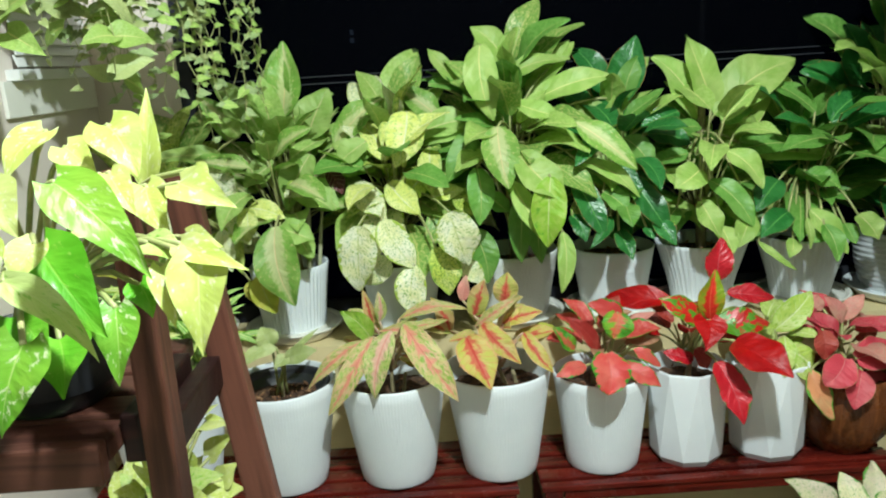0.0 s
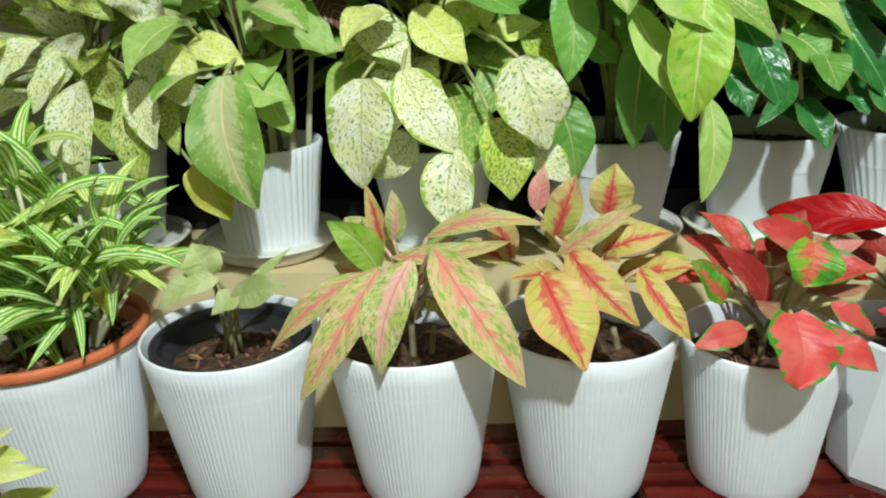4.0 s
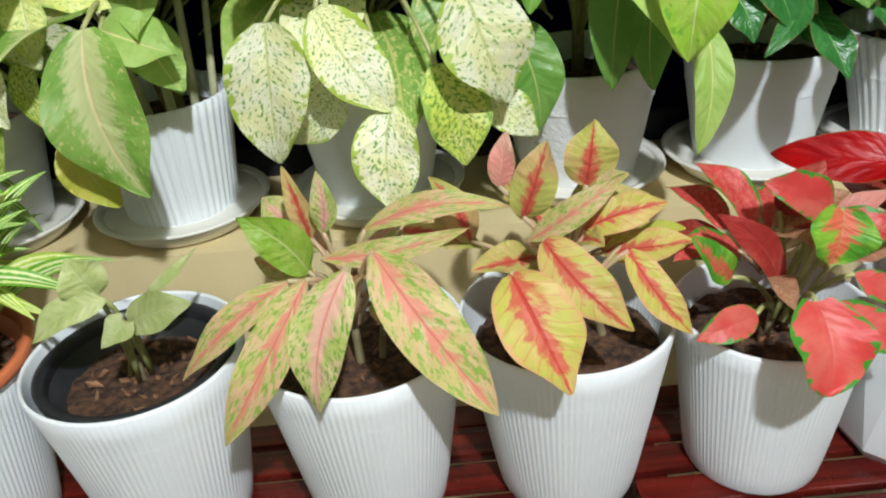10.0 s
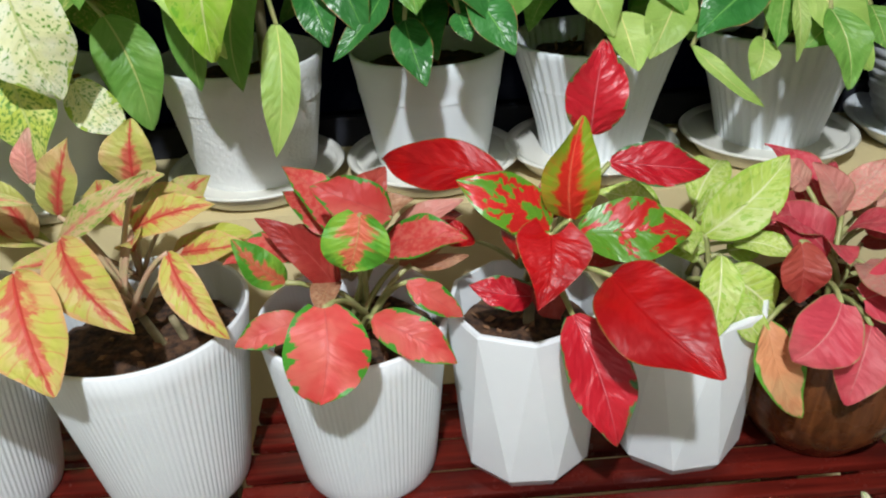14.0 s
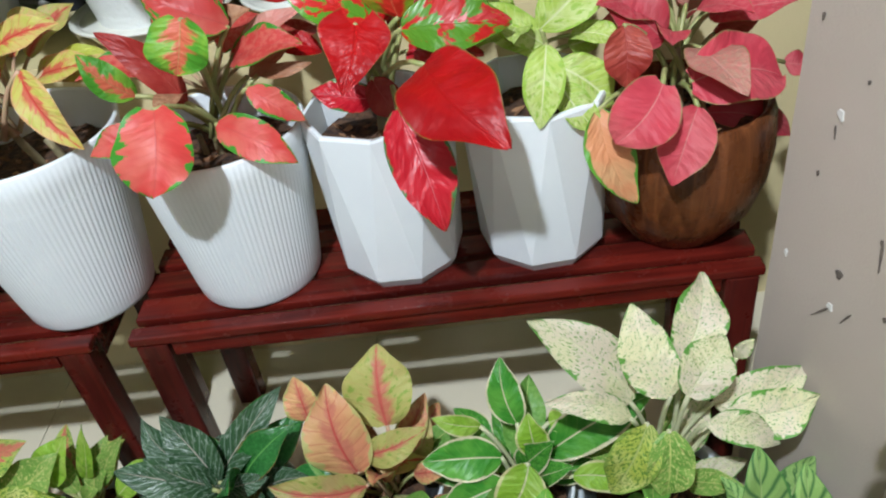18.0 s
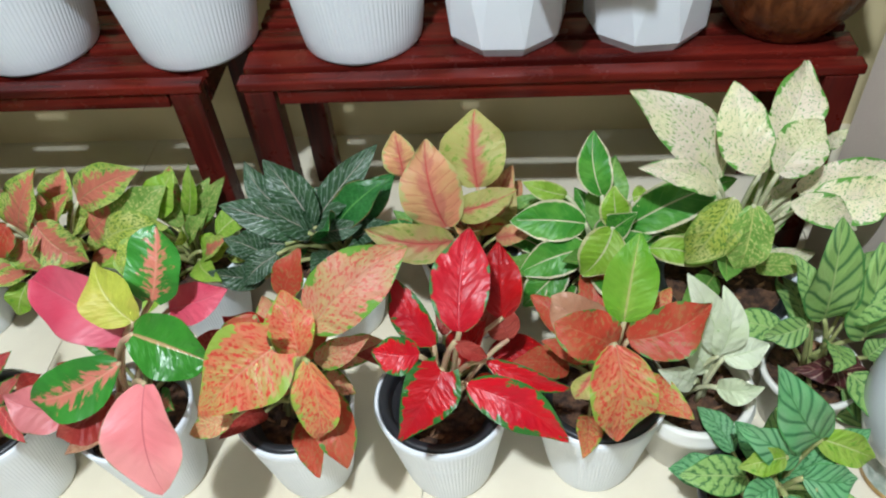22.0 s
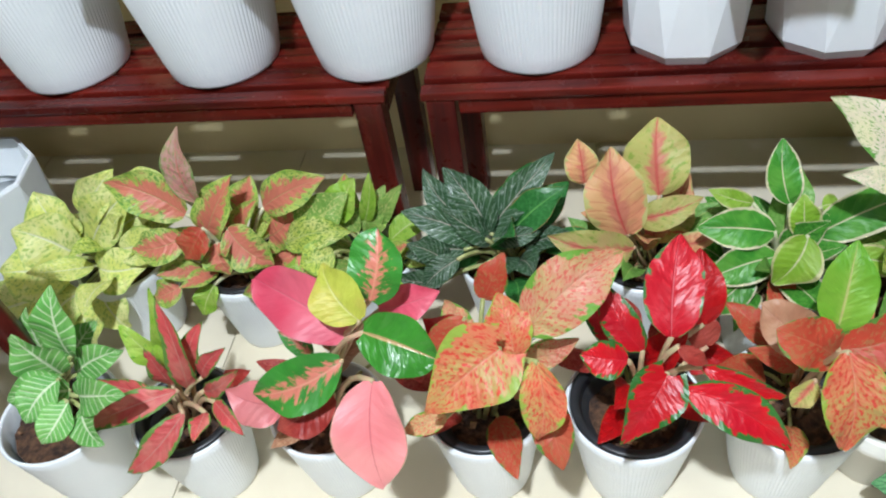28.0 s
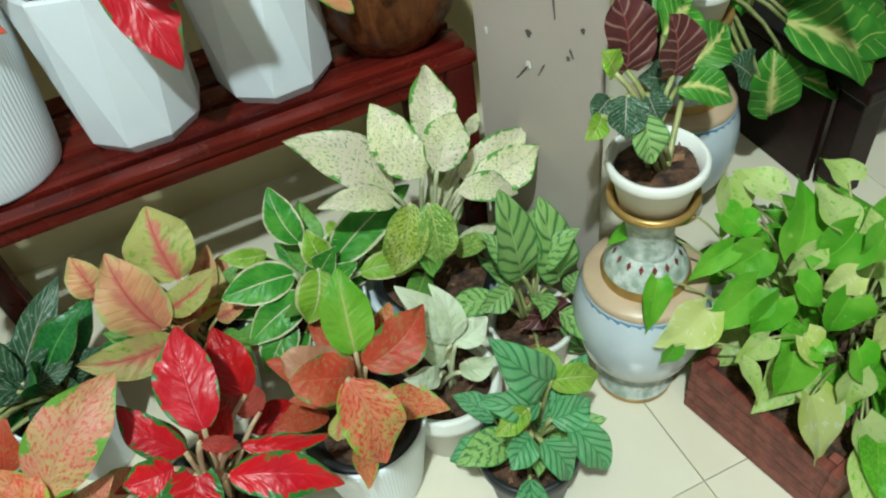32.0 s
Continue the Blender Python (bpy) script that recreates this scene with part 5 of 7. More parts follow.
th = potted((1.41, 1.285, 0), CUP_FLOOR, "calathea with dark herringbone leaves in a small white pot", "potted plant", "plants on the floor", 0, (0.050, 0.088), 17, None, 14)
leaves(th, PETIOLE, (0.0, 0, 0.1), [
    (-0.010, 0.000, 0.193, 129, 80, 0.144, 0.064, "calathea"),
    (0.044, 0.000, 0.157, 132, 79, 0.142, 0.063, "calathea"),
    (0.047, -0.020, 0.122, -173, 11, 0.086, 0.039, "brown"),
    (0.042, -0.020, 0.023, 8, 37, 0.088, 0.051, "calathea"),
    (-0.037, -0.020, 0.207, -168, -11, 0.048, 0.034, "calathea"),
    (0.059, 0.000, 0.118, 25, 47, 0.034, 0.035, "calathea"),
    (0.000, -0.030, 0.146, 0, -36, 0.069, 0.034, "brown"),
    (0.021, -0.040, 0.112, -11, -51, 0.083, 0.036, "calathea")])
wild_leaves(th, random.Random(72), 8, (0.0, 0.0, 0.10), 0.13, 0.12, 0.085, ["calathea", "calathea", "limefresh"], aspect=0.55, low=-35, high=60)

th = potted((0.215, 1.435, 0), FLOORPOT, "yellow speckled aglaonema in a white ribbed pot", "potted plant", "plants on the floor", 0, (0.060, 0.127), 18, None, 14)
leaves(th, PETIOLE, (0.0, 0, 0.142), [
    (-0.061, 0.000, 0.189, 151, 63, 0.092, 0.082, "yellowspeck"),
    (-0.035, 0.020, 0.207, 18, 52, 0.111, 0.063, "yellowspeck"),
    (-0.049, -0.020, 0.174, 180, 39, 0.102, 0.091, "yellowspeck"),
    (-0.038, 0.000, 0.179, 18, 43, 0.131, 0.081, "yellowspeck"),
    (-0.066, -0.040, 0.157, -175, 9, 0.104, 0.093, "yellowspeck"),
    (-0.021, -0.030, 0.161, -6, 11, 0.098, 0.072, "yellowspeck"),
    (-0.055, -0.050, 0.130, -157, -34, 0.091, 0.085, "yellowspeck"),
    (-0.018, -0.050, 0.145, -44, -56, 0.078, 0.074, "yellowspeck"),
    (0.025, -0.020, 0.191, -6, 9, 0.099, 0.057, "yellowspeck"),
    (-0.057, -0.060, 0.116, -73, -55, 0.072, 0.075, "yellowspeck"),
    (-0.127, 0.030, 0.133, 169, 41, 0.130, 0.087, "yellowspeck"),
    (-0.022, 0.020, 0.173, 6, 30, 0.109, 0.065, "yellowspeck"),
    (-0.128, -0.040, 0.114, -171, -13, 0.132, 0.087, "yellowspeck")])
wild_leaves(th, random.Random(90), 14, (0.0, 0.0, 0.140), 0.11, 0.06, 0.085, ["yellowspeck", "specklegreen"], low=8, high=50)

th = potted((0.415, 1.43, 0), FLOORPOT, "pink mottled aglaonema with a spear leaf in a white pot", "potted plant", "plants on the floor", 0, (0.060, 0.127), 19, (0.0645, 0.154, BLACK), 14)
leaves(th, PETIOLE_WHITE, (0.0, 0, 0.142), [
    (-0.032, 0.000, 0.270, 37, 83, 0.124, 0.056, "pinkspear", "lance"),
    (-0.050, -0.010, 0.256, 175, 30, 0.116, 0.067, "mottled"),
    (-0.032, -0.010, 0.214, 8, 56, 0.124, 0.062, "mottled"),
    (0.051, 0.020, 0.240, 6, 25, 0.109, 0.060, "mottled"),
    (0.016, -0.030, 0.247, -20, -42, 0.080, 0.062, "mottled"),
    (-0.003, -0.040, 0.229, -61, -61, 0.048, 0.050, "mottled"),
    (-0.060, -0.020, 0.222, -173, -12, 0.086, 0.055, "mottled"),
    (-0.014, -0.040, 0.257, -146, -46, 0.052, 0.051, "orangered"),
    (-0.093, -0.040, 0.138, -167, -21, 0.048, 0.046, "mottled"),
    (0.005, 0.030, 0.215, 36, 59, 0.067, 0.053, "mottled"),
    (-0.022, -0.060, 0.165, -140, -53, 0.052, 0.039, "limefresh"),
    (-0.091, 0.040, 0.256, 165, 12, 0.079, 0.044, "yellowspeck"),
    (0.042, 0.020, 0.182, 0, 40, 0.074, 0.062, "mottled")])
wild_leaves(th, random.Random(91), 14, (0.0, 0.0, 0.140), 0.11, 0.06, 0.075, ["mottled", "specklegreen", "mottled"], low=8, high=50)

th = potted((0.6, 1.44, 0), FLOORPOT, "green and pink mottled aglaonema in a white ribbed pot", "potted plant", "plants on the floor", 0, (0.060, 0.127), 20, None, 14)
leaves(th, PETIOLE, (0.0, 0, 0.142), [
    (-0.089, 0.000, 0.213, 14, 25, 0.091, 0.060, "greenspot"),
    (-0.104, -0.020, 0.197, 0, 16, 0.104, 0.051, "specklegreen"),
    (-0.087, -0.030, 0.186, -12, -23, 0.053, 0.052, "mottled"),
    (-0.045, 0.020, 0.207, 25, 51, 0.074, 0.052, "limefresh"),
    (-0.129, 0.020, 0.191, 163, 34, 0.041, 0.054, "specklegreen"),
    (-0.004, 0.030, 0.186, 39, 69, 0.090, 0.030, "limefresh", "lance"),
    (0.016, 0.030, 0.176, 25, 56, 0.085, 0.032, "greenspot", "lance"),
    (0.026, -0.020, 0.172, -12, 27, 0.056, 0.042, "limefresh"),
    (-0.093, 0.030, 0.172, 144, 67, 0.088, 0.053, "mottled"),
    (-0.029, -0.040, 0.199, -157, -6, 0.050, 0.051, "specklegreen")])
wild_leaves(th, random.Random(89), 16, (0.0, 0.0, 0.140), 0.11, 0.06, 0.07, ["limefresh", "specklegreen", "greenspot", "mottled"], low=8, high=50)

th = potted((0.805, 1.445, 0), FLOORPOT, "dark green aglaonema with silvery veins in a white ribbed pot", "potted plant", "plants on the floor", 0, (0.060, 0.127), 21, None, 14)
leaves(th, PETIOLE, (0.0, 0, 0.142), [
    (-0.021, -0.010, 0.201, 140, 46, 0.110, 0.055, "silver"),
    (-0.027, 0.000, 0.191, 37, 36, 0.143, 0.046, "silver"),
    (-0.027, -0.020, 0.201, 176, 23, 0.119, 0.050, "silver"),
    (-0.054, -0.040, 0.200, -173, 1, 0.078, 0.044, "silver"),
    (-0.048, 0.010, 0.200, 151, 40, 0.102, 0.042, "silver"),
    (-0.016, -0.020, 0.201, 0, 11, 0.066, 0.031, "silver"),
    (-0.075, -0.050, 0.181, -173, 46, 0.070, 0.038, "silver"),
    (-0.087, -0.060, 0.156, -163, 26, 0.075, 0.035, "silver"),
    (-0.064, 0.020, 0.152, 42, 50, 0.082, 0.042, "silver"),
    (-0.060, -0.060, 0.202, -159, -34, 0.066, 0.035, "silver")])
wild_leaves(th, random.Random(87), 18, (0.0, 0.0, 0.140), 0.11, 0.06, 0.085, ["silver", "dark"], low=8, high=50)

th = potted((0.99, 1.445, 0), FLOORPOT, "peach-coloured aglaonema with red midribs in a white ribbed pot", "potted plant", "plants on the floor", 0, (0.060, 0.127), 22, (0.0645, 0.154, BLACK), 14)
leaves(th, PETIOLE_PINK, (0.0, 0, 0.142), [
    (0.014, 0.010, 0.249, 94, 49, 0.099, 0.086, "peachyellow"),
    (-0.026, -0.030, 0.218, 117, 60, 0.116, 0.080, "peach"),
    (-0.080, 0.020, 0.262, 111, 68, 0.061, 0.045, "peach"),
    (-0.018, -0.020, 0.234, 2, 21, 0.090, 0.041, "peachyellow"),
    (-0.018, -0.040, 0.203, -170, 18, 0.116, 0.053, "peachyellow"),
    (-0.014, 0.000, 0.194, 0, -2, 0.070, 0.031, "rustyellow"),
    (0.022, 0.020, 0.169, 34, 44, 0.067, 0.046, "peachyellow")])
wild_leaves(th, random.Random(85), 14, (0.0, 0.0, 0.140), 0.11, 0.06, 0.085, ["peach", "bronze", "green"], low=8, high=50)

th = potted((1.152, 1.42, 0), FLOORPOT, "green aglaonema with cream-edged leaves in a white ribbed pot", "potted plant", "plants on the floor", 0, (0.060, 0.127), 23, None, 14)
leaves(th, PETIOLE_WHITE, (0.0, 0, 0.142), [
    (0.008, 0.020, 0.246, 108, 54, 0.081, 0.045, "whiteedge"),
    (0.040, 0.000, 0.209, 11, 25, 0.143, 0.059, "whiteedge"),
    (-0.015, -0.020, 0.236, 180, 5, 0.092, 0.053, "whiteedge"),
    (0.028, 0.000, 0.209, 114, 70, 0.057, 0.041, "limeedge"),
    (0.014, -0.050, 0.257, -138, -49, 0.068, 0.059, "limeedge"),
    (-0.011, -0.040, 0.213, -167, -13, 0.091, 0.051, "whiteedge"),
    (-0.039, -0.050, 0.193, -150, -35, 0.075, 0.047, "whiteedge"),
    (0.066, -0.030, 0.201, -7, -10, 0.079, 0.038, "limeedge"),
    (-0.036, 0.020, 0.247, 180, 21, 0.060, 0.027, "limeedge"),
    (0.046, 0.020, 0.241, 0, 11, 0.021, 0.029, "limeedge")])
wild_leaves(th, random.Random(86), 18, (0.0, 0.0, 0.140), 0.11, 0.06, 0.085, ["whiteedge", "green", "whiteedge"], low=8, high=50)

th = potted((1.325, 1.415, 0), LATTICE, "ivory aglaonema flecked with green in a white lattice bowl", "potted plant", "plants on the floor", 0, (0.076, 0.118), 24, None, 14)
leaves(th, PETIOLE_WHITE, (0.0, 0, 0.13), [
    (0.025, 0.020, 0.331, 61, 35, 0.100, 0.062, "ivory"),
    (0.001, -0.020, 0.316, 117, 47, 0.108, 0.063, "ivory"),
    (0.017, -0.030, 0.325, 42, 32, 0.076, 0.059, "ivory"),
    (-0.037, 0.000, 0.290, 152, 41, 0.150, 0.067, "ivory"),
    (0.057, 0.000, 0.274, 6, 12, 0.110, 0.059, "ivory"),
    (0.069, -0.020, 0.277, 0, 5, 0.098, 0.058, "ivory"),
    (-0.044, -0.030, 0.299, 179, 25, 0.102, 0.034, "ivory"),
    (0.089, 0.030, 0.310, 7, 58, 0.031, 0.019, "ivory"),
    (0.037, -0.040, 0.290, -7, -22, 0.085, 0.040, "ivory"),
    (-0.028, -0.040, 0.299, -154, -62, 0.098, 0.057, "specklegreen"),
    (-0.007, -0.050, 0.296, -101, -77, 0.089, 0.054, "greenspot")])
wild_leaves(th, random.Random(88), 10, (0.0, 0.0, 0.140), 0.11, 0.06, 0.085, ["green", "greenspot", "ivory"], low=8, high=50)

saucer(-0.16, 2.0, False)

th = potted((-0.16, 2.0, LEDGE_Z + 0.009), PLAIN, "drooping cream-speckled dieffenbachia in a white pot on a saucer", "potted plant", "plants on the ledge", 0, (0.09, 0.150), 26, None, 14)
leaves(th, PETIOLE, (0, 0, 0.3), [
    (0.091, -0.200, 0.323, -93, -67, 0.154, 0.068, "speckle"),
    (0.155, -0.170, 0.313, -88, -71, 0.156, 0.056, "specklegreen"),
    (0.170, -0.200, 0.322, -58, -69, 0.100, 0.049, "speckle"),
    (-0.070, -0.100, 0.251, -62, -48, 0.067, 0.052, "specklegreen"),
    (0.052, -0.160, 0.359, -135, -55, 0.099, 0.047, "speckle"),
    (-0.050, -0.160, 0.316, -148, -41, 0.099, 0.057, "greenspot"),
    (0.227, -0.180, 0.365, -87, -75, 0.079, 0.049, "yellowspeck"),
    (0.194, -0.140, 0.289, -88, -70, 0.089, 0.036, "specklegreen"),
    (-0.021, -0.180, 0.382, -136, -36, 0.071, 0.062, "yellowspeck"),
    (-0.020, -0.100, 0.262, -73, -66, 0.078, 0.045, "greenspot"),
    (0.207, -0.140, 0.180, -66, -66, 0.055, 0.038, "yellowing"),
    (0.030, -0.180, 0.377, -160, -42, 0.080, 0.051, "speckle"),
    (0.161, -0.060, 0.474, -161, 1, 0.182, 0.052, "light"),
    (0.103, -0.120, 0.446, -20, -28, 0.132, 0.070, "speckle"),
    (0.028, -0.120, 0.451, -11, -27, 0.114, 0.058, "specklegreen"),
    (0.071, -0.140, 0.381, -136, -60, 0.114, 0.060, "speckle"),
    (0.174, -0.160, 0.371, -34, -51, 0.113, 0.070, "speckle"),
    (0.193, -0.020, 0.518, 180, 51, 0.059, 0.046, "light"),
    (0.066, -0.120, 0.354, -23, -59, 0.100, 0.067, "specklegreen")])
wild_leaves(th, random.Random(11), 36, (0, 0.04, 0.22), 0.2, 0.31, 0.169, ['specklegreen', 'speckle', 'greenspot'], low=-30, high=60)

saucer(0.117, 2.0, False)

th = potted((0.117, 2.0, LEDGE_Z + 0.009), WAVY, "green and cream dieffenbachia in a white ribbed pot", "potted plant", "plants on the ledge", 0, (0.084, 0.150), 28, None, 14)
stems(th, [((0.03, 0, 0.14), (0.02, 0, 0.34), 0.008), ((0.05, 0.01, 0.14), (0.06, 0, 0.30), 0.007), ((0.01, 0.02, 0.14), (-0.02, 0, 0.32), 0.007)])
leaves(th, PETIOLE, (0.01, 0, 0.3), [
    (0.020, -0.220, 0.325, -57, -75, 0.186, 0.103, "dieff"),
    (0.022, -0.180, 0.314, -14, -21, 0.088, 0.069, "dieffgreen"),
    (0.058, -0.140, 0.292, -35, -60, 0.071, 0.053, "dieffgreen"),
    (-0.033, -0.200, 0.210, -33, -68, 0.099, 0.065, "yellowing"),
    (0.048, -0.060, 0.396, -20, -28, 0.134, 0.068, "dieffgreen"),
    (-0.055, -0.140, 0.358, -13, -16, 0.095, 0.055, "yellowspeck"),
    (0.229, -0.060, 0.490, -166, -34, 0.099, 0.069, "dieffgreen"),
    (0.222, -0.030, 0.450, 180, 23, 0.088, 0.062, "light"),
    (0.019, 0.020, 0.557, 22, 82, 0.183, 0.086, "dieff"),
    (-0.069, 0.000, 0.522, 45, 77, 0.130, 0.114, "dieffgreen"),
    (0.080, 0.000, 0.500, 18, 62, 0.134, 0.105, "dieffgreen"),
    (-0.114, 0.020, 0.502, 172, 59, 0.140, 0.059, "dieff"),
    (0.048, 0.040, 0.506, 168, 61, 0.105, 0.070, "dieffgreen"),
    (0.148, 0.000, 0.479, 9, 41, 0.174, 0.082, "dieff"),
    (0.038, -0.080, 0.398, -20, -29, 0.133, 0.078, "dieffgreen"),
    (0.091, -0.060, 0.467, -147, -60, 0.148, 0.086, "dieffgreen"),
    (0.130, -0.060, 0.423, -30, -54, 0.068, 0.044, "brown"),
    (0.247, -0.040, 0.420, -175, -2, 0.111, 0.049, "dieffgreen"),
    (0.007, -0.100, 0.303, -22, -45, 0.114, 0.072, "dieffgreen"),
    (0.002, -0.050, 0.453, -158, -34, 0.096, 0.067, "dieffgreen"),
    (0.078, -0.100, 0.398, -157, -25, 0.057, 0.054, "speckle")])
stems(th, [((0.055, -0.02, 0.14), (0.07, -0.02, 0.36), 0.007), ((0.03, -0.04, 0.14), (0.03, -0.04, 0.34), 0.007), ((0.075, 0.0, 0.14), (0.10, 0.0, 0.33), 0.006), ((0.0, -0.03, 0.14), (-0.03, -0.04, 0.32), 0.006)], PETIOLE_WHITE)
wild_leaves(th, random.Random(12), 44, (0, 0.04, 0.26), 0.22, 0.37, 0.166, ['dieffgreen', 'dieff'], low=-10, high=75)
wild_leaves(th, random.Random(212), 8, (0, -0.10, 0.38), 0.17, 0.14, 0.14, ['dieffgreen', 'dieff'], low=-30, high=40, aspect=0.5, root=(0, 0, 0.2))

saucer(0.405, 2.0, False)

th = potted((0.405, 2.0, LEDGE_Z + 0.009), PLAIN, "dieffenbachia with cream leaves speckled green hanging over a white pot", "potted plant", "plants on the ledge", 0, (0.09, 0.150), 30, None, 14)
leaves(th, PETIOLE, (0, 0, 0.33), [
    (-0.081, -0.220, 0.314, -97, -74, 0.148, 0.093, "speckle"),
    (-0.026, -0.220, 0.324, -24, -57, 0.136, 0.076, "speckle"),
    (0.129, -0.240, 0.337, -42, -69, 0.126, 0.099, "speckle"),
    (0.094, -0.230, 0.255, -48, -69, 0.113, 0.076, "specklegreen"),
    (0.042, -0.250, 0.220, -110, -74, 0.115, 0.075, "speckle"),
    (-0.017, -0.180, 0.223, -161, -41, 0.083, 0.069, "speckle"),
    (0.150, -0.200, 0.216, -21, -47, 0.081, 0.053, "speckle"),
    (0.045, -0.080, 0.556, -115, -62, 0.141, 0.095, "yellowspeck"),
    (0.095, -0.080, 0.468, -96, -65, 0.117, 0.059, "yellowspeck"),
    (-0.006, -0.140, 0.398, -32, -45, 0.107, 0.070, "yellowspeck"),
    (-0.093, -0.140, 0.395, -28, -42, 0.116, 0.072, "speckle"),
    (0.089, -0.120, 0.351, -7, 12, 0.084, 0.044, "yellowspeck"),
    (0.122, -0.040, 0.383, 15, 39, 0.097, 0.066, "light"),
    (0.180, -0.140, 0.274, -38, -69, 0.137, 0.074, "green"),
    (0.145, -0.120, 0.360, -21, -30, 0.097, 0.074, "specklegreen"),
    (0.062, -0.040, 0.493, 0, 12, 0.155, 0.085, "dieffgreen"),
    (0.072, -0.100, 0.276, -50, -62, 0.056, 0.040, "dark"),
    (0.029, -0.020, 0.424, 159, 37, 0.071, 0.057, "specklegreen"),
    (-0.094, -0.120, 0.381, -25, -44, 0.097, 0.074, "speckle"),
    (-0.005, -0.040, 0.540, -49, -66, 0.129, 0.068, "yellowspeck"),
    (0.072, -0.100, 0.398, -154, -51, 0.073, 0.075, "yellowspeck"),
    (-0.073, 0.020, 0.535, 8, 43, 0.097, 0.053, "light"),
    (-0.037, -0.020, 0.472, -164, -31, 0.087, 0.056, "dieffgreen")])
wild_leaves(th, random.Random(13), 46, (0, 0.04, 0.24), 0.22, 0.36, 0.169, ['specklegreen', 'light', 'greenspot', 'speckle'], low=-30, high=60)
wild_leaves(th, random.Random(213), 9, (0, -0.10, 0.36), 0.17, 0.14, 0.14, ['yellowspeck', 'specklegreen', 'green'], low=-30, high=40, aspect=0.5, root=(0, 0, 0.2))

saucer(0.7, 2.0, False)

th = potted((0.7, 2.0, LEDGE_Z + 0.009), HAMMER, "tall pale-flecked green aglaonema in a white hammered pot", "potted plant", "plants on the ledge", 0, (0.09, 0.150), 32, None, 14)
stems(th, [((0.0, 0, 0.14), (0.0, 0, 0.5), 0.009), ((0.03, 0.01, 0.14), (0.05, 0, 0.42), 0.008)])
leaves(th, PETIOLE, (0, 0, 0.45), [
    (-0.049, -0.230, 0.520, -80, -65, 0.145, 0.086, "dieff"),
    (-0.006, -0.250, 0.459, -34, -44, 0.150, 0.090, "light"),
    (0.055, -0.300, 0.412, -125, -81, 0.153, 0.079, "limefresh"),
    (-0.096, -0.190, 0.426, -91, -68, 0.134, 0.065, "green"),
    (0.017, -0.170, 0.363, -121, -74, 0.169, 0.065, "green"),
    (0.060, -0.170, 0.330, -120, -71, 0.141, 0.061, "green"),
    (0.092, -0.220, 0.270, -101, -69, 0.141, 0.044, "light"),
    (0.130, -0.190, 0.517, -21, -39, 0.177, 0.072, "dieff"),
    (0.139, -0.190, 0.425, -17, -30, 0.159, 0.045, "light"),
    (-0.022, -0.240, 0.396, -36, -59, 0.165, 0.054, "light"),
    (-0.067, -0.130, 0.350, -34, -37, 0.067, 0.053, "green"),
    (0.067, -0.020, 0.497, 180, 28, 0.047, 0.057, "light"),
    (-0.072, -0.130, 0.700, -72, -76, 0.177, 0.081, "light"),
    (-0.002, -0.020, 0.650, 166, 50, 0.127, 0.072, "light"),
    (-0.118, -0.020, 0.616, 165, 46, 0.114, 0.049, "light"),
    (-0.003, -0.020, 0.621, 0, 13, 0.161, 0.056, "light"),
    (-0.174, -0.020, 0.535, 168, 36, 0.123, 0.072, "dieff"),
    (-0.230, -0.040, 0.477, 0, 14, 0.150, 0.071, "dieffgreen"),
    (0.056, -0.030, 0.556, 0, 15, 0.213, 0.075, "light"),
    (0.005, -0.130, 0.562, -21, -20, 0.118, 0.054, "light"),
    (-0.035, 0.000, 0.464, 167, 51, 0.137, 0.068, "light"),
    (-0.194, 0.000, 0.614, 0, -8, 0.115, 0.045, "green"),
    (0.291, 0.000, 0.550, 25, 66, 0.117, 0.056, "green"),
    (0.137, 0.000, 0.485, 0, 23, 0.131, 0.069, "light"),
    (-0.107, -0.130, 0.503, -139, -56, 0.134, 0.062, "green"),
    (0.107, 0.020, 0.634, 8, 41, 0.092, 0.042, "light")])
wild_leaves(th, random.Random(14), 44, (0, 0.04, 0.32), 0.25, 0.4, 0.189, ['greenspot', 'green', 'light'], low=-35, high=65)
wild_leaves(th, random.Random(214), 14, (0, -0.10, 0.42), 0.17, 0.14, 0.14, ['green', 'light', 'greenspot'], low=-30, high=40, aspect=0.5, root=(0, 0, 0.2))

saucer(0.957, 2.0, False)

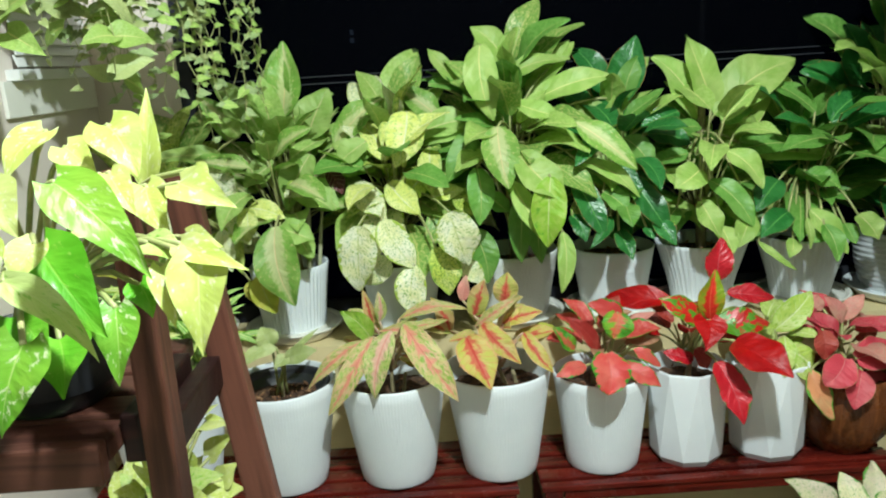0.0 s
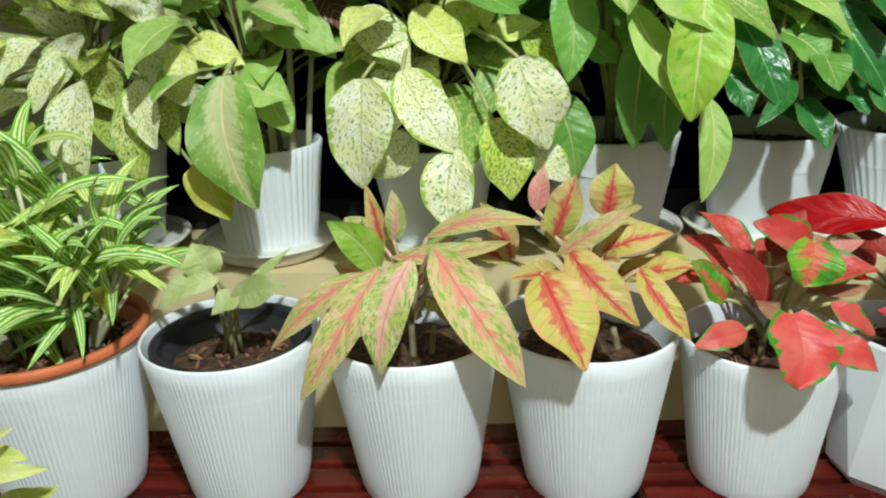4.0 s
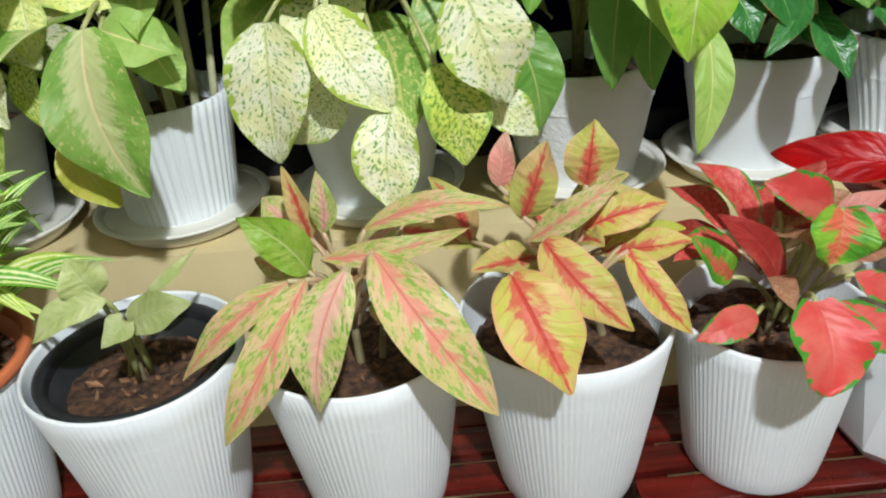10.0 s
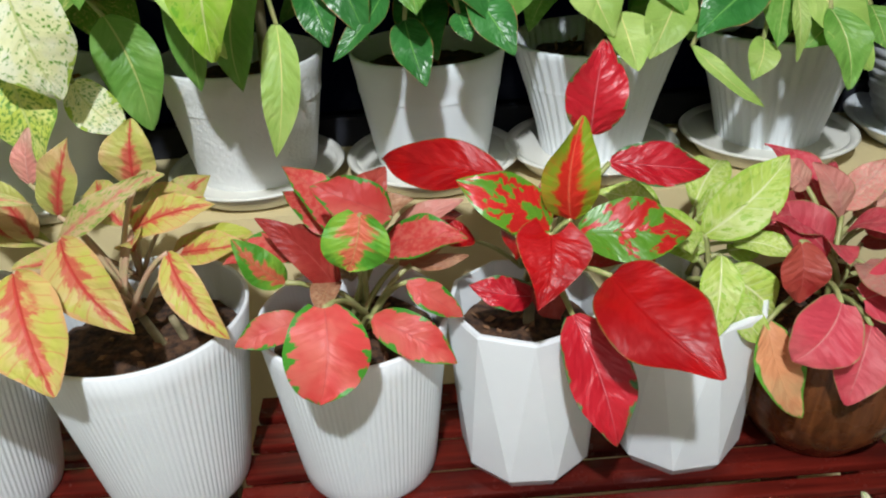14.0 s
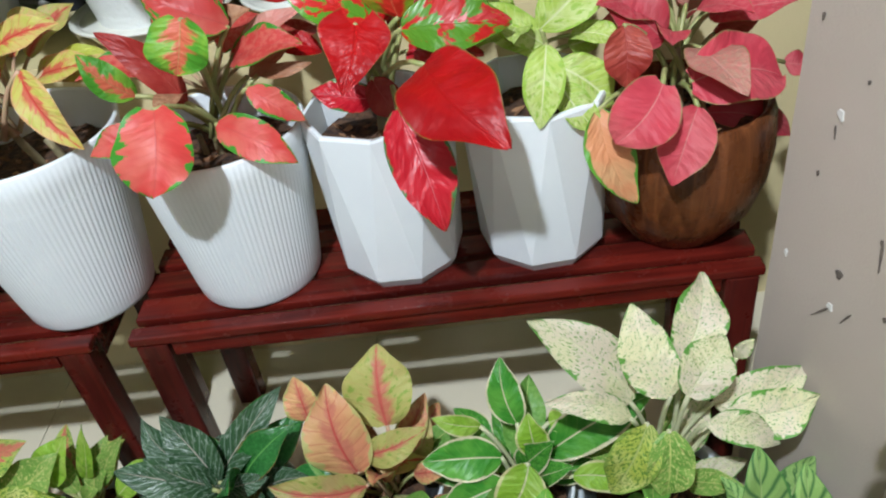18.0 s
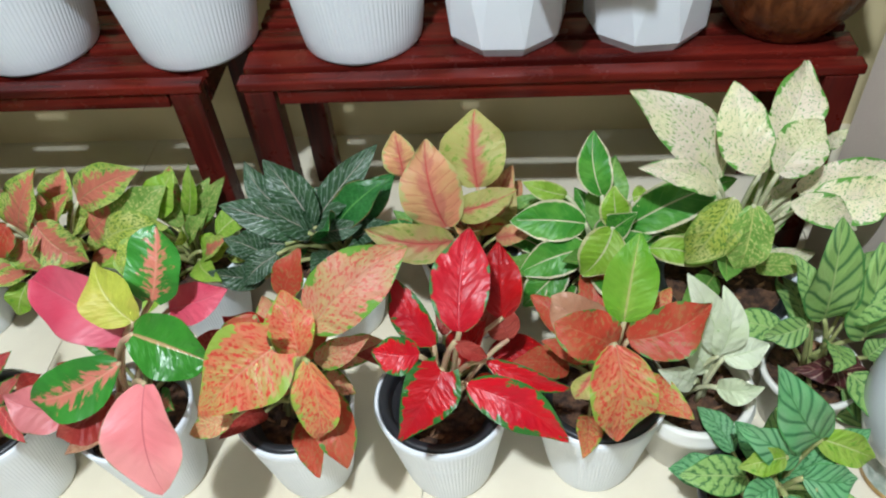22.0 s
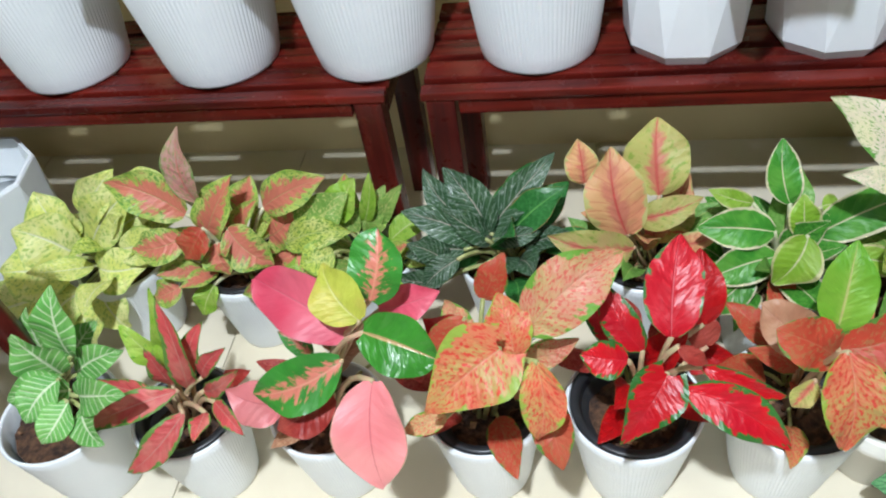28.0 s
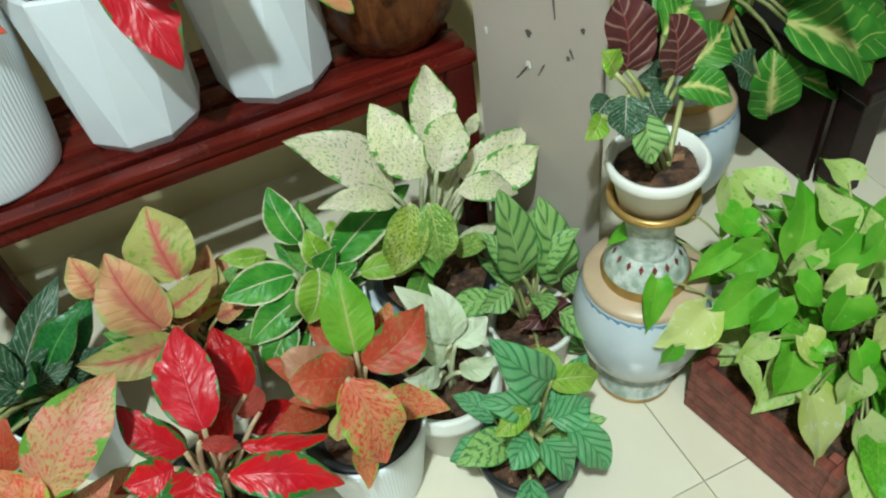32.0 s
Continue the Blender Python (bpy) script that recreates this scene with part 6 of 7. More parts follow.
th = potted((0.957, 2.0, LEDGE_Z + 0.009), PLAIN, "dark green aglaonema with red-tipped leaves in a white pot", "potted plant", "plants on the ledge", 0, (0.09, 0.150), 34, None, 14)
leaves(th, PETIOLE, (0, 0, 0.4), [
    (-0.048, -0.190, 0.294, -133, -37, 0.102, 0.032, "dark"),
    (-0.016, -0.210, 0.326, -91, -36, 0.074, 0.054, "green"),
    (-0.028, -0.190, 0.259, -74, -43, 0.085, 0.046, "dark"),
    (0.048, -0.210, 0.288, -53, -42, 0.084, 0.048, "dark"),
    (0.031, -0.210, 0.267, -73, -36, 0.039, 0.031, "dark"),
    (-0.133, -0.170, 0.318, -60, -56, 0.083, 0.035, "light"),
    (-0.126, -0.170, 0.383, -47, -58, 0.156, 0.065, "dark"),
    (0.003, -0.170, 0.380, -37, -54, 0.170, 0.070, "dark"),
    (0.087, -0.020, 0.461, -5, -15, 0.110, 0.075, "dark"),
    (-0.028, -0.150, 0.411, -40, -53, 0.102, 0.047, "dark"),
    (-0.064, -0.190, 0.351, -39, -35, 0.078, 0.058, "green"),
    (-0.138, -0.190, 0.302, -55, -49, 0.074, 0.046, "dark"),
    (0.142, -0.090, 0.518, -168, -17, 0.102, 0.056, "dark"),
    (-0.130, -0.040, 0.405, -7, -5, 0.167, 0.050, "light"),
    (0.000, -0.120, 0.467, -33, -46, 0.106, 0.065, "green"),
    (-0.218, -0.110, 0.419, -32, -49, 0.114, 0.053, "dark"),
    (-0.036, 0.020, 0.433, 173, 21, 0.084, 0.058, "dark")])
wild_leaves(th, random.Random(15), 50, (0, 0.04, 0.22), 0.22, 0.4, 0.160, ['dark', 'green', 'dark', 'light'], low=-35, high=60)
wild_leaves(th, random.Random(215), 12, (0, -0.10, 0.4), 0.17, 0.14, 0.14, ['dark', 'green', 'dark'], low=-30, high=40, aspect=0.5, root=(0, 0, 0.2))

saucer(1.19, 2.0, False)

th = potted((1.19, 2.0, LEDGE_Z + 0.009), SWIRL, "broad-leaved green aglaonema in a white flared pot", "potted plant", "plants on the ledge", 0, (0.09, 0.150), 36, None, 14)
stems(th, [((0.0, 0, 0.14), (-0.005, 0, 0.52), 0.014)])
leaves(th, PETIOLE, (0.0, 0, 0.45), [
    (0.025, 0.000, 0.518, 164, 68, 0.190, 0.097, "light"),
    (-0.012, 0.000, 0.494, 169, 55, 0.191, 0.110, "dieffgreen"),
    (0.025, -0.010, 0.498, 8, 31, 0.244, 0.129, "light"),
    (0.048, 0.000, 0.407, 9, 46, 0.191, 0.082, "broad"),
    (0.006, 0.020, 0.435, 174, 48, 0.143, 0.090, "green"),
    (0.083, -0.050, 0.419, -8, -10, 0.216, 0.083, "light"),
    (0.007, -0.150, 0.424, -37, -45, 0.119, 0.067, "light"),
    (-0.079, -0.210, 0.393, -149, -24, 0.085, 0.076, "light"),
    (-0.067, -0.080, 0.325, -171, 43, 0.085, 0.050, "light"),
    (-0.019, -0.190, 0.252, -79, -46, 0.074, 0.055, "light"),
    (0.054, -0.180, 0.276, -133, -45, 0.096, 0.056, "light"),
    (-0.036, -0.150, 0.358, -34, -45, 0.152, 0.065, "green"),
    (-0.112, -0.150, 0.295, -137, -37, 0.092, 0.050, "green"),
    (-0.066, -0.180, 0.315, -59, -54, 0.098, 0.061, "light"),
    (0.046, 0.020, 0.372, 0, -11, 0.114, 0.075, "green"),
    (-0.058, 0.000, 0.394, 180, 21, 0.088, 0.060, "green")])
wild_leaves(th, random.Random(16), 36, (0, 0.04, 0.24), 0.2, 0.18, 0.144, ['green', 'light', 'broad'], low=-35, high=60)
wild_leaves(th, random.Random(216), 10, (0, -0.10, 0.4), 0.17, 0.14, 0.14, ['green', 'light'], low=-30, high=40, aspect=0.5, root=(0, 0, 0.2))

saucer(1.455, 2.0, False)

th = potted((1.455, 2.0, LEDGE_Z + 0.009), SWIRL, "bushy green aglaonema in a white twisted-rib pot", "potted plant", "plants on the ledge", 0, (0.09, 0.150), 38, None, 14)
leaves(th, PETIOLE, (0, 0, 0.35), [
    (-0.204, -0.210, 0.215, -36, -37, 0.106, 0.021, "light"),
    (-0.113, -0.190, 0.211, -119, -37, 0.058, 0.037, "light"),
    (-0.051, -0.210, 0.246, -75, -56, 0.093, 0.052, "green"),
    (-0.092, -0.210, 0.264, -94, -66, 0.073, 0.021, "light"),
    (-0.131, -0.100, 0.214, -171, -6, 0.061, 0.029, "green"),
    (-0.030, -0.080, 0.206, -170, 16, 0.058, 0.035, "dark"),
    (0.030, -0.150, 0.232, -80, -47, 0.060, 0.041, "green"),
    (0.034, 0.000, 0.408, 63, 83, 0.086, 0.065, "green"),
    (0.048, 0.000, 0.356, 10, 44, 0.155, 0.071, "light"),
    (-0.011, 0.020, 0.410, 180, 27, 0.103, 0.064, "dark"),
    (0.059, -0.040, 0.277, -5, 17, 0.123, 0.075, "green"),
    (-0.072, -0.180, 0.278, -36, -50, 0.132, 0.064, "light"),
    (-0.117, -0.170, 0.274, -150, -25, 0.111, 0.064, "dark"),
    (-0.125, -0.130, 0.344, -146, -35, 0.109, 0.070, "dark"),
    (-0.066, -0.140, 0.354, -30, -21, 0.086, 0.067, "green"),
    (0.051, -0.170, 0.255, -51, -47, 0.074, 0.068, "light"),
    (-0.004, 0.030, 0.370, 6, 28, 0.101, 0.060, "dark"),
    (0.120, 0.000, 0.365, 0, 16, 0.079, 0.067, "dark"),
    (-0.104, -0.030, 0.370, -5, -16, 0.124, 0.063, "dark"),
    (-0.001, -0.170, 0.253, -151, -32, 0.096, 0.059, "green")])
wild_leaves(th, random.Random(17), 48, (0, 0.04, 0.22), 0.26, 0.3, 0.175, ['green', 'dark', 'green', 'light'], low=-35, high=65)
wild_leaves(th, random.Random(217), 12, (0, -0.10, 0.38), 0.17, 0.14, 0.14, ['dark', 'green'], low=-30, high=40, aspect=0.5, root=(0, 0, 0.2))

saucer(1.735, 2.0, True)

th = potted((1.735, 2.0, LEDGE_Z + 0.009), BANDED, "dark green plant in a grey wavy banded pot on a saucer", "potted plant", "plants on the ledge", 0, (0.1, 0.145), 40, None, 14)
leaves(th, PETIOLE, (0, 0, 0.4), [
    (-0.153, 0.000, 0.546, 145, 77, 0.157, 0.124, "dark"),
    (-0.151, 0.000, 0.517, 180, 27, 0.169, 0.108, "dark")])
wild_leaves(th, random.Random(118), 22, (-0.05, -0.01, 0.3), 0.34, 0.35, 0.184, ['green', 'dark', 'light'], low=-40, high=35, aspect=0.56, reach=0.95)
wild_leaves(th, random.Random(18), 52, (-0.05, 0.04, 0.24), 0.34, 0.48, 0.184, ['dark', 'green', 'dark'], low=-30, high=70)


# ---- the plant stand with its trailing plants ----
stand = thing("plant_stand", (-0.024, 0.75, 0), "dark brown stained wooden ladder plant stand with slatted shelves", "plant stand")
for px in (0.271, -0.62):
    sg = 1 if px > 0 else -1
    part("post", box_bm(px - 0.013, px + 0.013, -0.105, -0.072, 0.0, 1.195, 0.003), BROWN_WOOD_UP, stand)
    back = [Vector((px - sg * 0.002, 0.42, 0.4745)), Vector((px - sg * 0.006, 0.45, 0.008))]
    under("back_leg", tube("back_leg", [back[0], back[0].lerp(back[1], 0.5), back[1]], 0.018, 0.018, RED_WOOD_UP, 4), stand)
    side = part("side_leg", box_bm(-0.017, 0.017, -0.012, 0.012, 0.0, 1.175, 0.003), BROWN_WOOD_UP, stand)
    side.matrix_local = pose(px + sg * 0.146, 0.05, 0.004, -2.1, -7.9 * sg, 0)
    part("bracket", box_bm(min(px, px - sg * 0.03) - 0.002, max(px, px - sg * 0.03) - 0.013, -0.10, 0.05, 0.940, 0.985, 0.003), SHADE_DARK_WOOD, stand)
    part("cross_bar", box_bm(px - 0.010, px + 0.010, -0.0715, 0.075, 0.935, 0.970, 0.003), SHADE_DARK_WOOD, stand)
for zz, y00, n in ((0.975, -0.125, 5), (0.42, -0.330, 9)):
    for i in range(n):
        y0 = y00 + i * 0.052
        part("slat", box_bm(-0.60, 0.238, y0, y0 + 0.042, zz - 0.02, zz, 0.003), BROWN_WOOD, stand)
    part("front_board", box_bm(-0.60, 0.238, y00 - 0.020, y00 - 0.002, zz - 0.032, zz + 0.004, 0.003), BROWN_WOOD, stand)
for i in range(4):
    part("slat", box_bm(-0.60, 0.280, 0.28 + i * 0.045, 0.316 + i * 0.045, 0.50, 0.518, 0.003), BROWN_WOOD, stand)
for px in (0.20, -0.59):
    part("shelf_rail", box_bm(px - 0.009, px + 0.009, -0.07, 0.45, 0.475, 0.4995, 0.003), BROWN_WOOD, stand)
for i in range(7):
    part("slat", box_bm(-0.57, 0.235, -0.06 + i * 0.050, -0.016 + i * 0.050, 0.055, 0.075, 0.003), RED_WOOD, stand)
for px in (0.20, -0.55):
    part("shelf_rail", box_bm(px - 0.012, px + 0.012, -0.06, 0.285, 0.0, 0.0545, 0.003), RED_WOOD, stand)


def heart_plant(place, pot, label, group, seed, count, kinds, radius, rise, size, name_rows=(), low=-45, high=50, soil=(0.08, 0.1), stalk=None):
    th = potted(place, pot, label, "potted plant", group, 0, soil, seed)
    r = random.Random(seed)
    wild_leaves(th, r, count, (0, 0, soil[1]), radius, rise, size, kinds, "heart", 0.78, 0.9, 0.0, low, high, stalk or PETIOLE, None, 0.18, 0.9)
    return th


LINER = lathe("pot", pot_profile(0.05, 0.066, 0.075), 48, BLACK)
POTHOS_POT = lathe("pot", pot_profile(0.075, 0.105, 0.135), 64, GREYPOT)


th = potted((0.13, 0.72, 0.975), LINER, "neon yellow-green marbled pothos in a black pot on the stand", "potted plant", "plants on the stand", 0, (0.056, 0.055), 31)
leaves(th, PETIOLE, (0, 0, 0.06), [
    (0.156, -0.260, 0.236, -11, -47, 0.076, 0.036, "marble", "heart"),
    (0.111, -0.200, 0.187, -25, -51, 0.074, 0.049, "pothos", "heart"),
    (0.112, -0.250, 0.179, 0, -46, 0.072, 0.022, "pothoscream", "heart"),
    (0.153, -0.200, 0.144, -79, -67, 0.051, 0.033, "marble", "heart"),
    (0.114, -0.170, 0.259, -121, -40, 0.045, 0.030, "neon", "heart"),
    (0.090, -0.200, 0.229, -46, -49, 0.042, 0.032, "neon", "heart"),
    (0.119, -0.220, 0.194, -114, -50, 0.034, 0.028, "neon", "heart"),
    (0.122, -0.260, 0.143, -119, -65, 0.054, 0.050, "marble", "heart"),
    (0.098, -0.170, 0.115, -67, -44, 0.046, 0.048, "pothos", "heart"),
    (0.143, -0.140, 0.259, -47, -41, 0.055, 0.040, "neon", "heart"),
    (0.143, -0.080, 0.210, 79, 74, 0.075, 0.025, "neon", "heart"),
    (0.151, -0.170, 0.229, -44, -43, 0.040, 0.025, "neon", "heart"),
    (0.163, -0.140, 0.215, -48, -52, 0.044, 0.031, "neon", "heart"),
    (0.193, -0.160, 0.218, -34, -16, 0.056, 0.032, "neon", "heart"),
    (0.199, -0.140, 0.225, -40, -38, 0.020, 0.017, "neon", "heart"),
    (0.201, -0.200, 0.184, -38, -10, 0.066, 0.023, "neon", "heart"),
    (0.173, -0.180, 0.182, -31, -19, 0.041, 0.023, "pothoscream", "heart"),
    (0.218, -0.220, 0.180, -82, -61, 0.063, 0.040, "neon", "heart"),
    (0.184, -0.190, 0.168, -63, -60, 0.044, 0.022, "neon", "heart"),
    (0.155, -0.160, 0.148, -53, -37, 0.031, 0.026, "pothos", "heart"),
    (0.102, -0.120, 0.244, -35, -28, 0.040, 0.030, "neon", "heart"),
    (0.115, -0.140, 0.189, -36, -13, 0.053, 0.029, "neon", "heart"),
    (0.066, -0.160, 0.131, -36, -39, 0.044, 0.038, "pothos", "heart"),
    (0.084, -0.220, 0.197, -63, -61, 0.047, 0.038, "neon", "heart"),
    (0.180, -0.120, 0.172, -32, -9, 0.038, 0.025, "neon", "heart")], 0.0022)

th = heart_plant((-0.11, 0.72, 0.975), POTHOS_POT, "yellow-green trailing pothos in a grey pot on the stand", "plants on the stand", 32, 26, ["neon", "marble", "pothos"], 0.12, 0.12, 0.11)
th = heart_plant((0.10, 0.56, 0.42), POTHOS_POT, "bright green leafy plant in a grey pot on the lower shelf", "plants on the stand", 33, 70, ["pothos", "light", "pothos"], 0.16, 0.20, 0.065)
th = heart_plant((-0.15, 0.56, 0.42), POTHOS_POT, "dark green leafy plant in a grey pot on the lower shelf", "plants on the stand", 34, 70, ["light", "pothos", "green"], 0.16, 0.20, 0.065)

th = heart_plant((0.045, 1.12, 0.518), LINER, "neon yellow pothos in a black pot on the stand", "plants on the stand", 35, 26, ["neon", "neon", "pothoscream"], 0.08, 0.11, 0.07, low=-30, high=60, soil=(0.056, 0.055))
leaves(th, PETIOLE, (0, 0, 0.06), [
    (0.035, 0.060, 0.210, -9, 28, 0.072, 0.024, "neon", "heart"),
    (0.023, 0.060, 0.199, 0, 82, 0.058, 0.022, "neon", "heart"),
    (0.060, 0.050, 0.205, -9, 11, 0.064, 0.016, "neon", "lance"),
    (0.022, 0.060, 0.216, 180, 44, 0.036, 0.027, "neon", "heart"),
    (0.052, 0.040, 0.209, -36, 64, 0.040, 0.026, "neon", "heart"),
    (0.071, 0.060, 0.212, -17, 12, 0.034, 0.019, "neon", "heart"),
    (0.023, 0.060, 0.196, 0, 37, 0.074, 0.041, "neon", "heart"),
    (0.033, 0.050, 0.138, 180, 77, 0.069, 0.044, "neon", "heart"),
    (0.069, 0.060, 0.150, 0, 42, 0.059, 0.041, "neon", "heart"),
    (0.087, 0.050, 0.113, 0, 48, 0.040, 0.045, "neon", "heart"),
    (-0.046, 0.060, 0.331, -13, 42, 0.058, 0.022, "neon", "heart"),
    (0.008, 0.040, 0.348, -10, 22, 0.060, 0.023, "neon", "heart")])
for place, sd in (((-0.03, 0.95, 0.075), 36), ((-0.105, 1.365, 0.0), 37)):
    th = potted(place, CUP_FLOOR, "small bushy white and green plant in a white pot", "potted plant", "plants on the floor", 0, (0.050, 0.088), sd)
    wild_leaves(th, random.Random(sd), 44, (0, 0, 0.10), 0.10, 0.10, 0.048, ["white", "tiny", "netted"], aspect=0.6, low=-40, high=65)


# ---- hanging plants at the window ----
def hanging(place, label, seed, strands, spread, drop, kinds, size, shape="heart", top=1.75):
    th = thing("hanging_plant", place, label, "hanging plant", "hanging plants")
    r = random.Random(seed)
    under("basket", lathe("basket", [(0.001, 0), (0.05, 0.0), (0.075, 0.03), (0.09, 0.09), (0.094, 0.094), (0.088, 0.094), (0.07, 0.05)], 48, GREYPOT), th)
    for a in (0.3, 2.4, 4.5):
        under("cord", tube("cord", [(0.088 * math.cos(a), 0.088 * math.sin(a), 0.09), (0.03 * math.cos(a), 0.03 * math.sin(a), 0.5), (0, 0, 2.62 - place[2])], 0.0015, 0.0015, STEM, 5), th)
    pool = [leaf_mesh(1.0, r.uniform(0.62, 0.85), L[k], shape, r.uniform(0.3, 0.9), 0.2, 0.04, r.randrange(9999)) for k in kinds for _ in range(3)]
    for i in range(strands):
        a = i * 2.4 + r.uniform(-0.3, 0.3)
        x, y, z = 0.09 * math.cos(a), 0.09 * math.sin(a), 0.10
        n, out, ln = r.randint(9, 15), r.uniform(0.2, spread), r.uniform(0.45, 1.0) * drop
        pts = [Vector((x * 0.6, y * 0.6, z - 0.02))]
        for k in range(n):
            s = (k + 1) / n
            pts.append(Vector((x * (1 + out * min(1, s * 3)) + r.uniform(-0.012, 0.012), y * (1 + out * min(1, s * 3)) + r.uniform(-0.012, 0.012), z + 0.02 * math.sin(s * 3.1) - ln * s ** 1.2)))
        under("vine", tube("vine", pts, 0.0013, 0.0009, PETIOLE, 4), th)
        for k, p in enumerate(pts[1:]):
            for sgn in (1, -1) if k % 2 else (1,):
                az = a + sgn * r.uniform(0.6, 2.2)
                d = Vector((math.cos(az), math.sin(az), r.uniform(-1.0, 0.5)))
                under("leaf", r.choice(pool), th, leaf_pose(p, p + d, (0, -0.8, 0.5)) @ Matrix.Scale(size * r.uniform(0.6, 1.2), 4))
    return th


hanging((0.0, 1.72, 1.43), "trailing vine with tiny pale variegated leaves in a hanging pot", 41, 22, 1.0, 0.42, ["tiny", "light"], 0.026)
hanging((-0.10, 1.68, 1.46), "trailing vine with tiny pale leaves in a hanging pot", 42, 14, 0.9, 0.34, ["tiny", "seedling"], 0.030)
hanging((-0.18, 1.55, 1.62), "hanging heart-leaf vine with olive leaves in a grey pot", 43, 8, 0.8, 0.50, ["seedling", "light"], 0.078)
hanging((1.56, 1.70, 1.36), "hanging plant with small pale yellow leaves", 44, 22, 0.5, 0.12, ["flower", "yellowspeck"], 0.032)

# a white louvred window on the side wall
lou = tagged(new("window_2"), "white louvred window beside the plants", "window", kind="structure")
for i in range(9):
    m = part("louvre", box_bm(-0.18, 0.18, -0.013, 0.013, -0.002, 0.002, 0.0008), BLIND, lou)
    m.matrix_local = pose(-0.343, 1.89, 1.315 + i * 0.024, 72, 0, 90)
part("window_frame", box_bm(-0.359, -0.330, 1.69, 2.09, 1.275, 1.298, 0.002), BLIND, lou)
part("window_frame", box_bm(-0.359, -0.330, 1.69, 2.09, 1.530, 1.553, 0.002), BLIND, lou)
part("sill_board", box_bm(-0.359, -0.350, 1.66, 2.11, 1.200, 1.2745, 0.002), CREAM, lou)

# ---- the ceramic vases by the pillar ----
def vase(place, label, k=1.0):
    th = thing("ceramic_vase", place, label, "vase", "ceramic vases")
    def turn(name, pro, mat, lab="", rib=None):
        under(name, lathe(name, [(r * k * 0.80, k * (z * 1.3 if z < 0.18 else 0.234 + (z - 0.18) * 0.95)) for r, z in pro], 96, mat, rib, close=False), th, None, lab)
    turn("foot", [(0.001, 0.0), (0.062, 0.0), (0.066, 0.004), (0.066, 0.010)], GOLD, "tan foot ring")
    turn("foot_band", [(0.066, 0.010), (0.062, 0.016), (0.058, 0.036)], SAGE, "grey relief band")
    turn("bowl", [(0.058, 0.036), (0.066, 0.042), (0.090, 0.065), (0.104, 0.095), (0.107, 0.120), (0.103, 0.142), (0.093, 0.160)], CERAMIC, "white glazed bowl")
    turn("shoulder", [(0.093, 0.160), (0.094, 0.164), (0.090, 0.168), (0.066, 0.170)], SAND, "tan shoulder ring")
    turn("dome_rim", [(0.066, 0.170), (0.067, 0.176), (0.063, 0.180)], GOLD)
    turn("dome", [(0.063, 0.180), (0.060, 0.190), (0.050, 0.205), (0.040, 0.215)], SAGE, "sage relief dome")
    turn("neck", [(0.040, 0.215), (0.035, 0.235), (0.036, 0.255), (0.044, 0.275), (0.056, 0.290)], SAGE, "narrow relief neck")
    turn("mouth", [(0.056, 0.290), (0.062, 0.293), (0.064, 0.300), (0.060, 0.304), (0.054, 0.300), (0.046, 0.280)], GOLD, "gold mouth rim")
    tri = mesh_of("blue_triangle", [(-0.001, 0, 0), (0.0145, 0, 0), (0.00675, -0.0012, -0.021)], [(0, 2, 1)], BLUE, False)
    for i in range(37):
        a = 2 * math.pi * i / 37
        under("blue_triangle", tri, th, Matrix.Rotation(a, 4, "Z") @ pose(0.0757 * k, 0, 0.207 * k, 0, 0, 90) @ Matrix.Scale(k, 4))
    for i in range(16):
        a = 2 * math.pi * i / 16
        d = mesh_of("maroon_diamond", [(0, 0, 0.006), (0.003, 0, 0), (0, 0, -0.006), (-0.003, 0, 0)], [(0, 1, 2, 3)], MAROON, False) if i == 0 else d
        under("maroon_diamond", d, th, Matrix.Rotation(a, 4, "Z") @ pose(0.0386 * k, 0, 0.2615 * k, -30, 0, 90) @ Matrix.Scale(k, 4))
    return th


vase((1.522, 1.198, 0), "white ceramic vase stand with blue zigzag and gold rims", 1.0)
vase((1.76, 1.45, 0), "white ceramic vase with sage relief and gold rims", 1.05)
CUP = lathe("pot", [(r * 0.80, z * 0.95) for r, z in [(0.001, 0), (0.040, 0), (0.044, 0.003), (0.060, 0.062), (0.066, 0.064), (0.068, 0.068), (0.068, 0.076), (0.065, 0.079), (0.060, 0.078), (0.056, 0.05)]], 72, CREAM)

th = potted((1.522, 1.198, 0.326), CUP, "brown and green calathea in a white pot on a vase", "potted plant", "plants on the vases", 0, (0.044, 0.060), 51)
leaves(th, PETIOLE, (0, 0, 0.066), [
    (-0.019, 0.038, 0.166, 99, 76, 0.077, 0.064, "brown", "round"),
    (0.031, 0.028, 0.146, 112, 81, 0.068, 0.059, "brown", "round"),
    (-0.053, 0.008, 0.193, 180, 62, 0.034, 0.028, "limefresh"),
    (-0.053, -0.012, 0.180, -125, -52, 0.039, 0.044, "silver"),
    (-0.030, -0.012, 0.173, -48, -68, 0.036, 0.035, "silver"),
    (-0.040, -0.022, 0.158, -96, -65, 0.048, 0.039, "calathea"),
    (0.033, 0.038, 0.132, 180, 30, 0.042, 0.037, "silver"),
    (-0.080, -0.012, 0.168, -144, -7, 0.035, 0.022, "limefresh"),
    (-0.050, 0.018, 0.157, -160, -17, 0.031, 0.030, "silver"),
    (0.046, 0.038, 0.120, -18, -22, 0.069, 0.041, "yellowdot"),
    (0.096, 0.078, 0.107, 19, 17, 0.064, 0.055, "yellowdot"),
    (0.061, 0.088, 0.150, 28, 5, 0.065, 0.059, "yellowdot")])

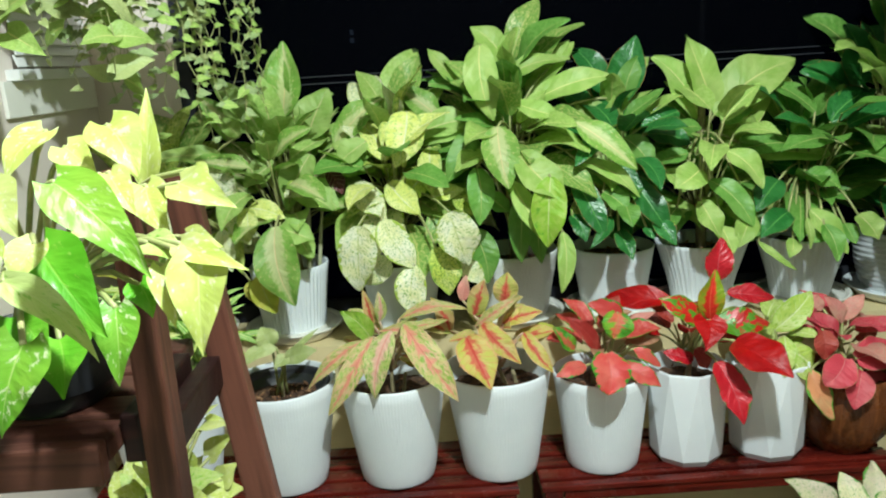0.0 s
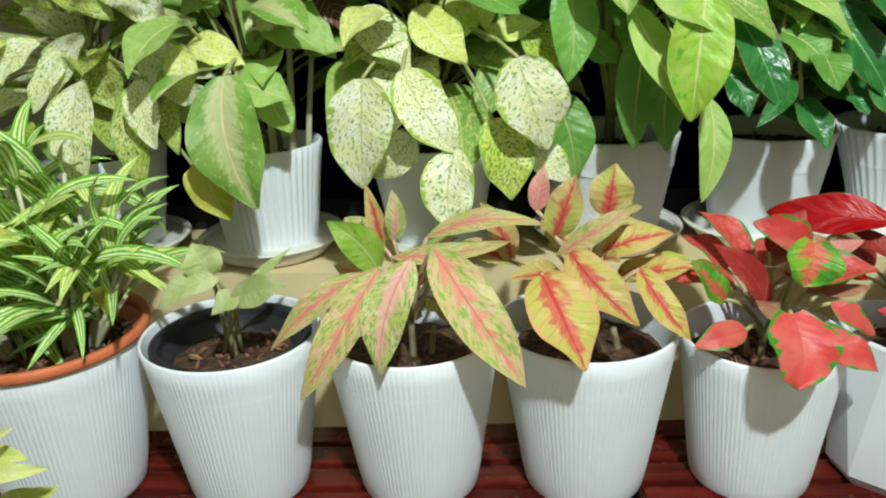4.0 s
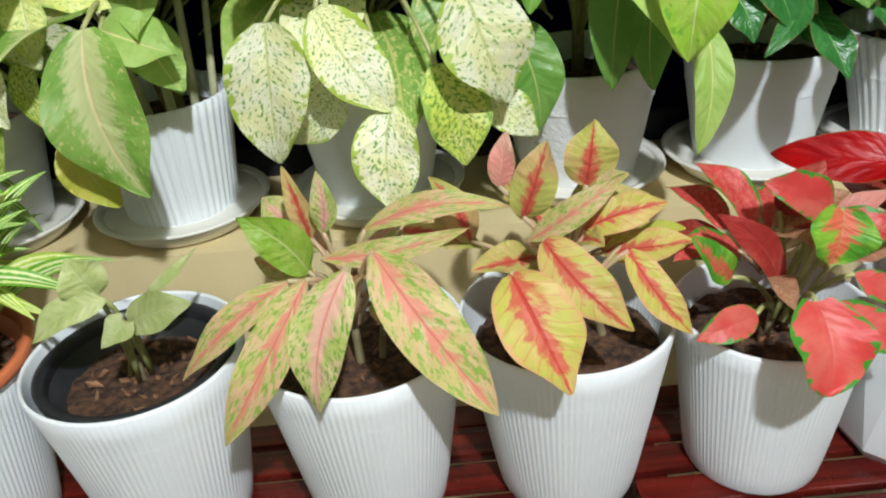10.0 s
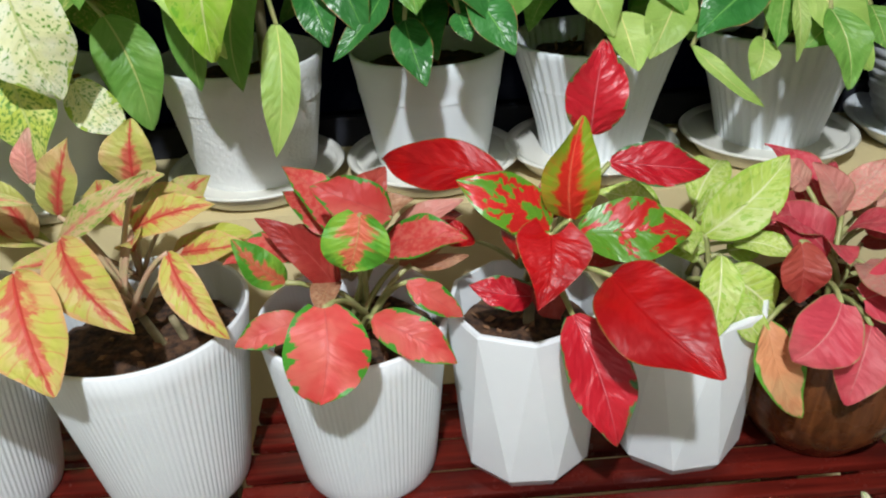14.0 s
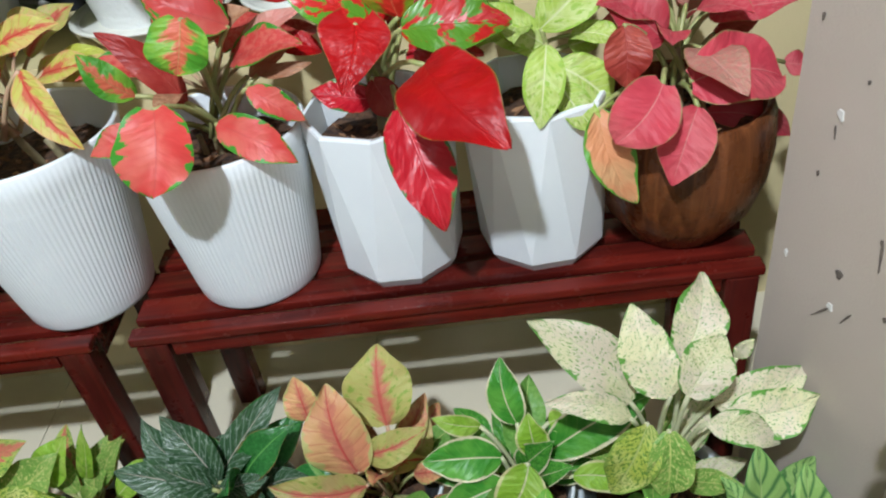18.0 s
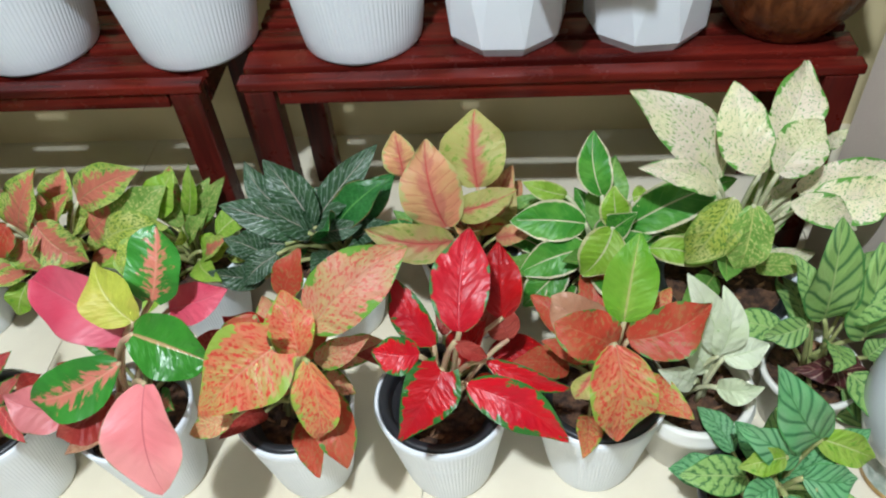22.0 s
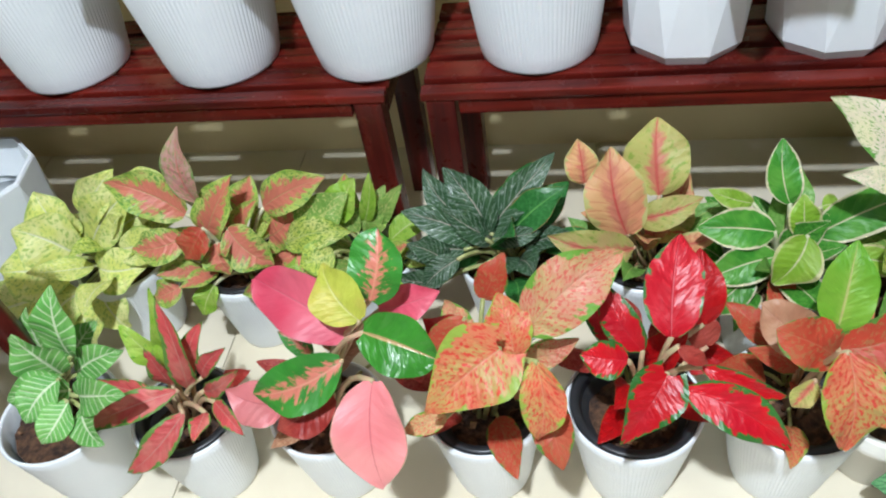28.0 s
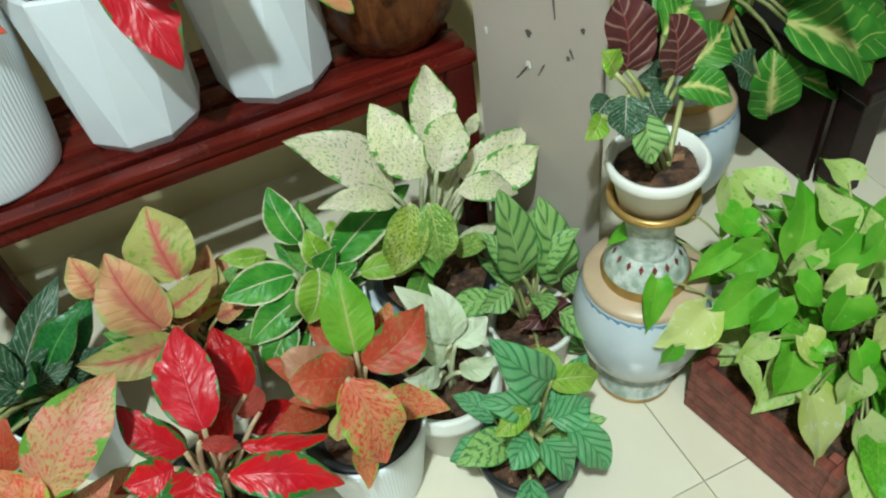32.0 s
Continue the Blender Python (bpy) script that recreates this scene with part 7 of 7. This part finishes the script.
th = potted((1.76, 1.45, 0.340), CUP, "large green plant with yellow-lined leaves on a vase", "potted plant", "plants on the vases", 0, (0.044, 0.060), 52)
leaves(th, PETIOLE, (0, 0, 0.066), [
    (0.129, -0.050, -0.172, 78, 75, 0.111, 0.101, "yellowdot"),
    (0.120, -0.050, -0.008, -9, -37, 0.249, 0.117, "yellowdot"),
    (0.166, -0.040, -0.115, -8, -30, 0.158, 0.041, "yellowdot"),
    (0.137, -0.020, -0.011, 0, -19, 0.232, 0.091, "yellowdot"),
    (0.102, 0.000, 0.000, 153, 62, 0.089, 0.092, "yellowdot"),
    (0.079, -0.020, -0.063, 159, 39, 0.071, 0.061, "yellowdot"),
    (0.089, -0.040, -0.094, 180, 44, 0.067, 0.061, "silver"),
    (0.177, 0.010, -0.031, 15, 30, 0.092, 0.098, "yellowdot"),
    (0.168, -0.040, -0.048, -6, -18, 0.200, 0.091, "yellowdot"),
    (0.150, 0.030, -0.012, 112, 67, 0.084, 0.087, "yellowdot")])
wild_leaves(th, random.Random(53), 14, (0.03, 0, 0.1), 0.2, 0.25, 0.16, ["yellowdot", "dark", "dark"], low=-10, high=70)

# ---- the slatted planter box ----
crate = thing("wooden_planter", (1.768, 1.06, 0), "dark red-brown slatted wooden planter box full of pothos", "planter", rz=11.5)
hx, hy = 0.20, 0.105
for i in range(5):
    z0 = 0.002 + i * 0.0208
    part("slat", box_bm(-hx, -hx + 0.012, -hy + 0.012, hy - 0.012, z0, z0 + 0.0180, 0.0014), CRATE_WOOD, crate)
    part("slat", box_bm(hx - 0.012, hx, -hy + 0.012, hy - 0.012, z0, z0 + 0.0180, 0.0014), CRATE_WOOD, crate)
    part("slat", box_bm(-hx, hx, -hy, -hy + 0.012, z0, z0 + 0.0180, 0.0014), CRATE_WOOD, crate)
    part("slat", box_bm(-hx, hx, hy - 0.012, hy, z0, z0 + 0.0180, 0.0014), CRATE_WOOD, crate)
for sx in (-1, 1):
    for sy in (-1, 1):
        part("corner_post", box_bm(sx * (hx - 0.018) - 0.006, sx * (hx - 0.018) + 0.006, sy * (hy - 0.018) - 0.006, sy * (hy - 0.018) + 0.006, 0, 0.106, 0.001), CRATE_WOOD, crate)
part("bottom", box_bm(-hx + 0.013, hx - 0.013, -hy + 0.013, hy - 0.013, 0.004, 0.014), CRATE_WOOD, crate)
part("soil", box_bm(-hx + 0.013, hx - 0.013, -hy + 0.013, hy - 0.013, 0.0145, 0.085, 0.004), SOIL, crate, "dark potting soil")
for sx in (-0.1, 0.0, 0.1):
    part("stem", box_bm(sx - 0.003, sx + 0.003, -0.003, 0.003, 0.085, 0.14, 0.001), PETIOLE, crate)
leaves(crate, PETIOLE, (0.0, 0.0, 0.10), [
    (-0.129, 0.152, 0.339, -139, -62, 0.073, 0.057, "pothoscream", "heart"),
    (-0.099, 0.107, 0.326, 100, 3, 0.056, 0.049, "pothoscream", "heart"),
    (-0.115, 0.061, 0.278, 41, 32, 0.090, 0.078, "pothos", "heart"),
    (-0.129, 0.106, 0.303, 108, -31, 0.031, 0.036, "pothos", "heart"),
    (-0.178, 0.163, 0.314, 127, -37, 0.040, 0.032, "pothos", "heart"),
    (-0.227, 0.193, 0.304, 146, -44, 0.046, 0.023, "pothos", "heart"),
    (-0.057, 0.032, 0.295, 155, -42, 0.065, 0.073, "pothos", "heart"),
    (-0.039, 0.064, 0.335, 82, 5, 0.043, 0.052, "pothoscream", "heart"),
    (-0.064, 0.044, 0.300, 75, 20, 0.059, 0.059, "pothoscream", "heart"),
    (-0.158, 0.109, 0.286, 157, -40, 0.068, 0.037, "pothos", "heart"),
    (-0.138, 0.086, 0.282, 144, -38, 0.053, 0.058, "pothos", "heart"),
    (-0.161, 0.068, 0.252, 163, -39, 0.078, 0.069, "pothos", "heart"),
    (-0.239, 0.144, 0.259, -153, -58, 0.072, 0.042, "pothos", "heart"),
    (-0.215, 0.091, 0.234, 160, -37, 0.074, 0.067, "neon", "heart"),
    (-0.149, 0.046, 0.243, 173, -53, 0.058, 0.058, "pothos", "heart"),
    (-0.128, 0.043, 0.255, -54, -48, 0.049, 0.044, "pothos", "heart"),
    (-0.094, -0.002, 0.241, 177, -57, 0.052, 0.074, "pothos", "heart"),
    (-0.077, 0.007, 0.260, 137, -41, 0.041, 0.045, "neon", "heart"),
    (-0.178, 0.029, 0.210, 154, -42, 0.050, 0.040, "pothoscream", "heart"),
    (-0.149, 0.007, 0.212, -79, -57, 0.052, 0.047, "neon", "heart"),
    (-0.167, 0.004, 0.198, -167, -57, 0.062, 0.073, "pothos", "heart"),
    (-0.174, -0.034, 0.164, -121, -56, 0.089, 0.075, "neon", "heart"),
    (-0.128, -0.049, 0.180, -165, -60, 0.053, 0.061, "pothoscream", "heart"),
    (-0.214, 0.035, 0.192, -88, -56, 0.061, 0.025, "pothoscream", "heart"),
    (-0.114, -0.038, 0.200, -97, -63, 0.051, 0.054, "pothos", "heart"),
    (-0.261, 0.091, 0.205, 154, -62, 0.033, 0.031, "pothos", "heart"),
    (-0.153, 0.138, 0.313, -52, -46, 0.053, 0.041, "pothos", "heart"),
    (-0.096, 0.049, 0.282, 155, -51, 0.049, 0.042, "pothoscream", "heart"),
    (-0.143, -0.018, 0.196, 95, -3, 0.035, 0.035, "pothos", "heart"),
    (-0.146, -0.082, 0.142, -127, -59, 0.070, 0.059, "pothoscream", "heart"),
    (-0.033, 0.011, 0.295, 164, -56, 0.051, 0.064, "pothos", "heart"),
    (-0.060, -0.043, 0.232, -179, -55, 0.062, 0.065, "neon", "heart"),
    (-0.083, -0.089, 0.178, -176, -54, 0.063, 0.066, "pothos", "heart")], 0.0014, 0.45)
wild_leaves(crate, random.Random(61), 56, (0.02, 0.02, 0.085), 0.22, 0.11, 0.085, ["pothos", "pothoscream", "pothos"], "heart", 0.82, 0.8, 0.0, -45, 30, PETIOLE, None, 0.18, 0.9)

# a white faceted pot standing behind the yellow plant
spare = thing("flower_pot", (-0.03, 1.50, 0), "empty white faceted pot behind the yellow plant", "pot")
up = under("pot", FACET, spare, pose(0, 0, 0, 0, 0, 10) @ Matrix.Diagonal((1.16, 1.16, 1.2, 1)))
under("bottom", lathe("bottom", [(0.001, 0.166), (0.094, 0.166), (0.096, 0.178), (0.001, 0.177)], 36, WHITE), spare, None, "white inner floor")

# chips and scuffs on the pillar
def wall_mark(y, z, w, h, turn, mat, label):
    me = bpy.data.meshes.new("wall_mark")
    bm = bmesh.new()
    ring = [bm.verts.new((w * math.cos(a) * (0.7 + 0.3 * math.sin(3 * a)), 0, h * math.sin(a))) for a in [i * 0.5236 for i in range(12)]]
    face = bm.faces.new(ring)
    ext = bmesh.ops.extrude_face_region(bm, geom=[face])
    for v in ext["geom"]:
        if isinstance(v, bmesh.types.BMVert):
            v.co.y += 0.0012
    bmesh.ops.recalc_face_normals(bm, faces=bm.faces[:])
    bm.to_mesh(me)
    bm.free()
    me.materials.append(mat)
    ob = new("wall_mark", me)
    ob.matrix_world = pose(1.8667 - 0.27 * y, y, z, 0, 0, 105.1) @ pose(0, 0, 0, 0, turn, 0)
    return tagged(ob, label, "wall mark", "marks on the pillar", "structure")


for y, z, w, h, turn, mat in (
        (1.443, 0.766, 0.004, 0.005, 0, SCUFF), (1.404, 0.678, 0.003, 0.002, 20, MARK), (1.421, 0.651, 0.002, 0.002, 0, SCUFF), (1.444, 0.609, 0.005, 0.006, 30, MARK), (1.447, 0.590, 0.0012, 0.007, 8, SCUFF),
        (1.481, 0.426, 0.003, 0.005, 10, MARK), (1.367, 0.503, 0.0016, 0.017, 6, SCUFF), (1.370, 0.518, 0.002, 0.003, 0, SCUFF), (1.407, 0.452, 0.006, 0.005, 0, SCUFF), (1.409, 0.408, 0.005, 0.005, 40, MARK),
        (1.420, 0.393, 0.0016, 0.018, -38, SCUFF), (1.388, 0.410, 0.0012, 0.012, -28, SCUFF), (1.325, 0.489, 0.004, 0.003, 20, SCUFF), (1.346, 0.445, 0.003, 0.003, 0, SCUFF), (1.341, 0.453, 0.0015, 0.006, 30, SCUFF),
        (1.458, 0.540, 0.002, 0.003, 0, SCUFF), (1.485, 0.687, 0.002, 0.004, 0, SCUFF)):
    wall_mark(y, z, w, h, turn, mat, "small chip or scuff in the wall paint")

# a low table behind the vases, its shade put into near-black wood
cab = thing("low_table", (2.38, 1.73, 0), "low wooden table behind the vases, its shade put into near-black wood", "table")
part("tabletop", box_bm(-0.40, 0.45, -0.42, 0.42, 0.20, 0.225, 0.004), SHADE_DARK_WOOD, cab)
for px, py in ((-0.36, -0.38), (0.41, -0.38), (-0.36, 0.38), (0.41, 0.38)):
    part("leg", box_bm(px - 0.025, px + 0.025, py - 0.025, py + 0.025, 0.0, 0.1995, 0.003), SHADE_DARK_WOOD, cab)
# added dark board standing in for the shaded void under the top
part("side_board", box_bm(-0.40, -0.385, -0.35, 0.35, 0.0, 0.1995, 0.002), SHADE_DARK_WOOD, cab)
box = thing("storage_box", (2.45, 1.68, 0.225), "plain pale grey box on the low table", "box")
part("body", box_bm(-0.22, 0.22, -0.25, 0.25, 0.0, 0.24, 0.006), GREYPOT, box)
part("lid", box_bm(-0.225, 0.225, -0.255, 0.255, 0.241, 0.262, 0.004), GREYPOT, box)


# a small far light in the night outside
far = thing("far_light", (0.195, 3.585, 1.36), "two tiny pale far lights in the night outside", "far light")
for dz in (0.0, 0.035):
    part("light", box_bm(-0.008, 0.008, -0.004, 0.004, dz, dz + 0.022, 0.001), FAR_LIGHT, far)

# ---- floor tiles ----
TW, TX0, TY0 = 0.575, 0.357, 1.02
tile_me = {}
for i in range(-6, 8):
    for j in range(-8, 3):
        x0, y0 = TX0 + i * TW, TY0 + j * TW
        x1, y1 = min(x0 + TW, 4.2), min(y0 + TW, 2.2)
        x0, y0 = max(x0, -2.6), max(y0, -3.0)
        if x1 - x0 < 0.02 or y1 - y0 < 0.02:
            continue
        key = (round(x1 - x0, 3), round(y1 - y0, 3))
        if key not in tile_me:
            bm = box_bm(0.0008, key[0] - 0.0008, 0.0008, key[1] - 0.0008, -0.0044, 0.0, 0.0006)
            tile_me[key] = bpy.data.meshes.new("tile")
            bm.to_mesh(tile_me[key])
            bm.free()
            tile_me[key].materials.append(TILE)
        under("tile", tile_me[key], floor, Matrix.Translation((x0, y0, 0)))
